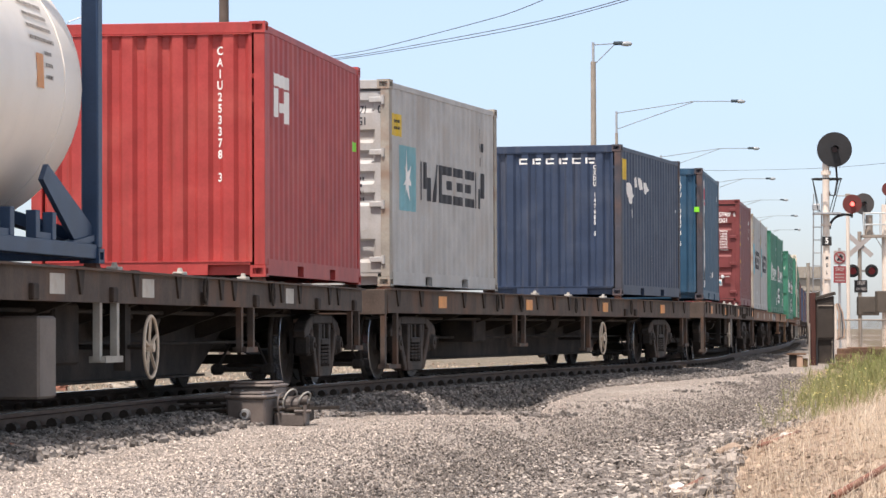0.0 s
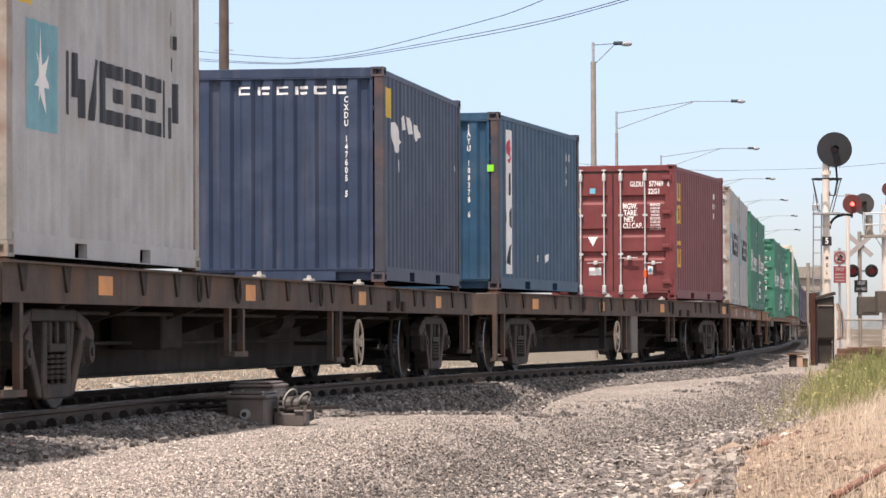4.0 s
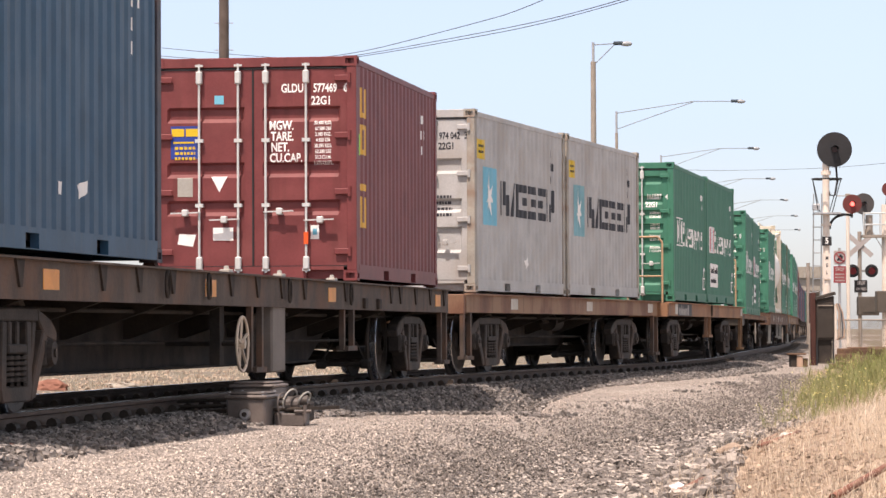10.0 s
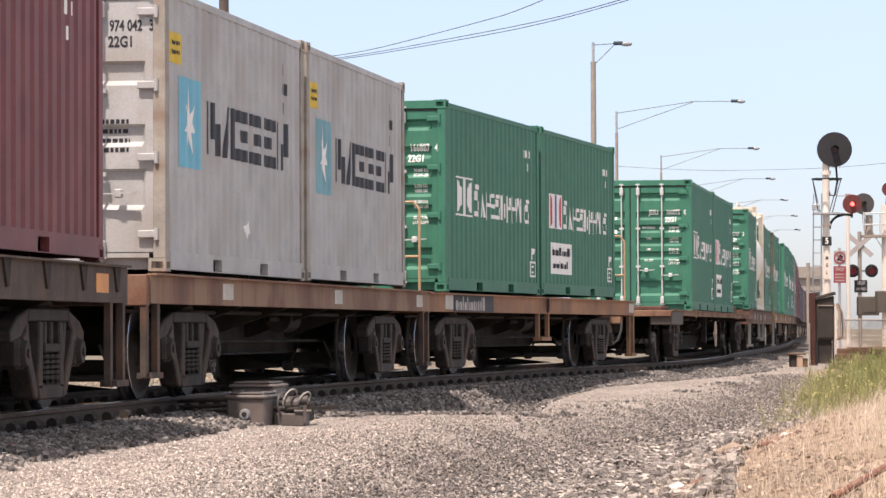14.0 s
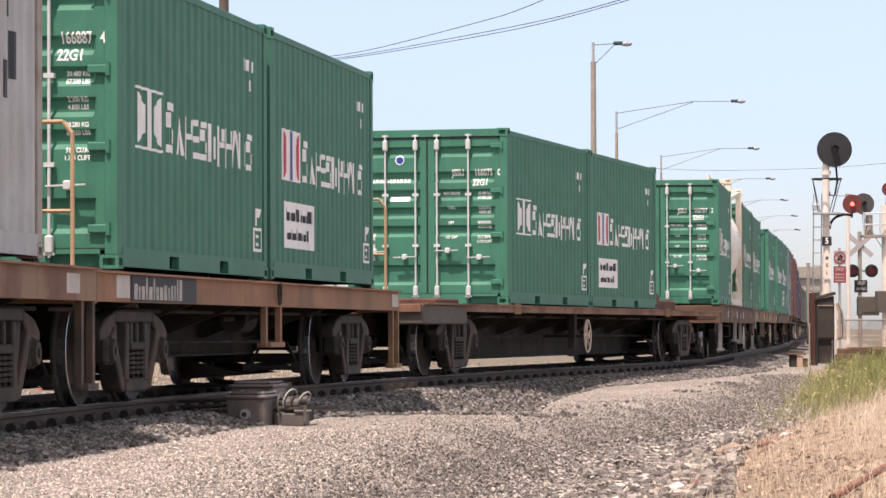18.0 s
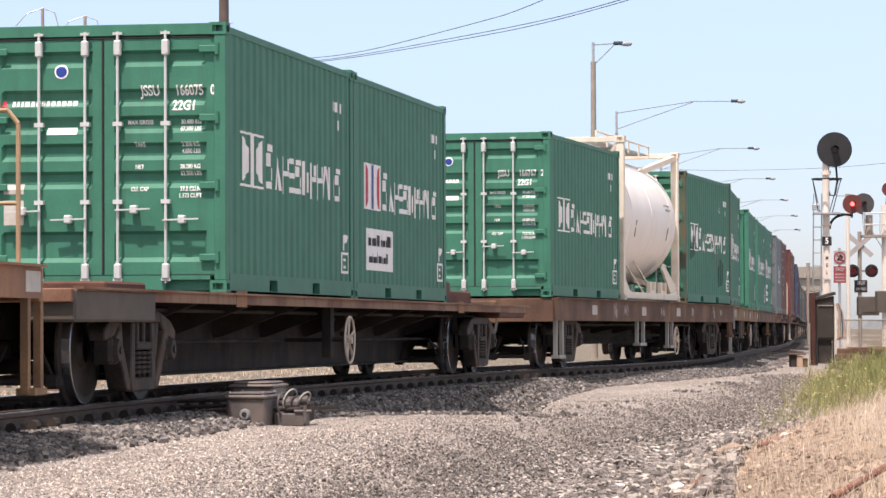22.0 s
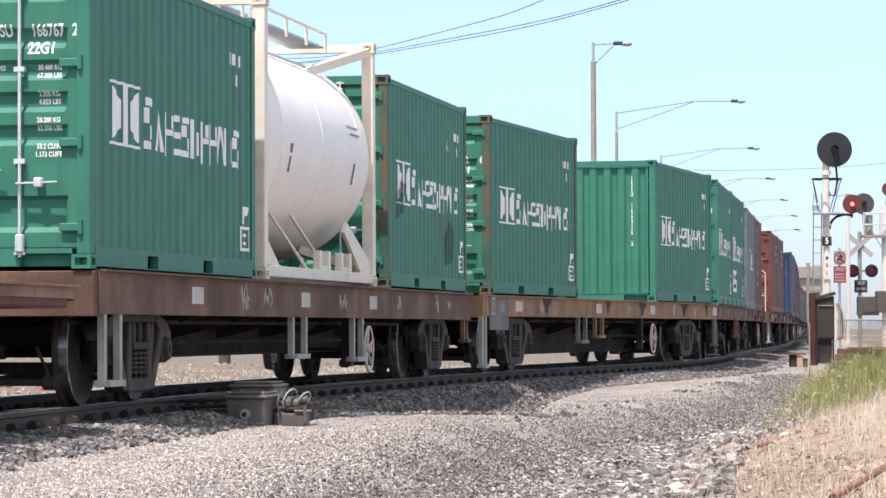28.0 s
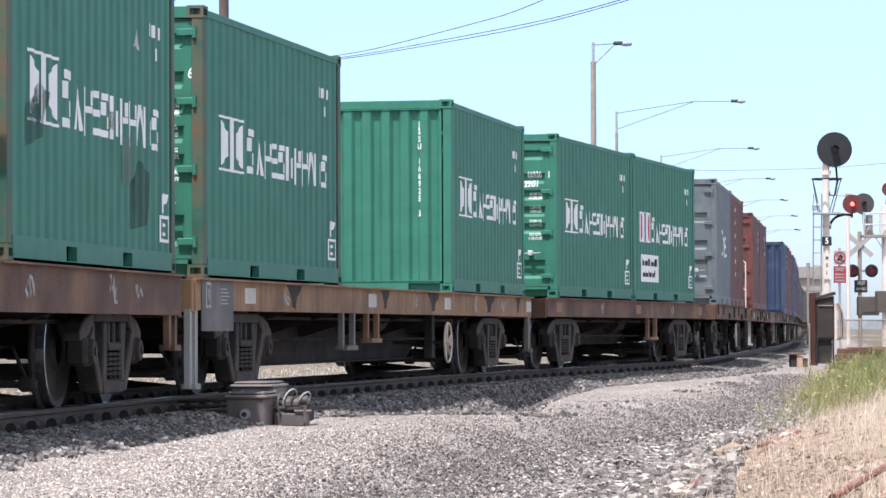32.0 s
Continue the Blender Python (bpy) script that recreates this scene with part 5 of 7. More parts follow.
def tank_container(paint, label, walkway=True, marks=(), high=HIGH, R=1.13, mid=1.38):
    """Tank in a 20-foot frame: barrel with dished ends, posts, rails and braces."""
    c = empty("tank_container")
    tagged(c, label, "tank container")
    bm = B()
    prof = [(0.0, 0.04), (0.3, 0.05), (0.6, 0.08), (0.88, 0.13), (1.04, 0.2), (1.11, 0.3), (1.13, 0.42), (1.13, LEN - 0.42), (1.11, LEN - 0.3), (1.04, LEN - 0.2), (0.88, LEN - 0.13), (0.6, LEN - 0.08), (0.3, LEN - 0.05), (0.0, LEN - 0.04)]
    n = 48
    prof = [(r * R / 1.13, y) for r, y in prof]
    rings = [[bm.verts.new((r * math.cos(2 * math.pi * i / n), y, mid + r * math.sin(2 * math.pi * i / n))) for i in range(n)] for r, y in prof[1:-1]]
    for p, q in zip(rings, rings[1:]):
        for i in range(n):
            bm.faces.new((p[i], p[(i + 1) % n], q[(i + 1) % n], q[i]))
    bm.faces.new(rings[0])
    bm.faces.new(rings[-1][::-1])
    bmesh.ops.recalc_face_normals(bm, faces=bm.faces[:])
    part("tank_barrel", bm, "tank", c, "glossy white insulated tank barrel", smooth=True)
    for y in (0.9, 3.0, LEN - 0.9):
        bm = lathe(B(), [(R, -0.02), (R + 0.006, -0.02), (R + 0.006, 0.02), (R, 0.02)], 48)
        bmesh.ops.recalc_face_normals(bm, faces=bm.faces[:])
        part("seam_band", bm, "tank", c).matrix_basis = pose(0, y, mid, 0, 0, 90)
    hx = WID / 2
    for x in (-hx + 0.081, hx - 0.081):
        for y in (0.089, LEN - 0.089):
            for z in (0.0, high - 0.118):
                piece(("cast", paint), "corner_casting", casting, paint, c, pose(x, y, z))
            piece(("tpost", paint, high), "corner_post", lambda: box(B(), -0.07, 0.07, -0.075, 0.075, 0.118, high - 0.118, 0.012), paint, c, pose(x, y, 0))
            s = 1 if y < 1 else -1
            part("brace", bar(bar(B(), (x, y, 0.16), (x * 0.45, y + s * 1.25, 0.42), 0.12, 0.1), (x, y + s * 0.1, 0.2), (x, y + s * 1.3, 0.08), 0.09, 0.05), paint, c)
            part("top_strut", bar(B(), (x, y, high - 0.1), (x * 0.55, y + s * 1.5, mid + 0.93), 0.13, 0.1), paint, c)
            part("gusset", prism(B(), [(y + 0.07, 0.15), (y + 0.85, 0.15), (y + 0.07, 0.5)] if s > 0 else [(y - 0.07, 0.15), (y - 0.07, 0.3), (y - 1.45, 0.72), (y - 1.6, 0.6), (y - 0.6, 0.15)], 0, x - 0.02, x + 0.02), paint, c)
        part("bottom_rail", box(B(), x - 0.05, x + 0.06, 0.17, LEN - 0.17, 0.03, 0.15, 0.008), paint, c)
        for y in (3.15, 4.35):
            part("rail_bracket", box(box(box(B(), x - 0.03, x + 0.05, y - 0.3, y - 0.18, 0.15, 0.36, 0.006), x - 0.03, x + 0.05, y + 0.18, y + 0.3, 0.15, 0.36, 0.006), x - 0.02, x + 0.04, y - 0.2, y + 0.2, 0.15, 0.2), paint, c)
        for y in (1.5, 2.6):
            part("tie_rod", cyl(B(), (x, y + 0.9, 0.14), (x * 0.8, y - 0.15, mid - 0.6 * R), 0.018, n=8), paint, c)
    for y in (0.09, LEN - 0.09):
        for z in (0.02, high - 0.11):
            part("cross_rail", box(B(), -hx + 0.16, hx - 0.16, y - 0.05, y + 0.05, z, z + 0.09, 0.006), paint, c)
    if walkway:
        for x in (-0.42, 0.42):
            part("walkway_grating", box(B(), x - 0.2, x + 0.2, 0.2, LEN - 0.2, high - 0.06, high - 0.035), "steel", c)
        bm = B()
        for i in range(6):
            y = 0.3 + i * (LEN - 0.6) / 5
            cyl(bm, (0.66, y, high - 0.12), (0.66, y, high + 0.1), 0.02, n=6)
        cyl(bm, (0.66, 0.3, high + 0.1), (0.66, LEN - 0.3, high + 0.1), 0.02, n=6)
        part("walkway_rail", bm, paint, c)
        part("manlid", cyl(box(B(), -0.35, 0.35, 2.6, 3.5, high - 0.14, high - 0.02, 0.02), (0, 3.05, high - 0.05), (0, 3.05, high + 0.04), 0.26, n=20), "steel", c)
    part("discharge_valve", cyl(box(B(), -0.12, 0.12, LEN - 0.5, LEN - 0.15, 0.28, 0.5, 0.02), (0, LEN - 0.4, 0.4), (0, LEN - 0.12, 0.4), 0.1, n=12), "steel", c)
    for y, z, mt, w, h in marks:
        bm = small_bars(max(1, round(h / 0.09)), w, 0.03, 0.06, 7) if mt == "ink" else quad(B(), 0, w, -h, 0)
        for v in bm.verts:   # wrap on the barrel
            zz = z + v.co.y - mid
            v.co = Vector((math.sqrt(max(0.01, (R + 0.008) ** 2 - zz * zz)), y + v.co.x, z + v.co.y))
        part("tank_marking", bm, "lgrey_dark" if mt == "ink" else mt, c)
    return c
# ---- the train, from its leading wagon back
MOVERS = []   # thing, middle of its wagon along the line at the start, pivot, pose on the wagon


WAGONS = {}   # place of a wagon on the line -> the wagon and its deck height


def twist_lock(high):
    """Pedestal under a corner fitting: a wedge-sided block on a base plate."""
    bm = box(B(), -0.09, 0.09, -0.11, 0.11, -0.004, 0.012)
    return prism(bm, [(-0.06, 0.01), (0.06, 0.01), (0.045, high), (-0.045, high)], 1, -0.07, 0.07)


def load(c, wag, u, z):
    """Stands a container on a wagon, on four twist locks that fill the gap to the deck."""
    w, top = WAGONS[wag]
    gap = round(z - top - 0.006, 3)
    if gap > 0.004:
        for x in (-WID / 2 + 0.081, WID / 2 - 0.081):
            for y in (0.089, LEN - 0.089):
                piece(("lock", gap), "twist_lock", lambda: twist_lock(gap), "rusty", w, pose(x, u + y, top + 0.006))
    MOVERS.append((c, wag[0], wag[1], pose(0, u, z)))
    return c


def run_wagon(ob, wag):
    WAGONS[wag] = ob, ob["deck_height"]
    del ob["deck_height"]
    MOVERS.append((ob, wag[0], wag[1], Matrix()))


BROWN = "deck"
WA, WB, WC, WD, WE = (-12.0510, 8.4525), (11.0010, 9.268), (35.1434, 9.757), (54.9785, 5.04), (69.8490, 5.244)
WF, WG, WH, WI, WJ = (91.2761, 9.42), (114.1562, 8.0376), (135.0293, 7.39), (152.68, 5.1), (169.03, 5.3)
WK, WL, WM, WN_ = (188.73, 6.2), (210.33, 7.5), (230.63, 7.5), (250.63, 7.5)

run_wagon(wagon("grimy brown steel container flat wagon with white side patches", -10.2, 10.2, 1.11, 0.26, BROWN, (-8.3, 8.35), (-4.3, -1.25, 5.35), "patch",
    ((-2.55, 0.62, 0.9, "lgrey"), (3.2, 0.58, 0.9, "deck"), (9.75, 0.6, 0.8, "deck")), (-1.2,), (0.9, 4.2), 1.1,
    ((0.85, 1.2, -4.6, -4.1, 0.12, 0.74, "lgrey_dark", "equipment_box"), (0.3, 0.9, -3.0, -2.2, 0.35, 0.85, "dirty", "brake_box")), low=0.15), WA)
run_wagon(wagon("grimy brown steel container flat wagon with orange reflectors", -11.25, 11.65, 1.137, 0.3, BROWN, (-9.2, 9.2), (-8.3, -2.9, 3.05, 8.55), "reflector",
    ((-10.9, 0.85, 0.9, "deck"), (-3.4, 0.62, 0.9, "deck"), (1.6, 0.72, 0.7, "deck"), (11.1, 0.7, 0.7, "deck")), (2.75,), (-5.2, -3.6, 0.4, 5.2), 1.25,
    ((0.3, 0.8, -4.6, -3.8, 0.45, 0.8, "dirty", "brake_box"),), low=0.2), WB)
run_wagon(wagon("long grimy brown container flat wagon with orange reflectors", -11.2, 11.45, 1.162, 0.305, BROWN, (-8.95, 9.35), (-8.55, -3.15, 2.85, 10.45), "reflector",
    ((-10.9, 0.85, 0.8, "deck"), (-1.0, 0.8, 0.75, "deck"), (4.0, 0.62, 0.9, "deck"), (11.1, 0.85, 0.7, "deck")), (-1.85,), (-5.0, -3.4, 0.3, 3.8), 1.25,
    ((1.06, 1.22, -0.2, 0.46, 0.2, 0.88, "lgrey_dark", "equipment_box"), (-0.9, -0.3, 3.0, 4.4, 0.4, 0.8, "dirty", "brake_box")), low=0.24), WC)
run_wagon(wagon("short wagon with patchy rust-brown and ochre side sills", -7.25, 7.5, 1.125, 0.26, "patchy", (-5.04, 5.04), (-4.2, 1.25, 6.6), "patch",
    ((-7.0, 0.8, 0.6, "deck"), (7.2, 0.85, 0.6, "deck")), (), (), 0, rails=((7.1, -0.6, 1.15),)), WD)
run_wagon(wagon("short wagon with ochre-orange painted side sills", -7.65, 7.65, 1.112, 0.245, "ochre", (-5.2, 5.2), (7.3,), "patch",
    ((0.0, 0.55, 1.1, "ochre"), (7.45, 0.85, 0.6, "ochre_rust")), (), (0.0,), 0, rails=((-7.35, 0.8, 1.2), (7.4, 0.8, 1.15)),
    plates=((-6.0, -3.6, 0.875, 1.1, "ink"), (-6.5, -6.05, 0.9, 1.09, "patch"))), WE)
run_wagon(wagon("low rusty skeleton wagon with deep black girder and tapered ends", -12.1, 12.2, 0.976, 0.1, "patchy", (-9.45, 8.85), (-6.4, 6.2), "ochre",
    (), (-1.3,), (), 0, ((0.86, 1.262, -12.05, -9.6, 0.7, 0.965, "boxbrown", "end_plate"), (0.5, 1.24, 9.6, 11.95, 0.8, 0.962, "rusty", "end_platform"), (-1.0, 1.1, 6.1, 7.9, 0.97, 1.16, "rusty", "container_stop"), (0.75, 1.12, 5.7, 6.1, 0.97, 1.27, "rusty", "stop_post"), (-1.1, 0.9, -9.9, -8.6, 0.97, 1.06, "rusty", "deck_box")), low=0.18), WF)
run_wagon(wagon("rust-brown container wagon with pale steps and chalked side sills", -9.55, 9.95, 1.124, 0.36, "rustsill", (-7.6, 7.75), (-6.1, -1.3, 2.55), "patch",
    ((-8.95, 0.78, 0.75, "lgrey"), (-1.5, 0.62, 1.0, "lgrey"), (1.75, 0.68, 0.8, "lgrey"), (9.6, 0.5, 0.4, "rustsill")), (2.2,), (), 0, chalk=((-4.3, 1), (-3.4, 2), (0.6, 3), (4.2, 4), (6.8, 5), (7.9, 6))), WG)
run_wagon(wagon("weathered ochre-brown container wagon with dark stake pockets", -10.0, 9.9, 1.118, 0.3, "ochre_rust", (-7.4, 7.2), (-7.8, -1.9, 2.9, 9.6), "patch",
    ((-9.9, 0.9, 0.3, "lgrey"), (-3.1, 0.58, 0.9, "lgrey_dark"), (-1.75, 0.5, 0.9, "ochre_rust"), (9.75, 0.7, 0.22, "lgrey_dark")), (2.85,), (), 0, chalk=((-6.2, 7), (0.8, 8), (5.0, 9), (7.0, 10)),
    plates=((-9.7, -8.5, 0.62, 1.12, "machine"),), low=0.22, grime=((-5.9, 0.75), (-1.15, 0.6), (1.9, 0.9), (6.1, 1.0), (8.6, 0.5))), WH)
run_wagon(wagon("short rusty wagon with brown side sills", -7.1, 7.2, 1.115, 0.29, "rustsill", (-5.1, 5.1), (-6.2, 0.2, 6.3), "ochre", ((1.6, 0.55, 1.1, "ochre_rust"),), (), (), 0, chalk=((-3.0, 11), (3.5, 12))), WI)
run_wagon(wagon("short rusty brown container wagon", -7.6, 7.6, 1.13, 0.3, "rustsill", (-5.3, 5.3), (-6.0, 6.0), "ochre", ((7.2, 0.8, 0.6, "deck"),), (0.5,), (), 2.4, rails=((7.3, 0.6, 1.2),)), WJ)
run_wagon(wagon("rusty brown container wagon with pale handrail", -8.6, 8.8, 1.13, 0.3, "rustsill", (-6.2, 6.2), (-6.0, 6.0), "patch", ((-8.2, 0.8, 0.6, "lgrey"),), (), (), 2.4, rails=((-8.3, 0.8, 1.3),)), WK)
TAIL = [(WN_[0] + 20.2 * (k + 1), 7.5) for k in range(7)]
for wg in (WL, WM, WN_, *TAIL):
    run_wagon(wagon("grimy dark container flat wagon far down the train", -9.7, 9.7, 1.15, 0.32, BROWN, (-7.4, 7.4), (-6.0, 6.0), "reflector", ((-9.4, 0.8, 0.6, "deck"),), (2.0,), (), 2.6), wg)

# first wagon: blue-framed tank and red box
c = load(tank_container("tankblue", "white tank container in a dark blue steel frame", False, ((4.2, 2.1, "ink", 0.7, 0.5), (4.3, 1.55, "reflector", 0.2, 0.26), (4.55, 1.55, "ink", 0.2, 0.28))), WA, -8.7, 1.165)
c = load(container("red", "wall", "faded red corrugated steel shipping container with white lettering"), WA, 4.217, 1.168)
serial_down(c, "CAIU253378 3", 0.088, 0.1167, 0.745, 2.29)
bm = quad(quad(quad(quad(B(), 0.52, 1.44, 1.98, 2.11), 0.52, 0.78, 1.66, 1.96), 1.14, 1.44, 1.62, 1.96), 0.83, 1.1, 1.72, 1.82)
blocks_side(c, bm, "mark", "emblem_block")
mark_side(c, quad(B(), 5.5, 5.78, 1.57, 1.68), "lime", "lime_sticker")

# second wagon: grey box with doors leading, and navy box
c = load(container("grey", "doors", "weathered grey shipping container with blue star panel", DOORS6, "grey", "grey_rust"), WB, -10.898, 1.171)
grey_marks(c, True)
door_text(c, "", "871", "0", "22G1", "ink", False, 2.21)
c = load(container("navy", "wall", "navy blue corrugated shipping container with scuffed white markings", post="navy_rust"), WB, 4.719, 1.206)
serial_down(c, "CXDU 147605 5", 0.076, 0.095, 0.75, 2.2)
bm = B()
for k in range(6):
    x = -0.58 + k * 0.235
    if k % 2 == 0:
        quad(bm, x, x + 0.15, 2.27, 2.295), quad(bm, x, x + 0.15, 2.345, 2.37), quad(bm, x, x + 0.03, 2.295, 2.345)
    else:
        quad(bm, x, x + 0.035, 2.27, 2.37), quad(bm, x + 0.06, x + 0.15, 2.27, 2.3, 0.0), quad(bm, x + 0.05, x + 0.16, 2.335, 2.37)
[mark_end(c, one, "mark", "lettering_block") for one in islands(bm)]
mark_side(c, quad(B(), 0.18, 0.62, 2.0, 2.36), "yellow", "yellow_label")
bm = poly(poly(poly(B(), ((0.55, 1.95), (0.95, 1.98), (1.3, 1.75), (1.05, 1.6), (0.8, 1.62))), ((1.3, 2.05), (1.55, 2.1), (1.6, 1.92), (1.35, 1.9))), ((1.75, 2.1), (2.1, 2.06), (2.15, 1.9), (1.85, 1.88)))
poly(poly(bm, ((2.25, 2.04), (2.6, 2.02), (2.75, 1.9), (2.4, 1.82))), ((1.05, 1.5), (1.2, 1.55), (1.15, 1.38), (1.08, 1.36)))
mark_side(c, bm, "mark", "torn_white_decal")
mark_side(c, quad(quad(B(), 5.55, 5.7, 1.6, 1.66), 3.1, 3.14, 0.6, 0.75), "mark", "paint_scuff")

# third wagon: blue box and maroon box with doors
c = load(container("blue", "wall", "blue corrugated shipping container with white vertical strip", post="navy_rust"), WC, -10.925, 1.209)
serial_down(c, "JAYU 108378 6", 0.085, 0.107, 0.77, 2.38)
mark_side(c, quad(B(), 0.54, 1.0, 0.24, 2.37), "mark", "white_strip")
bm = poly(poly(B(), ((0.74, 1.4), (0.94, 1.42), (0.93, 1.75), (0.74, 1.72))), ((0.76, 0.95), (0.98, 0.92), (0.98, 1.22), (0.76, 1.16)))
mark_side(c, poly(poly(bm, ((0.64, 0.4), (0.76, 0.65), (0.98, 0.68), (0.84, 0.36))), ((0.54, 0.98), (0.63, 1.02), (0.63, 1.14), (0.54, 1.12))), "ink", "strip_block", lift=0.008)
mark_side(c, poly(poly(B(), ((0.77, 1.97), (0.97, 2.1), (0.77, 2.24), (0.57, 2.1))), ((0.76, 1.87), (0.97, 1.95), (0.97, 2.01), (0.7, 1.92))), "emblem_red", "red_strip_diamond", lift=0.008)
mark_side(c, quad(quad(quad(quad(B(), 0, 0.09, 0, 0.11), 0.18, 0.26, 0, 0.11), 0, 0.08, -0.2, -0.09), 0.02, 0.08, -0.4, -0.29), "mark", "small_marking", 5.05, 2.12)
mark_side(c, poly(poly(B(), ((3.3, 0.55), (3.62, 0.6), (3.6, 0.5), (3.4, 0.44))), ((2.75, 0.56), (2.92, 0.56), (2.9, 0.46), (2.75, 0.46))), "mark", "torn_label")
part("lime_sticker", box(B(), 1.05, 1.15, -0.003, 0.0, 1.72, 1.82), "lime", c)
c = load(container("maroon", "doors", "maroon shipping container with closed doors and steel locking bars", DOORS_GOLD, "barpaint"), WC, 4.619, 1.197)
door_text(c, "GLDU", "577469", "6", detail=False, z=2.22)
for k, s in enumerate(("MGW.", "TARE.", "NET.", "CU.CAP.")):
    mark_end(c, letters(s, 0.105, 0.72), "mark", "data_heading", (0.33, 0.34, 0.315, 0.385)[k], 1.79 - 0.125 * k, 0.003, False)
for k, s in enumerate(("30.480 KGS.", "67.200 LBS", "2.185 KGS.", "4.820 LBS", "28.295 KGS.", "62.380 LBS", "33.2 CU.M.", "1.173 CU.FT.")):
    mark_end(c, letters(s, 0.042, 0.72), "mark", "data_value", 0.82, 1.82 - 0.066 * k, 0.003, False)
mark_end(c, quad(B(), -0.98, -0.64, 1.42, 1.8), "emblem_blue", "blue_plate", 0, 0, 0.003, False)
mark_end(c, quad(quad(quad(B(), -0.97, -0.82, 1.68, 1.77), -0.8, -0.65, 1.68, 1.77), -0.95, -0.7, 1.6, 1.62), "yellow", "plate_lettering", 0, 0, 0.006, False)
mark_end(c, small_bars(3, 0.24, 0.03, 0.03, 19), "yellow", "plate_print", -0.93, 1.53, 0.006, False)
mark_end(c, poly(B(), ((-0.5, 1.21), (-0.31, 1.21), (-0.405, 1.03))), "mark", "white_triangle", 0, 0, 0.003, False)
mark_end(c, quad(B(), -0.46, -0.35, 2.05, 2.15), "cyan", "blue_square_label", 0, 0, 0.003, False)
mark_end(c, quad(B(), -0.9, -0.72, 0.98, 1.2), "lgrey", "grey_plate", 0, 0, 0.003, False)
mark_end(c, poly(quad(B(), -0.48, -0.24, 0.47, 0.62), ((-0.9, 0.43), (-0.72, 0.4), (-0.68, 0.54), (-0.88, 0.55))), "mark", "torn_label", 0, 0, 0.003, False)
mark_end(c, quad(B(), 0.67, 0.77, 0.48, 0.64), "mark", "white_label", 0, 0, 0.003, False)
mark_end(c, quad(B(), 0.695, 0.745, 0.53, 0.6), "cyan", "label_dot", 0, 0, 0.006, False)
part("orange_tape", box(B(), 0.6, 0.652, -0.035, 0.0, 0.42, 0.56), "orange", c)
bm = B()
for z0, z1, top in ((1.9, 2.25, False), (1.47, 1.82, True), (0.62, 0.98, False)):
    quad(bm, 0.35, 0.45, z0, z1), quad(bm, 0.62, 0.72, z0, z1), quad(bm, 0.45, 0.62, z0, z0 + 0.06)
    if top:
        quad(bm, 0.45, 0.62, z1 - 0.06, z1)
blocks_side(c, quad(bm, 0.35, 0.72, 1.05, 1.13), "gold", "lettering_block")
mark_side(c, quad(B(), 0.2, 0.26, 1.45, 1.7), "lime", "lime_sticker")
mark_side(c, quad(quad(quad(quad(B(), 0, 0.09, 0, 0.11), -0.04, 0.04, -0.2, -0.09), 0.12, 0.2, -0.2, -0.09), 0.02, 0.06, -0.4, -0.29), "mark", "small_marking", 4.85, 2.1)

# fourth wagon: two grey boxes
c = load(container("grey", "doors", "pale grey shipping container with bright blue star panel", DOORS3, "grey", "grey_rust"), WD, -6.469, 1.158)
grey_marks(c)
door_text(c, "", "974 042", "3", "22G1", "ink", False, 2.21)
mark_side(c, poly(B(), ((3.2, 0.5), (3.45, 0.56), (3.5, 0.44), (3.3, 0.38))), "mark", "torn_label")
c = load(container("grey", "doors", "pale grey shipping container with bright blue star panel", DOORS3, "grey", "grey_rust"), WD, -0.265, 1.166)
grey_marks(c, True)

# fifth to ninth wagons: green boxes and a white tank
GREEN = "green corrugated shipping container with white lettering strokes"
for wg, u, z, num, second in ((WE, -6.273, 1.147, ("", "166887", "4"), False), (WE, -0.059, 1.154, None, True), (WF, -6.869, 0.99, ("JSSU", "166075", "0"), False),
                              (WF, -0.774, 0.985, None, True), (WG, -9.574, 1.133, ("JSSU", "166767", "2"), False), (WG, 3.754, 1.141, None, False),
                              (WH, -9.462, 1.137, ("", "92", "6"), False), (WI, -6.15, 1.135, ("", "66936", "1"), False), (WI, -0.016, 1.135, None, True)):
    c = load(container("green", "doors", GREEN + (" and emblem panel" if second else " and closed doors"), DOORS6, "barpaint", "green_rust" if u in (3.754, -9.462) else None), wg, u, z)
    green_marks(c, num, second, second)
    if wg is WG and not num:   # repainted patches and scrapes
        mark_side(c, poly(B(), ((4.35, 1.92), (4.62, 1.9), (4.5, 2.14))), "patch", "bare_patch")
        mark_side(c, quad(B(), 3.85, 4.35, 0.72, 1.12), "grey_green", "repaint_patch")
        mark_side(c, quad(B(), 3.35, 3.6, 1.15, 1.3), "grey_green", "repaint_patch")
        mark_side(c, poly(B(), ((0.6, 0.85), (1.1, 0.95), (1.35, 1.3), (1.0, 1.35), (0.65, 1.15))), "dark_green", "dark_stain")
        mark_side(c, poly(B(), ((4.3, 0.35), (4.9, 0.4), (5.0, 0.85), (4.6, 0.95), (4.2, 0.7))), "dark_green", "dark_stain")
c = load(container("green", "wall", "green shipping container with corrugated front wall and vertical number"), WH, 3.424, 1.127)
serial_down(c, "JSSU 166925 3", 0.08, 0.1, 0.775, 2.26)
green_marks(c, None)
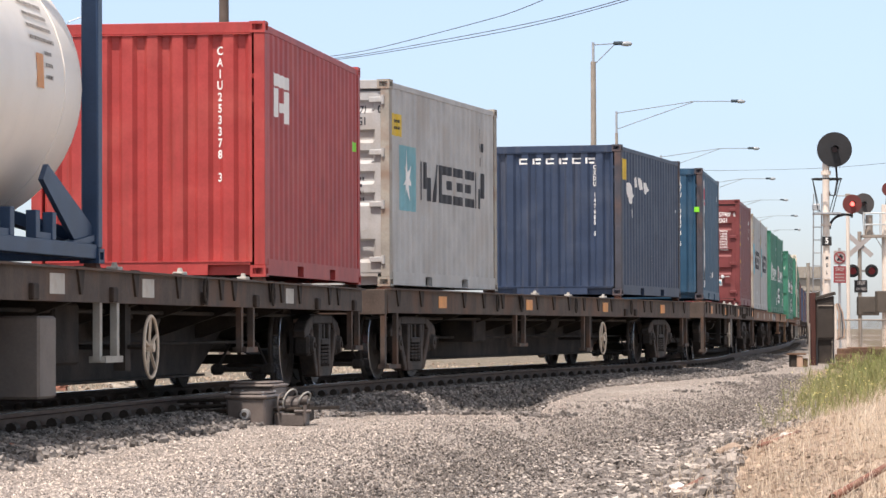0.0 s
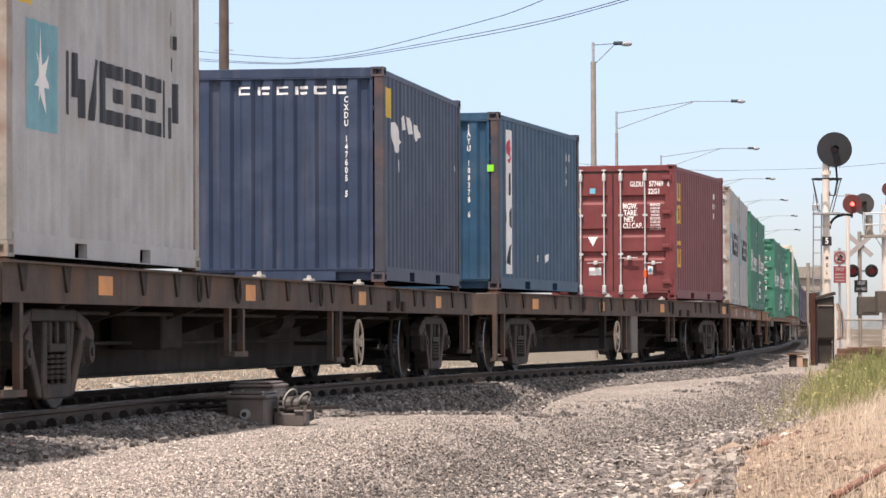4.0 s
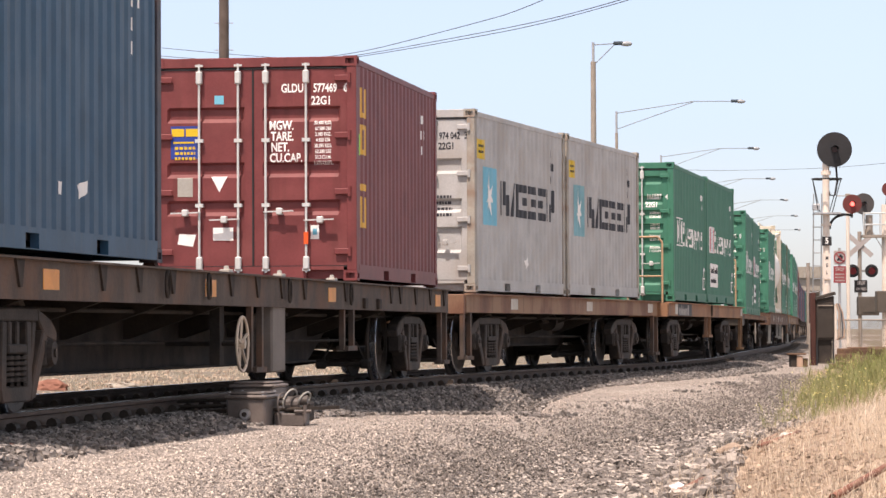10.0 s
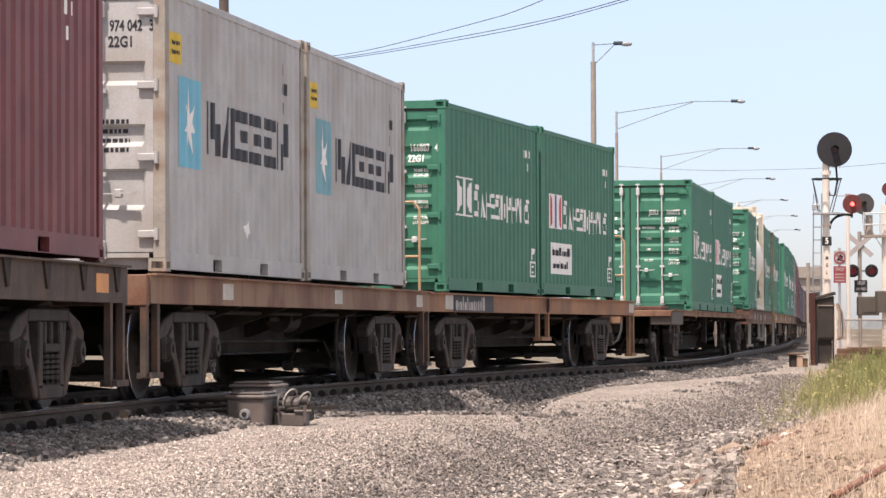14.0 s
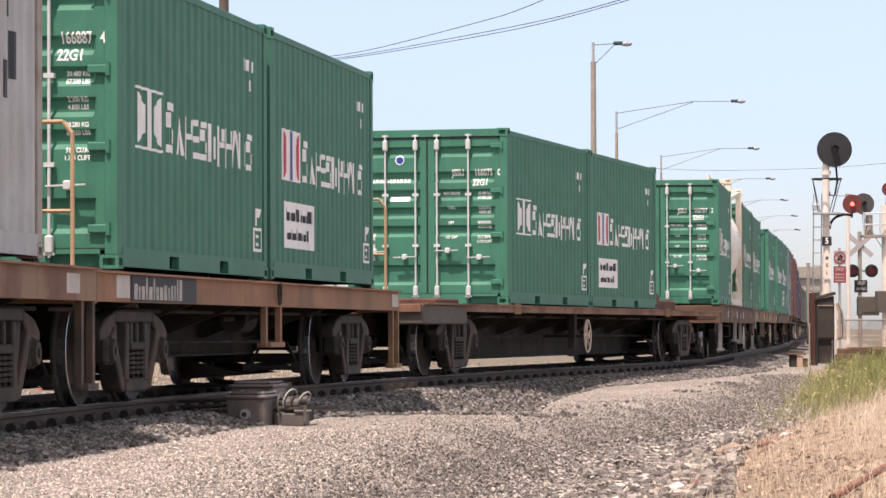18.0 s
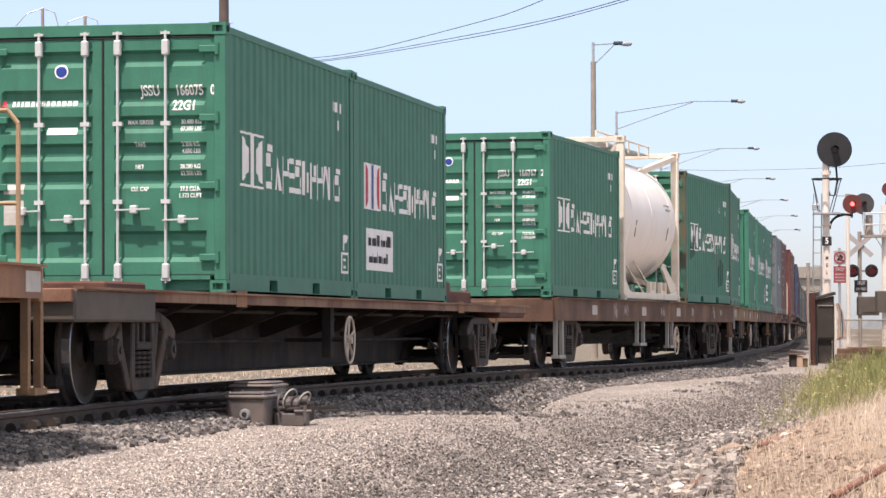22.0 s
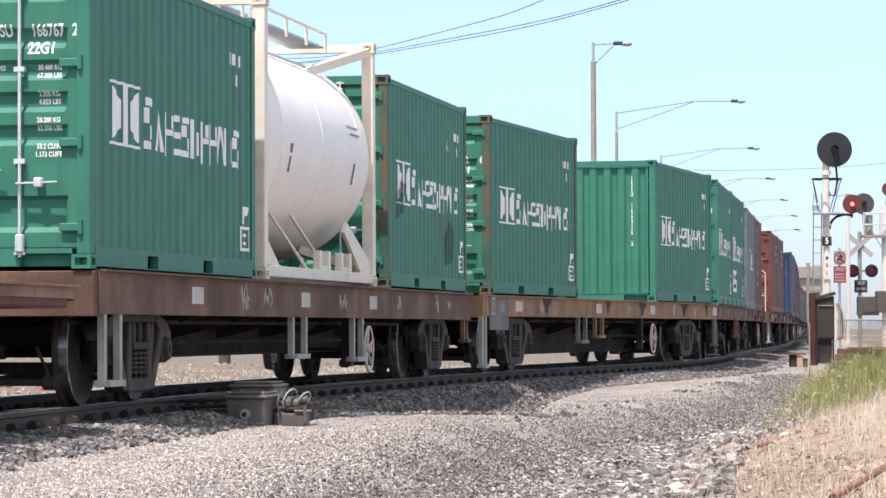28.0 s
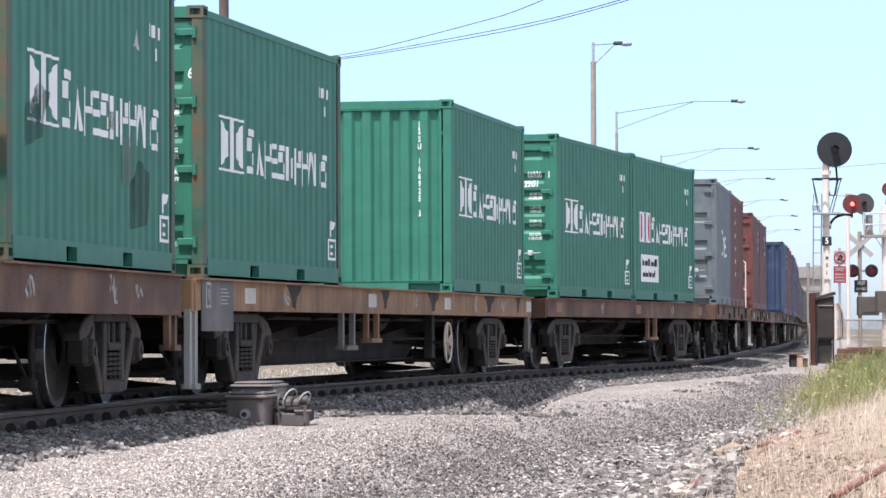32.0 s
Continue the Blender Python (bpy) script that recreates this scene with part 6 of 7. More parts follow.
c = load(tank_container("frame_white", "white tank container in a cream-white steel frame", True, ((4.45, 1.8, "ink", 0.7, 0.1), (4.6, 1.72, "ink", 0.55, 0.1), (4.72, 1.4, "lgrey_dark", 0.09, 0.24), (1.3, 1.45, "lgrey_dark", 0.1, 0.3)), 2.896, 1.2, 1.5), WG, -3.06, 1.14)

# rest of the train
c = load(container("bluegrey", "doors", "slate grey shipping container with white markings", DOORS3, "grey"), WJ, -6.5, 1.135)
blocks_side(c, block_word("mark", 4, 2.0, 0.55, 2), "mark", "lettering_stroke", 2.2, 1.05)
c = load(container("brown", "wall", "rust-brown corrugated shipping container with white dashes"), WJ, -0.3, 1.135)
mark_side(c, small_bars(6, 0.2, 0.1, 0.2, 31), "mark", "small_marking", 2.0, 2.2)
TAIL_LOADS = []
for k, wg in enumerate(TAIL):
    for u in (-9.0, 2.6):
        col, hue = (("brown", "rust-brown"), ("navy", "dark blue"), ("maroon", "dull maroon"), ("green", "green"))[(3 * k + (u > 0)) % 4]
        TAIL_LOADS.append((wg, u, col, "wall", hue + " corrugated steel shipping container"))
for wg, u, col, fr, lab in ((WK, -5.6, "brown", "doors", "rust-brown shipping container with closed doors"), (WK, 0.5, "brown", "wall", "rust-brown corrugated steel shipping container"),
                            (WL, 2.2, "navy", "wall", "dark blue corrugated steel shipping container"), (WM, -9.0, "brown", "wall", "rust-brown corrugated steel shipping container"),
                            (WM, 3.2, "navy", "wall", "dark blue corrugated steel shipping container"), (WN_, -8.8, "maroon", "wall", "dull maroon corrugated steel shipping container"), (WN_, 3.0, "navy", "wall", "dark blue corrugated steel shipping container"), *TAIL_LOADS):
    c = load(container(col, fr, lab, DOORS3), wg, u, 1.158)
    mark_side(c, small_bars(3, 0.5, 0.12, 0.1, 37), "mark", "small_marking", 4.4, 2.1)
wheels()
# ---- beside the track
def blades(name, material, roots, high, bend, wide, label, category, seed, segs=2):
    """Thin curved blades of grass joined into one object; each a folded strip."""
    rng = np.random.default_rng(seed)
    vs, fs = [], []
    for (x, y, z), h in zip(roots, high):
        a, l = rng.uniform(0, 2 * math.pi), rng.uniform(0.2, 1.0) * bend * h
        dx, dy = math.cos(a) * l, math.sin(a) * l
        p, q = rng.uniform(0, 2 * math.pi), wide * rng.uniform(0.6, 1.4)
        ux, uy = math.cos(p) * q, math.sin(p) * q
        k = len(vs)
        for i in range(segs + 1):
            t = i / segs
            w = 1 - 0.8 * t
            cx, cy, cz = x + dx * t * t, y + dy * t * t, z + h * t * (1 - 0.25 * bend * t)
            vs += [(cx - ux * w, cy - uy * w, cz), (cx + ux * w, cy + uy * w, cz)]
        for i in range(segs):
            fs.append((k + 2 * i, k + 2 * i + 1, k + 2 * i + 3, k + 2 * i + 2))
    me = bpy.data.meshes.new(name)
    me.from_pydata(vs, [], fs)
    me.materials.append(M[material])
    return tagged(new(name, me), label, category, kind="stuff")


rg = random.Random(8)
tuft = lambda x, y: noise.noise(Vector((x * 1.7, y * 0.9, 3.0)))
pts = sown(62000, 15.5, 60, lambda y: edge_bank(y) - 0.1, lambda y: lim(y) + 0.5, lambda x, y: rg.random() < 0.05 + 0.95 * smooth((x - edge_bank(y) - 1.0) / 1.5) * smooth((tuft(x, y) + 0.35) / 0.5), 21, 1.6)
blades("dry_grass", "straw", pts, [rg.uniform(0.05, 0.2) * (0.6 + 0.8 * smooth(tuft(x, y) + 0.3)) * (1 + 0.5 * (rg.random() < 0.06)) for x, y, z in pts], 0.55, 0.0019, "bleached dry grass on the bank", "grass", 1)
pts = sown(3500, 15.5, 50, lambda y: edge_bank(y) - 0.2, lambda y: lim(y) + 0.4, lambda x, y: True, 22, 1.6)
blades("fallen_straw", "straw", [(x, y, z + 0.01) for x, y, z in pts], [rg.uniform(0.03, 0.07) for _ in pts], 3.0, 0.0016, "broken straw lying on the bank", "grass", 2)
# weeds: leafy stalks in clumps along the foot of the bank
def weed_points(n, y0, y1, seed):
    r = random.Random(seed)
    out = []
    while len(out) < n:
        y = r.uniform(y0, y1)
        x = edge_bank(y) + r.gauss(0.75, 0.5) + 0.02 * (y - y0)
        if x > edge_bank(y) - 0.1:
            out.append((x, y, ground_z(x, y)))
    return out


stalks = weed_points(230, 35, 60, 31) + [(x, y, ground_z(x, y)) for x, y in ((rg.gauss(6.1, 0.5), rg.uniform(42.5, 49)) for _ in range(330))]
lv, lp, st, fl = [], [], [], []
for x, y, z in stalks:
    big = x > 5.4 and y < 50
    h = rg.uniform(0.2, 0.46) * (1.3 if big else 0.95)
    tx, ty = x + rg.gauss(0, 0.07), y + rg.gauss(0, 0.07)
    for k in range(14):
        t = rg.uniform(0.1, 1.0)
        (lv if rg.random() < (0.85 if big else 0.3) else lp).append((x + (tx - x) * t + rg.gauss(0, 0.03), y + (ty - y) * t + rg.gauss(0, 0.03), z + h * t))
    st += [(x + rg.gauss(0, 0.06), y + rg.gauss(0, 0.06), z) for k in range(6)]
    if not big and rg.random() < 0.8:
        for k in range(3):
            fl.append((tx + rg.gauss(0, 0.04), ty + rg.gauss(0, 0.04), z + h + rg.uniform(-0.08, 0.03)))
blades("weed_stems", "weed_pale", st, [rg.uniform(0.15, 0.5) for _ in st], 0.35, 0.0032, "thin yellow-green weed stems", "weeds", 5)
blades("weed_leaves", "weed", lv, [rg.uniform(0.05, 0.13) for _ in lv], 0.7, 0.0048, "feathery green weeds along the bank", "weeds", 6)
blades("pale_weed_leaves", "weed_pale", lp, [rg.uniform(0.05, 0.13) for _ in lp], 0.7, 0.0048, "yellowing weeds along the bank", "weeds", 8)
scatter("weed_flowers", "flower", fl, [rg.uniform(0.006, 0.012) for _ in fl], 0.6, "small pale yellow weed flowers", "flowers", 7, True)
pts = [(x, y, ground_z(x, y)) for x, y in ((rg.gauss(1.3, 0.08), rg.gauss(24.6, 0.25)) for _ in range(60))]
blades("gravel_weed", "weed", pts, [rg.uniform(0.03, 0.07) for _ in pts], 0.8, 0.006, "small green weed in the gravel", "weeds", 9)
pts = sown(7000, 30, 80, lambda y: np.interp(y, LINE_Y, LINE_X) - 14, lambda y: np.interp(y, LINE_Y, LINE_X) - 2.6, lambda x, y: tuft(x * 0.4, y * 0.4) > 0.0, 24, 1.2)
blades("far_verge_grass", "straw", pts, [rg.uniform(0.04, 0.12) for _ in pts], 0.9, 0.006, "sparse dry grass beyond the track", "grass", 10)


def pipe(p, q, r, label, sag=0.0):
    """A hollow pipe lying on the ground."""
    p, q = Vector(p), Vector(q)
    d = (q - p).normalized()
    m = d.to_track_quat("Z", "Y").to_matrix()
    bm = B()
    n, k = 14, 6
    rings = []
    for rr, order in ((r, range(k + 1)), (r * 0.8, range(k, -1, -1))):
        for i in order:
            c = p + (q - p) * (i / k) + Vector((0, 0, -sag * math.sin(math.pi * i / k)))
            rings.append([bm.verts.new(c + m @ Vector((rr * math.cos(2 * math.pi * j / n), rr * math.sin(2 * math.pi * j / n), 0))) for j in range(n)])
    rings.append(rings[0])
    for a, b in zip(rings, rings[1:]):
        for j in range(n):
            bm.faces.new((a[j], a[(j + 1) % n], b[(j + 1) % n], b[j]))
    bmesh.ops.recalc_face_normals(bm, faces=bm.faces[:])
    return tagged(part("pipe", bm, "terracotta", smooth=True), label, "pipe")


gz = ground_z
pipe((1.98, 16.6, gz(1.98, 16.6) + 0.05), (2.95, 20.2, gz(2.95, 20.2) + 0.06), 0.02, "rusty red pipe lying in dry grass")
pipe((2.62, 27.1, gz(2.62, 27.1) + 0.03), (3.15, 28.9, gz(3.15, 28.9) + 0.025), 0.019, "short broken rusty pipe on the bank")
pipe((2.86, 29.4, gz(2.86, 29.4) + 0.03), (3.72, 34.7, gz(3.72, 34.7) + 0.025), 0.016, "long rusty pipe half buried in soil")
pipe((1.62, 22.6, gz(1.62, 22.6) + 0.03), (1.9, 23.9, gz(1.9, 23.9) + 0.025), 0.026, "short clay pipe among the stones")


def lump(name, at, size, material, label, category, seed, crumple=0.35):
    bm = B()
    bmesh.ops.create_icosphere(bm, subdivisions=3, radius=1.0)
    for v in bm.verts:
        k = 1 + crumple * noise.noise(v.co * 1.6 + Vector((seed, 0, 0))) + crumple * 0.5 * noise.noise(v.co * 4 + Vector((0, seed, 0)))
        v.co = Vector((v.co.x * size[0] * k, v.co.y * size[1] * k, max(-0.4, v.co.z) * size[2] * k))
    ob = tagged(part(name, bm, material), label, category)
    ob.matrix_basis = pose(at[0], at[1], gz(at[0], at[1]) + size[2] * 0.3, 0, 0, seed * 40)
    return ob


lump("boulder", (2.58, 29.0), (0.13, 0.16, 0.085), "clod", "brown lump of earth and rock", "rock", 1)
lump("boulder", (2.72, 29.9), (0.08, 0.1, 0.04), "clod", "small brown lump of earth", "rock", 2)
lump("earth_mound", (9.05, 71.0), (0.42, 0.5, 0.2), "oldtimber", "brown mound of earth and bark beside the timbers", "earth mound", 11, 0.5)
lump("litter", (1.7, 23.2), (0.1, 0.09, 0.055), "mark", "crumpled white paper litter", "litter", 3, 0.9)
lump("litter", (1.6, 22.7), (0.07, 0.08, 0.03), "mark", "crumpled white plastic litter", "litter", 4, 0.9)
lump("litter", (3.13, 29.6), (0.06, 0.08, 0.025), "mark", "torn white litter scrap", "litter", 5, 0.9)
lump("rubble", (-6.1, 50.6), (0.22, 0.3, 0.13), "terracotta", "broken red brick rubble", "rubble", 6, 0.3)
lump("rubble", (-5.3, 54.0), (0.24, 0.26, 0.05), "concrete", "pale scrap beyond the track", "rubble", 7, 0.8)
lump("rubble", (-2.4, 55.5), (0.2, 0.3, 0.06), "concrete", "pale broken concrete scrap", "rubble", 8, 0.6)
lump("stone", (-3.0, 22.6), (0.04, 0.05, 0.03), "terracotta", "small orange stone on the path", "stone", 9, 0.3)


def points_machine(x, y):
    """Electric points machine: two ribbed lids on a cast body, with rods and a crank."""
    h = float(np.interp(np.interp(y, LINE_Y, S_AX), S_AX, HEAD))
    t = tagged(empty("points_machine", Matrix.Translation((x, y, gz(x, y) - 0.04)) @ Matrix.Rotation(-h, 4, "Z")), "grey cast-iron points machine beside the rail", "points machine")
    part("body", box(B(), -0.18, 0.19, -0.3, 0.35, 0.0, 0.27, 0.02), "machine", t)
    part("lid", box(box(B(), -0.2, 0.21, -0.32, 0.37, 0.26, 0.3, 0.015), -0.17, 0.18, -0.29, 0.34, 0.3, 0.325, 0.015), "machine", t)
    part("rear_body", box(B(), -0.3, 0.1, 0.5, 1.25, 0.05, 0.36, 0.02), "machine", t)
    part("rear_lid", box(box(B(), -0.32, 0.12, 0.48, 1.27, 0.35, 0.385, 0.015), -0.28, 0.08, 0.52, 1.23, 0.385, 0.41, 0.015), "machine", t)
    socket = part("socket", cyl(B(), (0.0, -0.3, 0.12), (0.0, -0.345, 0.12), 0.055, 0.042, n=16), "steel", t)
    part("plug", cyl(cyl(B(), (0.0, -0.345, 0.12), (0.0, -0.352, 0.12), 0.024, n=12), (0.0, -0.352, 0.12), (0.0, -0.364, 0.12), 0.011, n=6), "dirty", socket)
    for bx in (-0.15, 0.16):
        for by in (-0.27, 0.32):
            part("lid_bolt", cyl(B(), (bx, by, 0.3), (bx, by, 0.333), 0.012, n=6), "steel", t)
    for k in range(3):
        part("detector_rod", cyl(B(), (0.46, 0.1 + 0.2 * k, 0.16 + 0.05 * k), (-0.95, 0.1 + 0.2 * k, 0.12 + 0.05 * k), 0.018, n=8), "clip", t)
    part("gear_case", box(cyl(cyl(B(), (0.28, 0.2, 0.2), (0.42, 0.2, 0.2), 0.075, n=16), (0.42, 0.2, 0.24), (0.5, 0.2, 0.24), 0.045, n=14), 0.2, 0.5, 0.05, 0.3, 0.0, 0.12, 0.01), "machine", t)
    for k in range(4):
        bm = tube([(0.28 + 0.06 * k + (0.03 + 0.012 * (k % 3)) * math.cos(math.pi * i / 8) + 0.03 * math.sin(math.pi * i / 8) * (k % 2), 0.1 * math.cos(math.pi * i / 8) + 0.1 + 0.05 * k, 0.2 + 0.05 * (k % 2) + (0.11 - 0.015 * k) * math.sin(math.pi * i / 8)) for i in range(16)], 0.009, 6, True)
        part("cable_loop", bm, "lgrey" if k % 2 else "machine", t)
    part("terminal_post", cyl(cyl(B(), (0.5, 0.05, 0.03), (0.5, 0.05, 0.2), 0.018, n=10), (0.4, 0.05, 0.14), (0.56, 0.05, 0.14), 0.016, n=10), "machine", t)
    part("foot_rod", bar(B(), (0.3, 0.1, 0.16), (0.78, 0.3, 0.17), 0.04, 0.03), "dirty", t)
    part("terminal_box", box(B(), 0.3, 0.5, 0.3, 0.55, 0.04, 0.22, 0.015), "clip", t)
    return t


points_machine(-1.8, 30.5)
pm = tagged(empty("track_plate", Matrix.Translation((-0.12, 46.6, -0.16))), "small pale bonding plate beside the rail", "plate")
part("plate", box(B(), -0.13, 0.13, -0.12, 0.12, 0, 0.05, 0.01), "concrete", pm)
part("bolt", cyl(B(), (0.05, 0, 0.05), (0.05, 0, 0.08), 0.02, n=8), "steel", pm)


# ---- signals and level crossing
def disc_head(parent, c, r, name="backing_disc", lit=False, depth=0.04, paint="black", glass=0.16, tint="lens_brown"):
    """Round black target with hooded lens, facing the camera."""
    x, y, z = c
    d = part(name, cyl(B(), (x, y, z), (x, y + depth, z), r, n=40), paint, parent)
    hood = B()
    n = 16
    for i in range(n // 2 + 1):
        a = math.pi * i / (n // 2)
        hood.verts.new((x + (glass + 0.05) * r * math.cos(a), y - 0.2, z + (glass + 0.05) * r * math.sin(a)))
        hood.verts.new((x + (glass + 0.05) * r * math.cos(a), y, z + (glass + 0.05) * r * math.sin(a)))
    hood.verts.ensure_lookup_table()
    for i in range(n // 2):
        hood.faces.new((hood.verts[2 * i], hood.verts[2 * i + 1], hood.verts[2 * i + 3], hood.verts[2 * i + 2]))
    e = bmesh.ops.solidify(hood, geom=hood.faces[:], thickness=0.012)
    part("hood", hood, "black", d)
    part("lens", cyl(B(), (x, y - 0.03, z), (x, y + 0.005, z), glass * r, n=20), "aspect_red" if lit else tint, d)
    part("lamp_case", cyl(B(), (x, y + depth, z), (x, y + 0.35, z), 0.45 * r, n=16), "black", d)
    return d


def signal_mast():
    t = tagged(empty("railway_signal", Matrix.Translation((9.43, 80.0, -0.15))), "tall white railway signal mast with round black target", "signal")
    part("mast", cyl(cyl(B(), (0, 0, 0), (0, 0, 2.6), 0.1, n=16), (0, 0, 2.6), (0, 0, 4.85), 0.085, n=16), "mastwhite", t)
    part("cap_joint", cyl(cyl(B(), (0, 0, 4.55), (0, 0, 4.65), 0.12, n=16), (0, 0, 3.3), (0, 0, 3.36), 0.125, n=16), "mastwhite", t)
    disc_head(t, (0.2, -0.15, 5.17), 0.43)
    part("head_bracket", bar(B(), (0.02, 0, 4.7), (0.2, -0.05, 5.0), 0.07, 0.07), "black", t)
    part("cable", hose([(0.25, 0, 4.8), (0.28, 0, 4.4), (0.22, 0, 4.05), (0.1, 0, 4.05), (0.02, 0, 4.3)], 0.025), "black", t)
    bm = tube([(0.02 + 0.36 * math.cos(math.pi * i / 10), 0.36 * math.sin(math.pi * i / 10), 4.45) for i in range(20)], 0.022, 6, True)
    part("cage_hoop", bm, "black", t)
    bm = box(B(), -0.3, 0.34, -0.3, 0.3, 3.58, 3.62)
    part("platform", bm, "steel", t)
    for x, y, x2 in ((-0.34, -0.1, -0.2), (-0.3, 0.2, -0.12), (0.36, -0.1, 0.14), (0.34, 0.2, 0.1)):
        part("cage_stay", cyl(B(), (x, y, 4.45), (x2, y, 3.62), 0.011, n=6), "black", t)
    for x in (-0.22, -0.02):
        part("ladder_rail", cyl(B(), (x - 0.1, 0.35, 0.1), (x - 0.06, 0.2, 4.1), 0.016, n=6), "steel", t)
    for k in range(11):
        part("rung", cyl(B(), (-0.3, 0.32, 0.4 + 0.32 * k), (-0.1, 0.32, 0.4 + 0.32 * k), 0.012, n=6), "steel", t)
    bm = bar(B(), (0.05, 0, 3.6), (0.66, 0, 3.56), 0.07, 0.06)
    for i in range(6):
        a, b = math.pi / 2 * i / 6, math.pi / 2 * (i + 1) / 6
        bar(bm, (0.42 - 0.34 * math.cos(a), 0, 3.22 + 0.34 * math.sin(a)), (0.42 - 0.34 * math.cos(b), 0, 3.22 + 0.34 * math.sin(b)), 0.06, 0.06)
    part("bracket_arm", bm, "black", t)
    part("arm_post", cyl(B(), (0.63, 0, 3.5), (0.63, 0, 3.8), 0.03, n=8), "black", t)
    disc_head(t, (0.63, -0.12, 3.83), 0.235, lit=True, paint="red_enamel_glow", glass=0.22)
    part("number_plate", box(B(), -0.115, 0.115, -0.13, -0.11, 2.81, 3.03), "black", t)
    bm = letters("5", 0.15, 0.9)
    bmesh.ops.transform(bm, matrix=Matrix.Translation((0.0, -0.134, 2.92)) @ ON_END, verts=bm.verts[:])
    part("numeral", bm, "mark", t)
    part("name_plate", box(B(), -0.085, 0.085, -0.13, -0.11, 1.98, 2.62), "mastwhite", t)
    for k, ch in enumerate("MEL"):
        bm = letters(ch, 0.085, 0.8)
        bmesh.ops.transform(bm, matrix=Matrix.Translation((0.0, -0.134, 2.5 - 0.18 * k)) @ ON_END, verts=bm.verts[:])
        part("letter", bm, "ink", t)
    part("junction_box", box(B(), -0.34, -0.16, -0.1, 0.08, 3.68, 3.84, 0.02), "steel", t)
    part("base", box(B(), -0.25, 0.25, -0.25, 0.25, -0.1, 0.12, 0.02), "concrete", t)
    return t


def cross_board(s):
    """One white board of the crossbuck."""
    bm = box(B(), -0.47, 0.47, -0.01, 0.01, -0.07, 0.07)
    bmesh.ops.transform(bm, matrix=Matrix.Translation((-0.03, -0.1 - 0.014 * s, 3.2)) @ Matrix.Rotation(-s * 0.72, 4, "Y"), verts=bm.verts[:])
    return bm


def hose(pts, r):
    return tube(pts, r, 8)


signal_mast()
t = tagged(empty("signal_pole", Matrix.Translation((10.96, 88.0, -0.15))), "slim white pole with a small top fitting", "pole")
part("pole", cyl(B(), (0, 0, 0), (0, 0, 4.35), 0.05, n=12), "mastwhite", t)
part("top_fitting", box(cyl(B(), (-0.3, 0, 4.36), (0, 0, 4.36), 0.012, n=6), -0.06, 0.06, -0.06, 0.06, 4.3, 4.42, 0.01), "lamppost", t)
t = tagged(empty("railway_signal", Matrix.Translation((12.51, 92.0, -0.15))), "white signal mast with railed gantry and round targets", "signal")
part("mast", cyl(B(), (0, 0, 0), (0, 0, 4.27), 0.1, n=14), "mastwhite", t)
disc_head(t, (0.1, -0.15, 4.7), 0.2, paint="red_enamel_glow")
part("mast_neck", cyl(B(), (0.05, 0, 4.2), (0.1, 0, 4.7), 0.04, n=8), "black", t)
disc_head(t, (-0.62, -0.15, 4.29), 0.3, paint="grey_enamel")
part("target_stem", cyl(B(), (-0.58, 0, 3.4), (-0.62, 0, 4.2), 0.035, n=8), "lamppost", t)
part("gantry_platform", box(B(), -0.66, 0.12, -0.3, 0.3, 3.34, 3.41), "lamppost", t)
for x in (-0.64, -0.18, 0.08):
    part("gantry_post", cyl(B(), (x, -0.3, 3.4), (x, -0.3, 4.02), 0.022, n=6), "barpaint", t)
for z in (3.7, 4.02):
    part("gantry_rail", cyl(B(), (-0.66, -0.3, z), (0.12, -0.3, z), 0.02, n=6), "barpaint", t)
part("loud_bell", cyl(B(), (-0.45, 0, 3.42), (-0.45, 0, 3.98), 0.1, n=12), "lamppost", t)
part("stay_wire", cyl(B(), (-0.6, 0, 3.9), (0.3, 0, 2.4), 0.012, n=5), "lamppost", t)
part("control_box", box(B(), -0.27, 0.35, -0.25, 0.25, 1.22, 1.83, 0.02), "boxbrown", t)

t = tagged(empty("warning_sign", Matrix.Translation((10.24, 84.0, -0.15))), "post with prohibition sign above red stop board", "sign")
part("post", cyl(B(), (0, 0, 0), (0, 0, 2.85), 0.035, n=8), "steel", t)
part("board", box(B(), -0.155, 0.155, -0.05, -0.035, 2.42, 2.78), "boardgrey", t)
bm = B()
for i in range(32):
    a, b = 2 * math.pi * i / 32, 2 * math.pi * (i + 1) / 32
    bar(bm, (0.14 * math.cos(a), -0.055, 2.6 + 0.14 * math.sin(a)), (0.14 * math.cos(b), -0.055, 2.6 + 0.14 * math.sin(b)), 0.012, 0.03)
bar(bm, (-0.1, -0.055, 2.7), (0.1, -0.055, 2.5), 0.012, 0.03)
part("ring_and_bar", bm, "signred", t)
part("symbol", bar(bar(B(), (-0.05, -0.052, 2.52), (0.03, -0.052, 2.68), 0.01, 0.06), (0.02, -0.052, 2.52), (0.07, -0.052, 2.64), 0.01, 0.05), "ink", t)
part("stop_board", box(B(), -0.16, 0.16, -0.05, -0.035, 1.95, 2.38), "signred", t)
bm = letters("STOP", 0.1, 0.7)
bmesh.ops.transform(bm, matrix=Matrix.Translation((0.0, -0.055, 2.29)) @ ON_END, verts=bm.verts[:])
part("stop_word", bm, "boardgrey", t)
bm = small_bars(3, 0.24, 0.04, 0.04, 61)
bmesh.ops.transform(bm, matrix=Matrix.Translation((-0.12, -0.055, 2.15)) @ ON_END, verts=bm.verts[:])
tagged(part("small_print", bm, "boardgrey", t), kind="stuff")

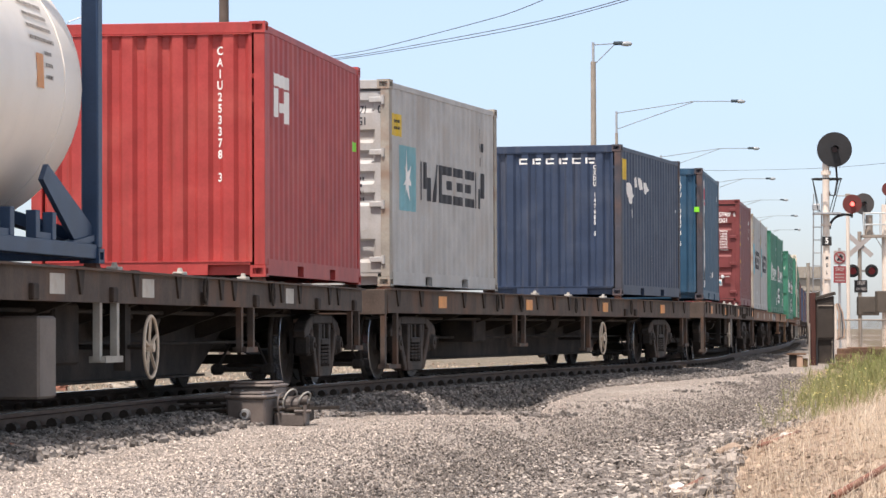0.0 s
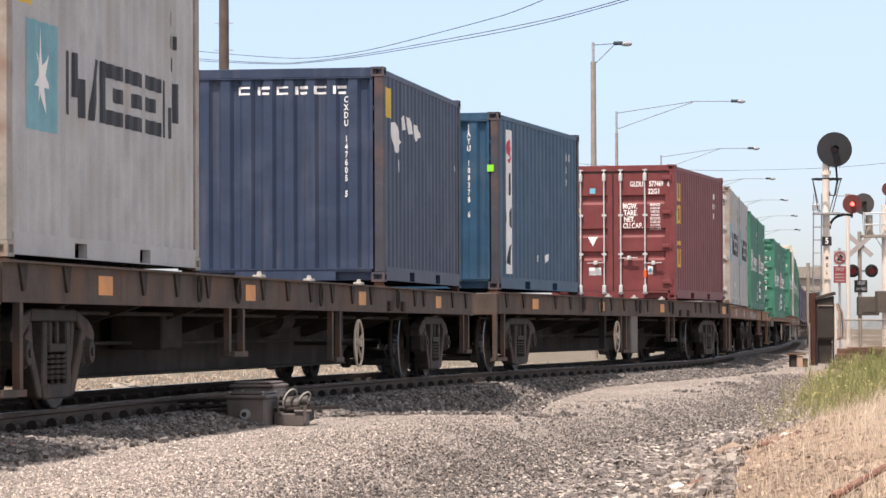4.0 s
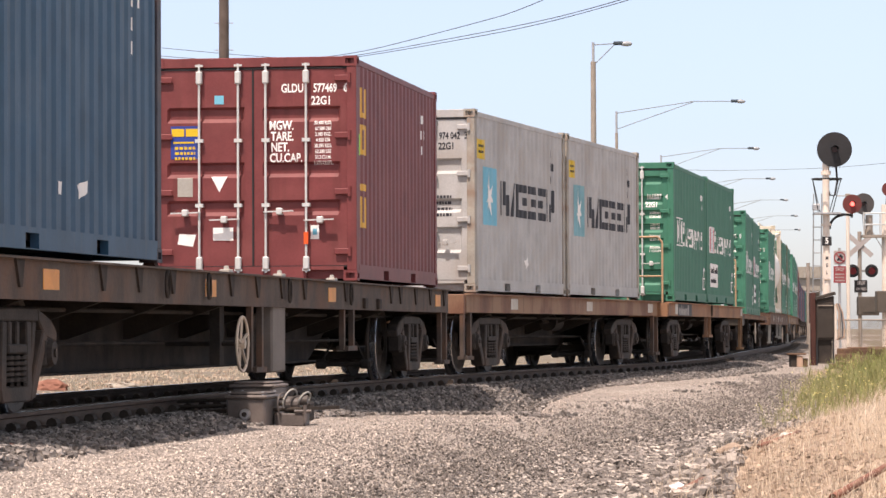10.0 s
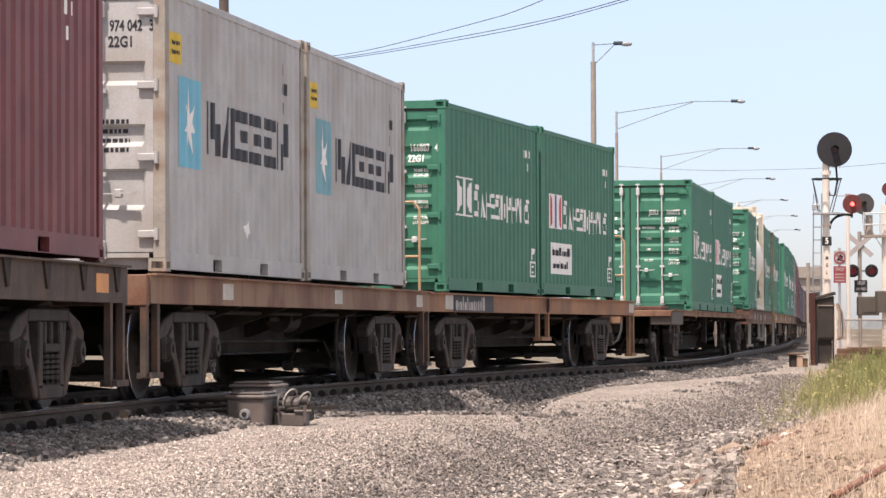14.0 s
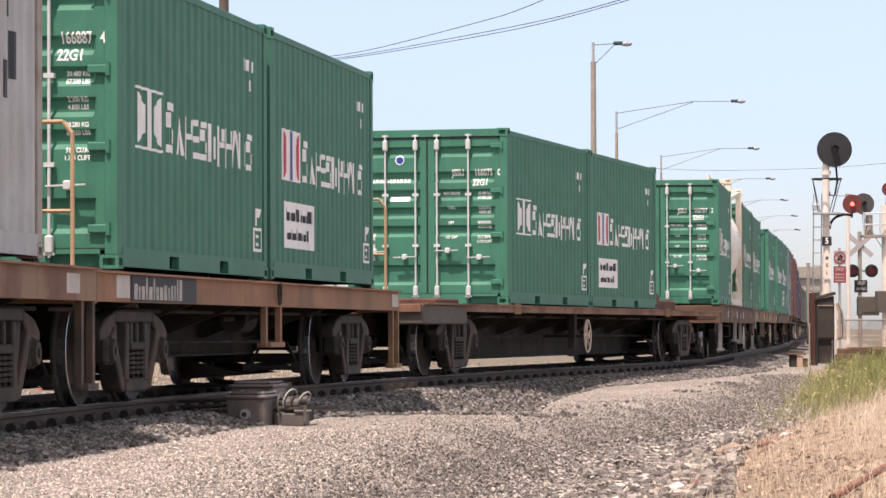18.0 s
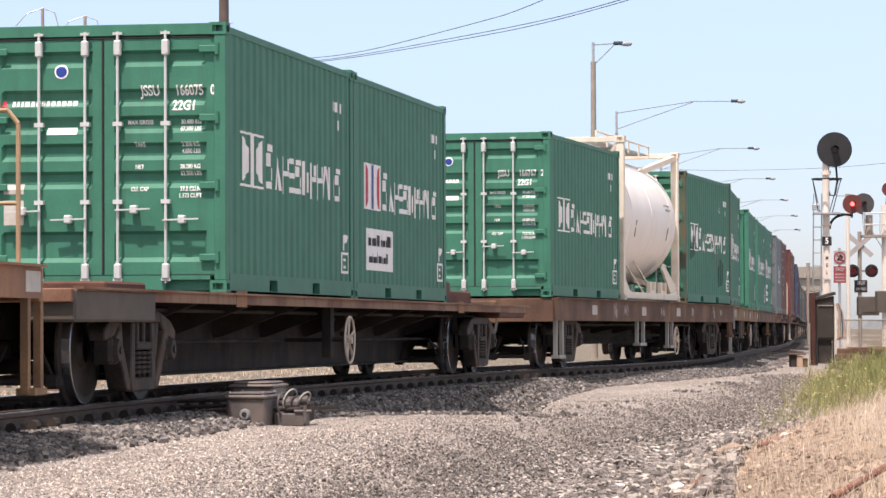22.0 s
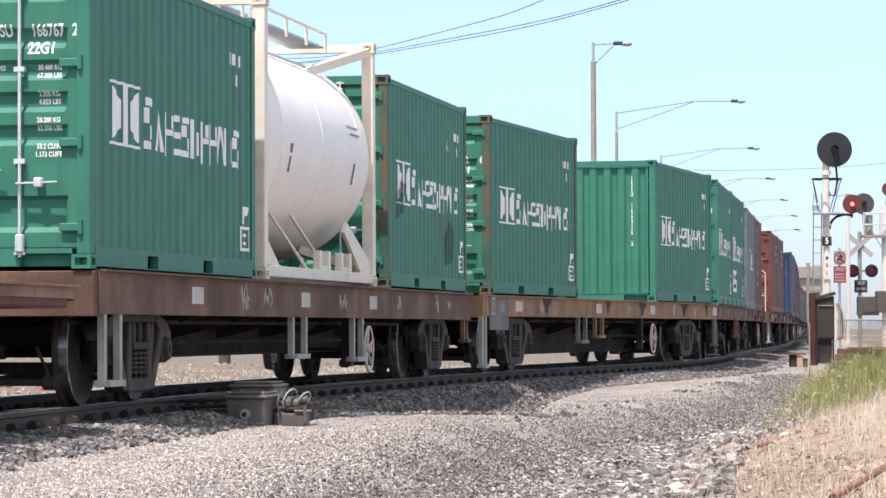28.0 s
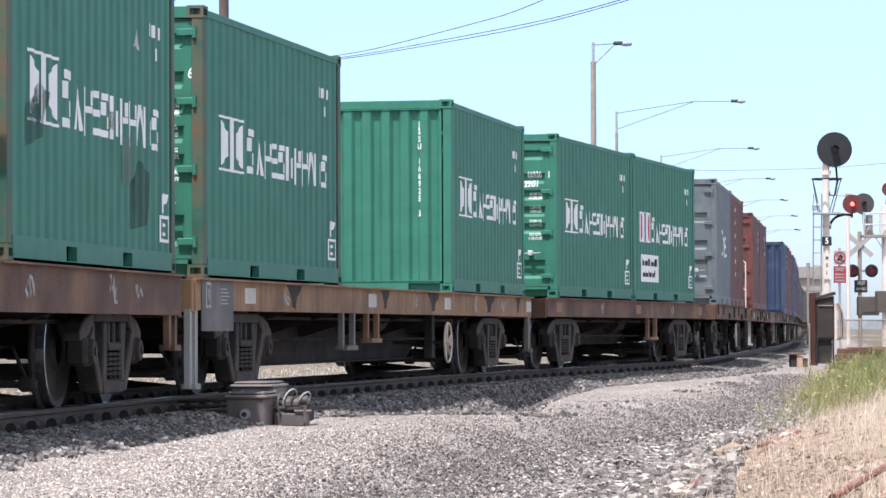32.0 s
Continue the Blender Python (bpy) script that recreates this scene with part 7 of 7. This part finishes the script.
t = tagged(empty("level_crossing_signal", Matrix.Translation((12.2, 95.0, -0.15))), "level crossing signal with white crossbuck and twin lamps", "crossing signal")
part("post", cyl(B(), (-0.03, 0, 0), (-0.03, 0, 3.6), 0.06, n=10), "lamppost", t)
for s in (-1, 1):
    part("crossbuck_board", cross_board(s), "boardgrey", t)
part("lamp_bar", bar(B(), (-0.3, 0, 2.45), (0.36, 0, 2.45), 0.06, 0.06), "steel", t)
for x in (-0.25, 0.3):
    disc_head(t, (x, -0.14, 2.45), 0.19, glass=0.55, tint="lens_half_lit")
part("board", box(B(), -0.2, 0.18, -0.08, -0.06, 1.82, 2.18), "black", t)
for s, z, h in (("STOP", 2.09, 0.1), ("ON RED", 1.92, 0.08)):
    bm = letters(s, h, 0.75)
    bmesh.ops.transform(bm, matrix=Matrix.Translation((0.0, -0.086, z)) @ ON_END, verts=bm.verts[:])
    part("board_word", bm, "boardgrey", t)
part("control_box", box(box(B(), -0.1, 0.5, -0.25, 0.25, 1.15, 1.7, 0.02), 0.02, 0.4, -0.27, -0.25, 1.25, 1.6), "boxbrown", t)


def relay_locker():
    t = tagged(empty("relay_locker", Matrix.Translation((9.05, 78.0, -0.2))), "tall grimy brown trackside relay locker on dark legs", "cabinet")
    part("body", prism(B(), [(-0.13, 0.55), (0.29, 0.55), (0.29, 1.6), (-0.13, 1.5)], 1, -0.25, 0.3), "cabinet", t)
    part("roof", prism(B(), [(-0.16, 1.5), (0.33, 1.63), (0.31, 1.7), (-0.16, 1.56)], 1, -0.32, 0.36), "cabinet", t)
    part("door", box(B(), -0.11, 0.26, -0.275, -0.25, 0.6, 1.46, 0.008), "cabinet", t)
    part("latch", box(B(), -0.1, 0.27, -0.3, -0.275, 1.36, 1.385), "lamppost", t)
    part("base", box(B(), -0.1, 0.24, -0.2, 0.25, 0.0, 0.56, 0.01), "dirty", t)
    for x in (-0.12, 0.27):
        part("leg", box(B(), x - 0.02, x + 0.02, -0.25, -0.2, -0.1, 0.56), "black", t)
    part("side_board", box(B(), -0.27, -0.14, -0.2, 0.1, -0.1, 1.68, 0.01), "darkboard", t)
    part("side_post", cyl(B(), (-0.3, -0.25, 0), (-0.3, -0.25, 0.95), 0.02, n=8), "lamppost", t)
    part("cable_trunk", box(B(), 0.3, 0.355, -0.25, -0.18, 0.55, 1.4, 0.01), "mastwhite", t)
    for k in range(4):
        part("cable", hose([(0.34 + 0.02 * k, -0.26, 1.42), (0.4 + 0.03 * k, -0.28, 1.2), (0.4 + 0.045 * k, -0.28, 0.85), (0.4 + 0.04 * k, -0.28, 0.62), (0.36, -0.25, 0.55)], 0.016), ("tanboard", "lamppost", "wire", "tanboard")[k], t)
    return t


relay_locker()
t = tagged(empty("timber_crate", Matrix.Translation((8.25, 76.0, -0.27))), "small weathered timber box beside the track", "crate")
part("panel", box(B(), -0.16, -0.02, -0.2, 0.2, 0.0, 0.28, 0.01), "dirty", t)
part("panel", box(B(), 0.12, 0.24, -0.18, 0.2, 0.0, 0.2, 0.01), "oldtimber", t)
part("panel", box(B(), -0.02, 0.12, -0.22, 0.2, 0.0, 0.26, 0.01), "tanboard", t)
part("lid", box(B(), -0.22, 0.2, -0.25, 0.25, 0.28, 0.32, 0.01), "oldtimber", t)
t0 = tagged(empty("sleeper_stack", Matrix.Translation((10.2, 72.0, gz(10.2, 72.0)))), "stack of old brown timber sleepers", "timber stack")
for k in range(15):
    part("timber", box(B(), -0.11, 0.11, -1.2, 1.2, 0, 0.14, 0.012), "oldtimber", t0).matrix_basis = pose(-0.55 + 0.24 * (k % 5) + 0.1 * (k > 4), rg.uniform(-0.2, 0.2), 0.15 * (k // 5) + 0.03 * (k % 3), 0, rg.uniform(-4, 4), -65 + rg.uniform(-8, 8))


def mesh_fence(x0, y0, x1, y1, high, n):
    t = tagged(empty("mesh_fence"), "low rusty chain-wire fence with grey posts", "fence")
    d = Vector((x1 - x0, y1 - y0, 0))
    for i in range(n + 1):
        p = Vector((x0, y0, gz(x0, y0))) + d * i / n
        part("post", cyl(B(), p, p + Vector((0, 0, high + 0.05)), 0.03, n=8), "lamppost", t)
    for z in (0.06, high):
        part("rail", cyl(B(), Vector((x0, y0, gz(x0, y0) + z)), Vector((x1, y1, gz(x1, y1) + z)), 0.022, n=8), "lamppost", t)
    bm = B()
    L = d.length
    u = d.normalized()
    o = Vector((x0, y0, gz(x0, y0) + 0.06))
    k = -high
    while k < L:
        for s in (0, 1):
            a0, a1 = (k, k + high) if s == 0 else (k + high, k)
            b0, b1 = 0.0, high - 0.06
            p, q = o + u * max(0, min(L, a0)) + Vector((0, 0, b0)), o + u * max(0, min(L, a1)) + Vector((0, 0, b1))
            if 0 <= a0 <= L and 0 <= a1 <= L:
                bar(bm, p, q, 0.007, 0.007)
        k += 0.07
    part("wire_mesh", bm, "mesh_wire", t)
    return t


mesh_fence(10.4, 87.0, 13.6, 88.5, 1.15, 4)


# ---- road beyond: lamp posts, poles, wires
def street_lamp(x, y, x2, high, arm_z, label, timber=False, bend=0.62):
    """Tall post with a stayed arm reaching to x2 and a cobra lantern."""
    t = tagged(empty("street_lamp", Matrix.Translation((x, y, -0.35))), label, "street lamp", "street lamps along the road")
    z = high + 0.35
    part("post", cyl(B(), (0, 0, 0), (0, 0, z - (0.62 if timber else 0.9)), 0.11 if timber else 0.09, 0.085 if timber else 0.06, n=12), "lamppost", t)
    part("spigot", cyl(B(), (0, 0, z - (0.62 if timber else 0.9)), (0, 0, z), 0.045, n=8), "steel", t)
    L = x2 - x
    part("arm", cyl(cyl(B(), (0, 0, z - 0.08), (L * bend, 0, arm_z + 0.35), 0.016, n=6), (L * bend, 0, arm_z + 0.35), (L - 0.4, 0, arm_z + 0.35), 0.016, n=6), "armgrey", t)
    part("stay", cyl(B(), (0, 0, z - 0.75), (L * bend, 0, arm_z + 0.33), 0.015, n=6), "armgrey", t)
    part("lantern", box(B(), L - 0.42, L - 0.1, -0.08, 0.08, arm_z + 0.3, arm_z + 0.42, 0.03), "lantern", t)
    bm = B()
    bmesh.ops.create_uvsphere(bm, u_segments=14, v_segments=8, radius=1.0, matrix=Matrix.Translation((L + 0.0, 0, arm_z + 0.34)) @ Matrix.Diagonal((0.2, 0.11, 0.085, 1)))
    part("bowl", bm, "lampbowl", t, smooth=True)
    return t


street_lamp(4.88, 105.0, 5.95, 9.9, 9.86, "grey street lamp with short bracket arm", True, 0.66)
street_lamp(7.23, 135.0, 12.4, 9.68, 10.08, "grey street lamp with long stayed arm")
street_lamp(11.29, 168.0, 16.2, 9.6, 9.95, "grey street lamp with long stayed arm")
street_lamp(15.6, 202.0, 20.5, 9.6, 9.95, "grey street lamp with long stayed arm")
street_lamp(19.9, 235.0, 24.8, 9.6, 9.93, "grey street lamp with long stayed arm")
street_lamp(24.2, 268.0, 29.1, 9.6, 9.93, "grey street lamp with long stayed arm")
street_lamp(28.6, 306.0, 33.5, 9.6, 9.93, "grey street lamp with long stayed arm")
for x, y, h in ((-14.77, 120.0, 12.6), (-13.42, 122.0, 12.5)):
    t = tagged(empty("street_lamp", Matrix.Translation((x, y, -0.35))), "slim lamp post with curved twin arms", "street lamp", "street lamps along the road")
    part("post", cyl(B(), (0, 0, 0), (0, 0, h + 0.3), 0.1, 0.06, n=10), "lamppost", t)
    part("arm", hose([(-1.0, 0, h - 0.35), (-0.6, 0, h + 0.1), (0, 0, h + 0.33), (0.45, 0, h + 0.15), (0.6, 0, h - 0.4)], 0.02), "steel", t)
t = tagged(empty("power_pole", Matrix.Translation((-6.05, 90.0, -0.35))), "weathered brown timber power pole with climbing pegs", "pole")
part("pole", cyl(B(), (0, 0, 0), (0, 0, 12.0), 0.17, 0.13, n=14), "pole", t)
for k in range(7):
    part("peg", cyl(B(), (-0.26, 0, 6.5 + 0.75 * k), (0.26, 0, 6.5 + 0.75 * k), 0.012, n=6), "steel", t)
part("crossarm", bar(B(), (-1.1, 0, 11.3), (1.1, 0, 11.3), 0.1, 0.12), "pole", t)


def cable(pts, r, label):
    """A hanging cable through the points, as a tube."""
    cu = bpy.data.curves.new("cable", "CURVE")
    cu.dimensions, cu.bevel_depth, cu.bevel_resolution = "3D", r, 1
    s = cu.splines.new("NURBS")
    s.points.add(len(pts) - 1)
    for p, q in zip(s.points, pts):
        p.co = (*q, 1)
    s.use_endpoint_u, s.order_u = True, 3
    tmp = new("tmp", cu)
    bpy.context.view_layer.update()
    me = bpy.data.meshes.new_from_object(tmp.evaluated_get(bpy.context.evaluated_depsgraph_get()))
    bpy.data.objects.remove(tmp)
    me.materials.clear()
    me.materials.append(M["wire"])
    return tagged(new("overhead_cable", me), label, "cable")


for pts in (((-14.0, 96.0, 9.6), (-5.33, 92.0, 8.33), (-2.8, 88.0, 8.0), (0.24, 78.0, 7.84), (2.35, 70.0, 7.68), (6.5, 50.0, 8.1)),
            ((-14.0, 96.0, 9.1), (-5.33, 92.0, 8.1), (-2.8, 88.0, 7.93), (0.91, 78.0, 7.67), (2.3, 72.0, 7.42), (3.4, 66.0, 7.2), (4.4, 62.0, 7.16), (7.0, 50.0, 7.9)),
            ((-14.0, 96.3, 9.3), (-5.33, 92.2, 8.13), (-2.8, 88.0, 7.97), (0.95, 77.6, 7.72), (2.35, 71.6, 7.46), (3.5, 65.7, 7.25), (4.5, 61.6, 7.22), (7.1, 49.6, 7.95)),
            ((2.0, 150.0, 8.6), (10.34, 150.0, 7.92), (15.0, 145.0, 7.7), (19.09, 140.0, 7.64), (40.0, 128.0, 9.5))):
    cable(pts, 0.009, "thin dark overhead cable")


# ---- distance
def overpass():
    t = tagged(empty("overpass", Matrix.Translation((33.8, 320.0, -0.4))), "pale concrete overpass girder beyond the crossing", "bridge")
    part("girder", box(B(), -8.0, 3.9, 0, 12, 4.75, 6.0), "concrete", t)
    part("parapet", box(B(), -8.1, 4.0, -0.3, 0.1, 6.0, 7.1), "concrete", t)
    part("parapet", box(B(), -8.1, 4.0, 11.9, 12.2, 6.0, 7.1), "concrete", t)
    for x in (-6.0, 3.55):
        part("pier", box(B(), x - 0.3, x + 0.3, 5, 7, 0, 4.75, 0.05), "concrete", t)
    for k in range(5):
        part("panel_joint", box(B(), 0.95 + 0.72 * k, 1.0 + 0.72 * k, -0.33, -0.3, 6.0, 7.1), "lgrey", t)
    return t


overpass()
t = tagged(empty("power_pole", Matrix.Translation((20.2, 180.0, -0.35))), "slim grey pole in the distance", "pole")
part("pole", cyl(B(), (0, 0, 0), (0, 0, 4.6), 0.1, n=8), "lamppost", t)


def motions():
    times = [i * 0.5 for i in range(65)]
    for ob, s0, b, m in MOVERS:
        walk(ob, [(t, on_track(s0 - run(t), b) @ m) for t in times])
    ticks = [i * 0.15 for i in range(213)] + [32.0]
    for ws, d in SPINS:
        walk(ws, [(t, Matrix.Translation((0, d, WHEEL_R)) @ Matrix.Rotation(run(t) / WHEEL_R, 4, "X")) for t in ticks])


motions()
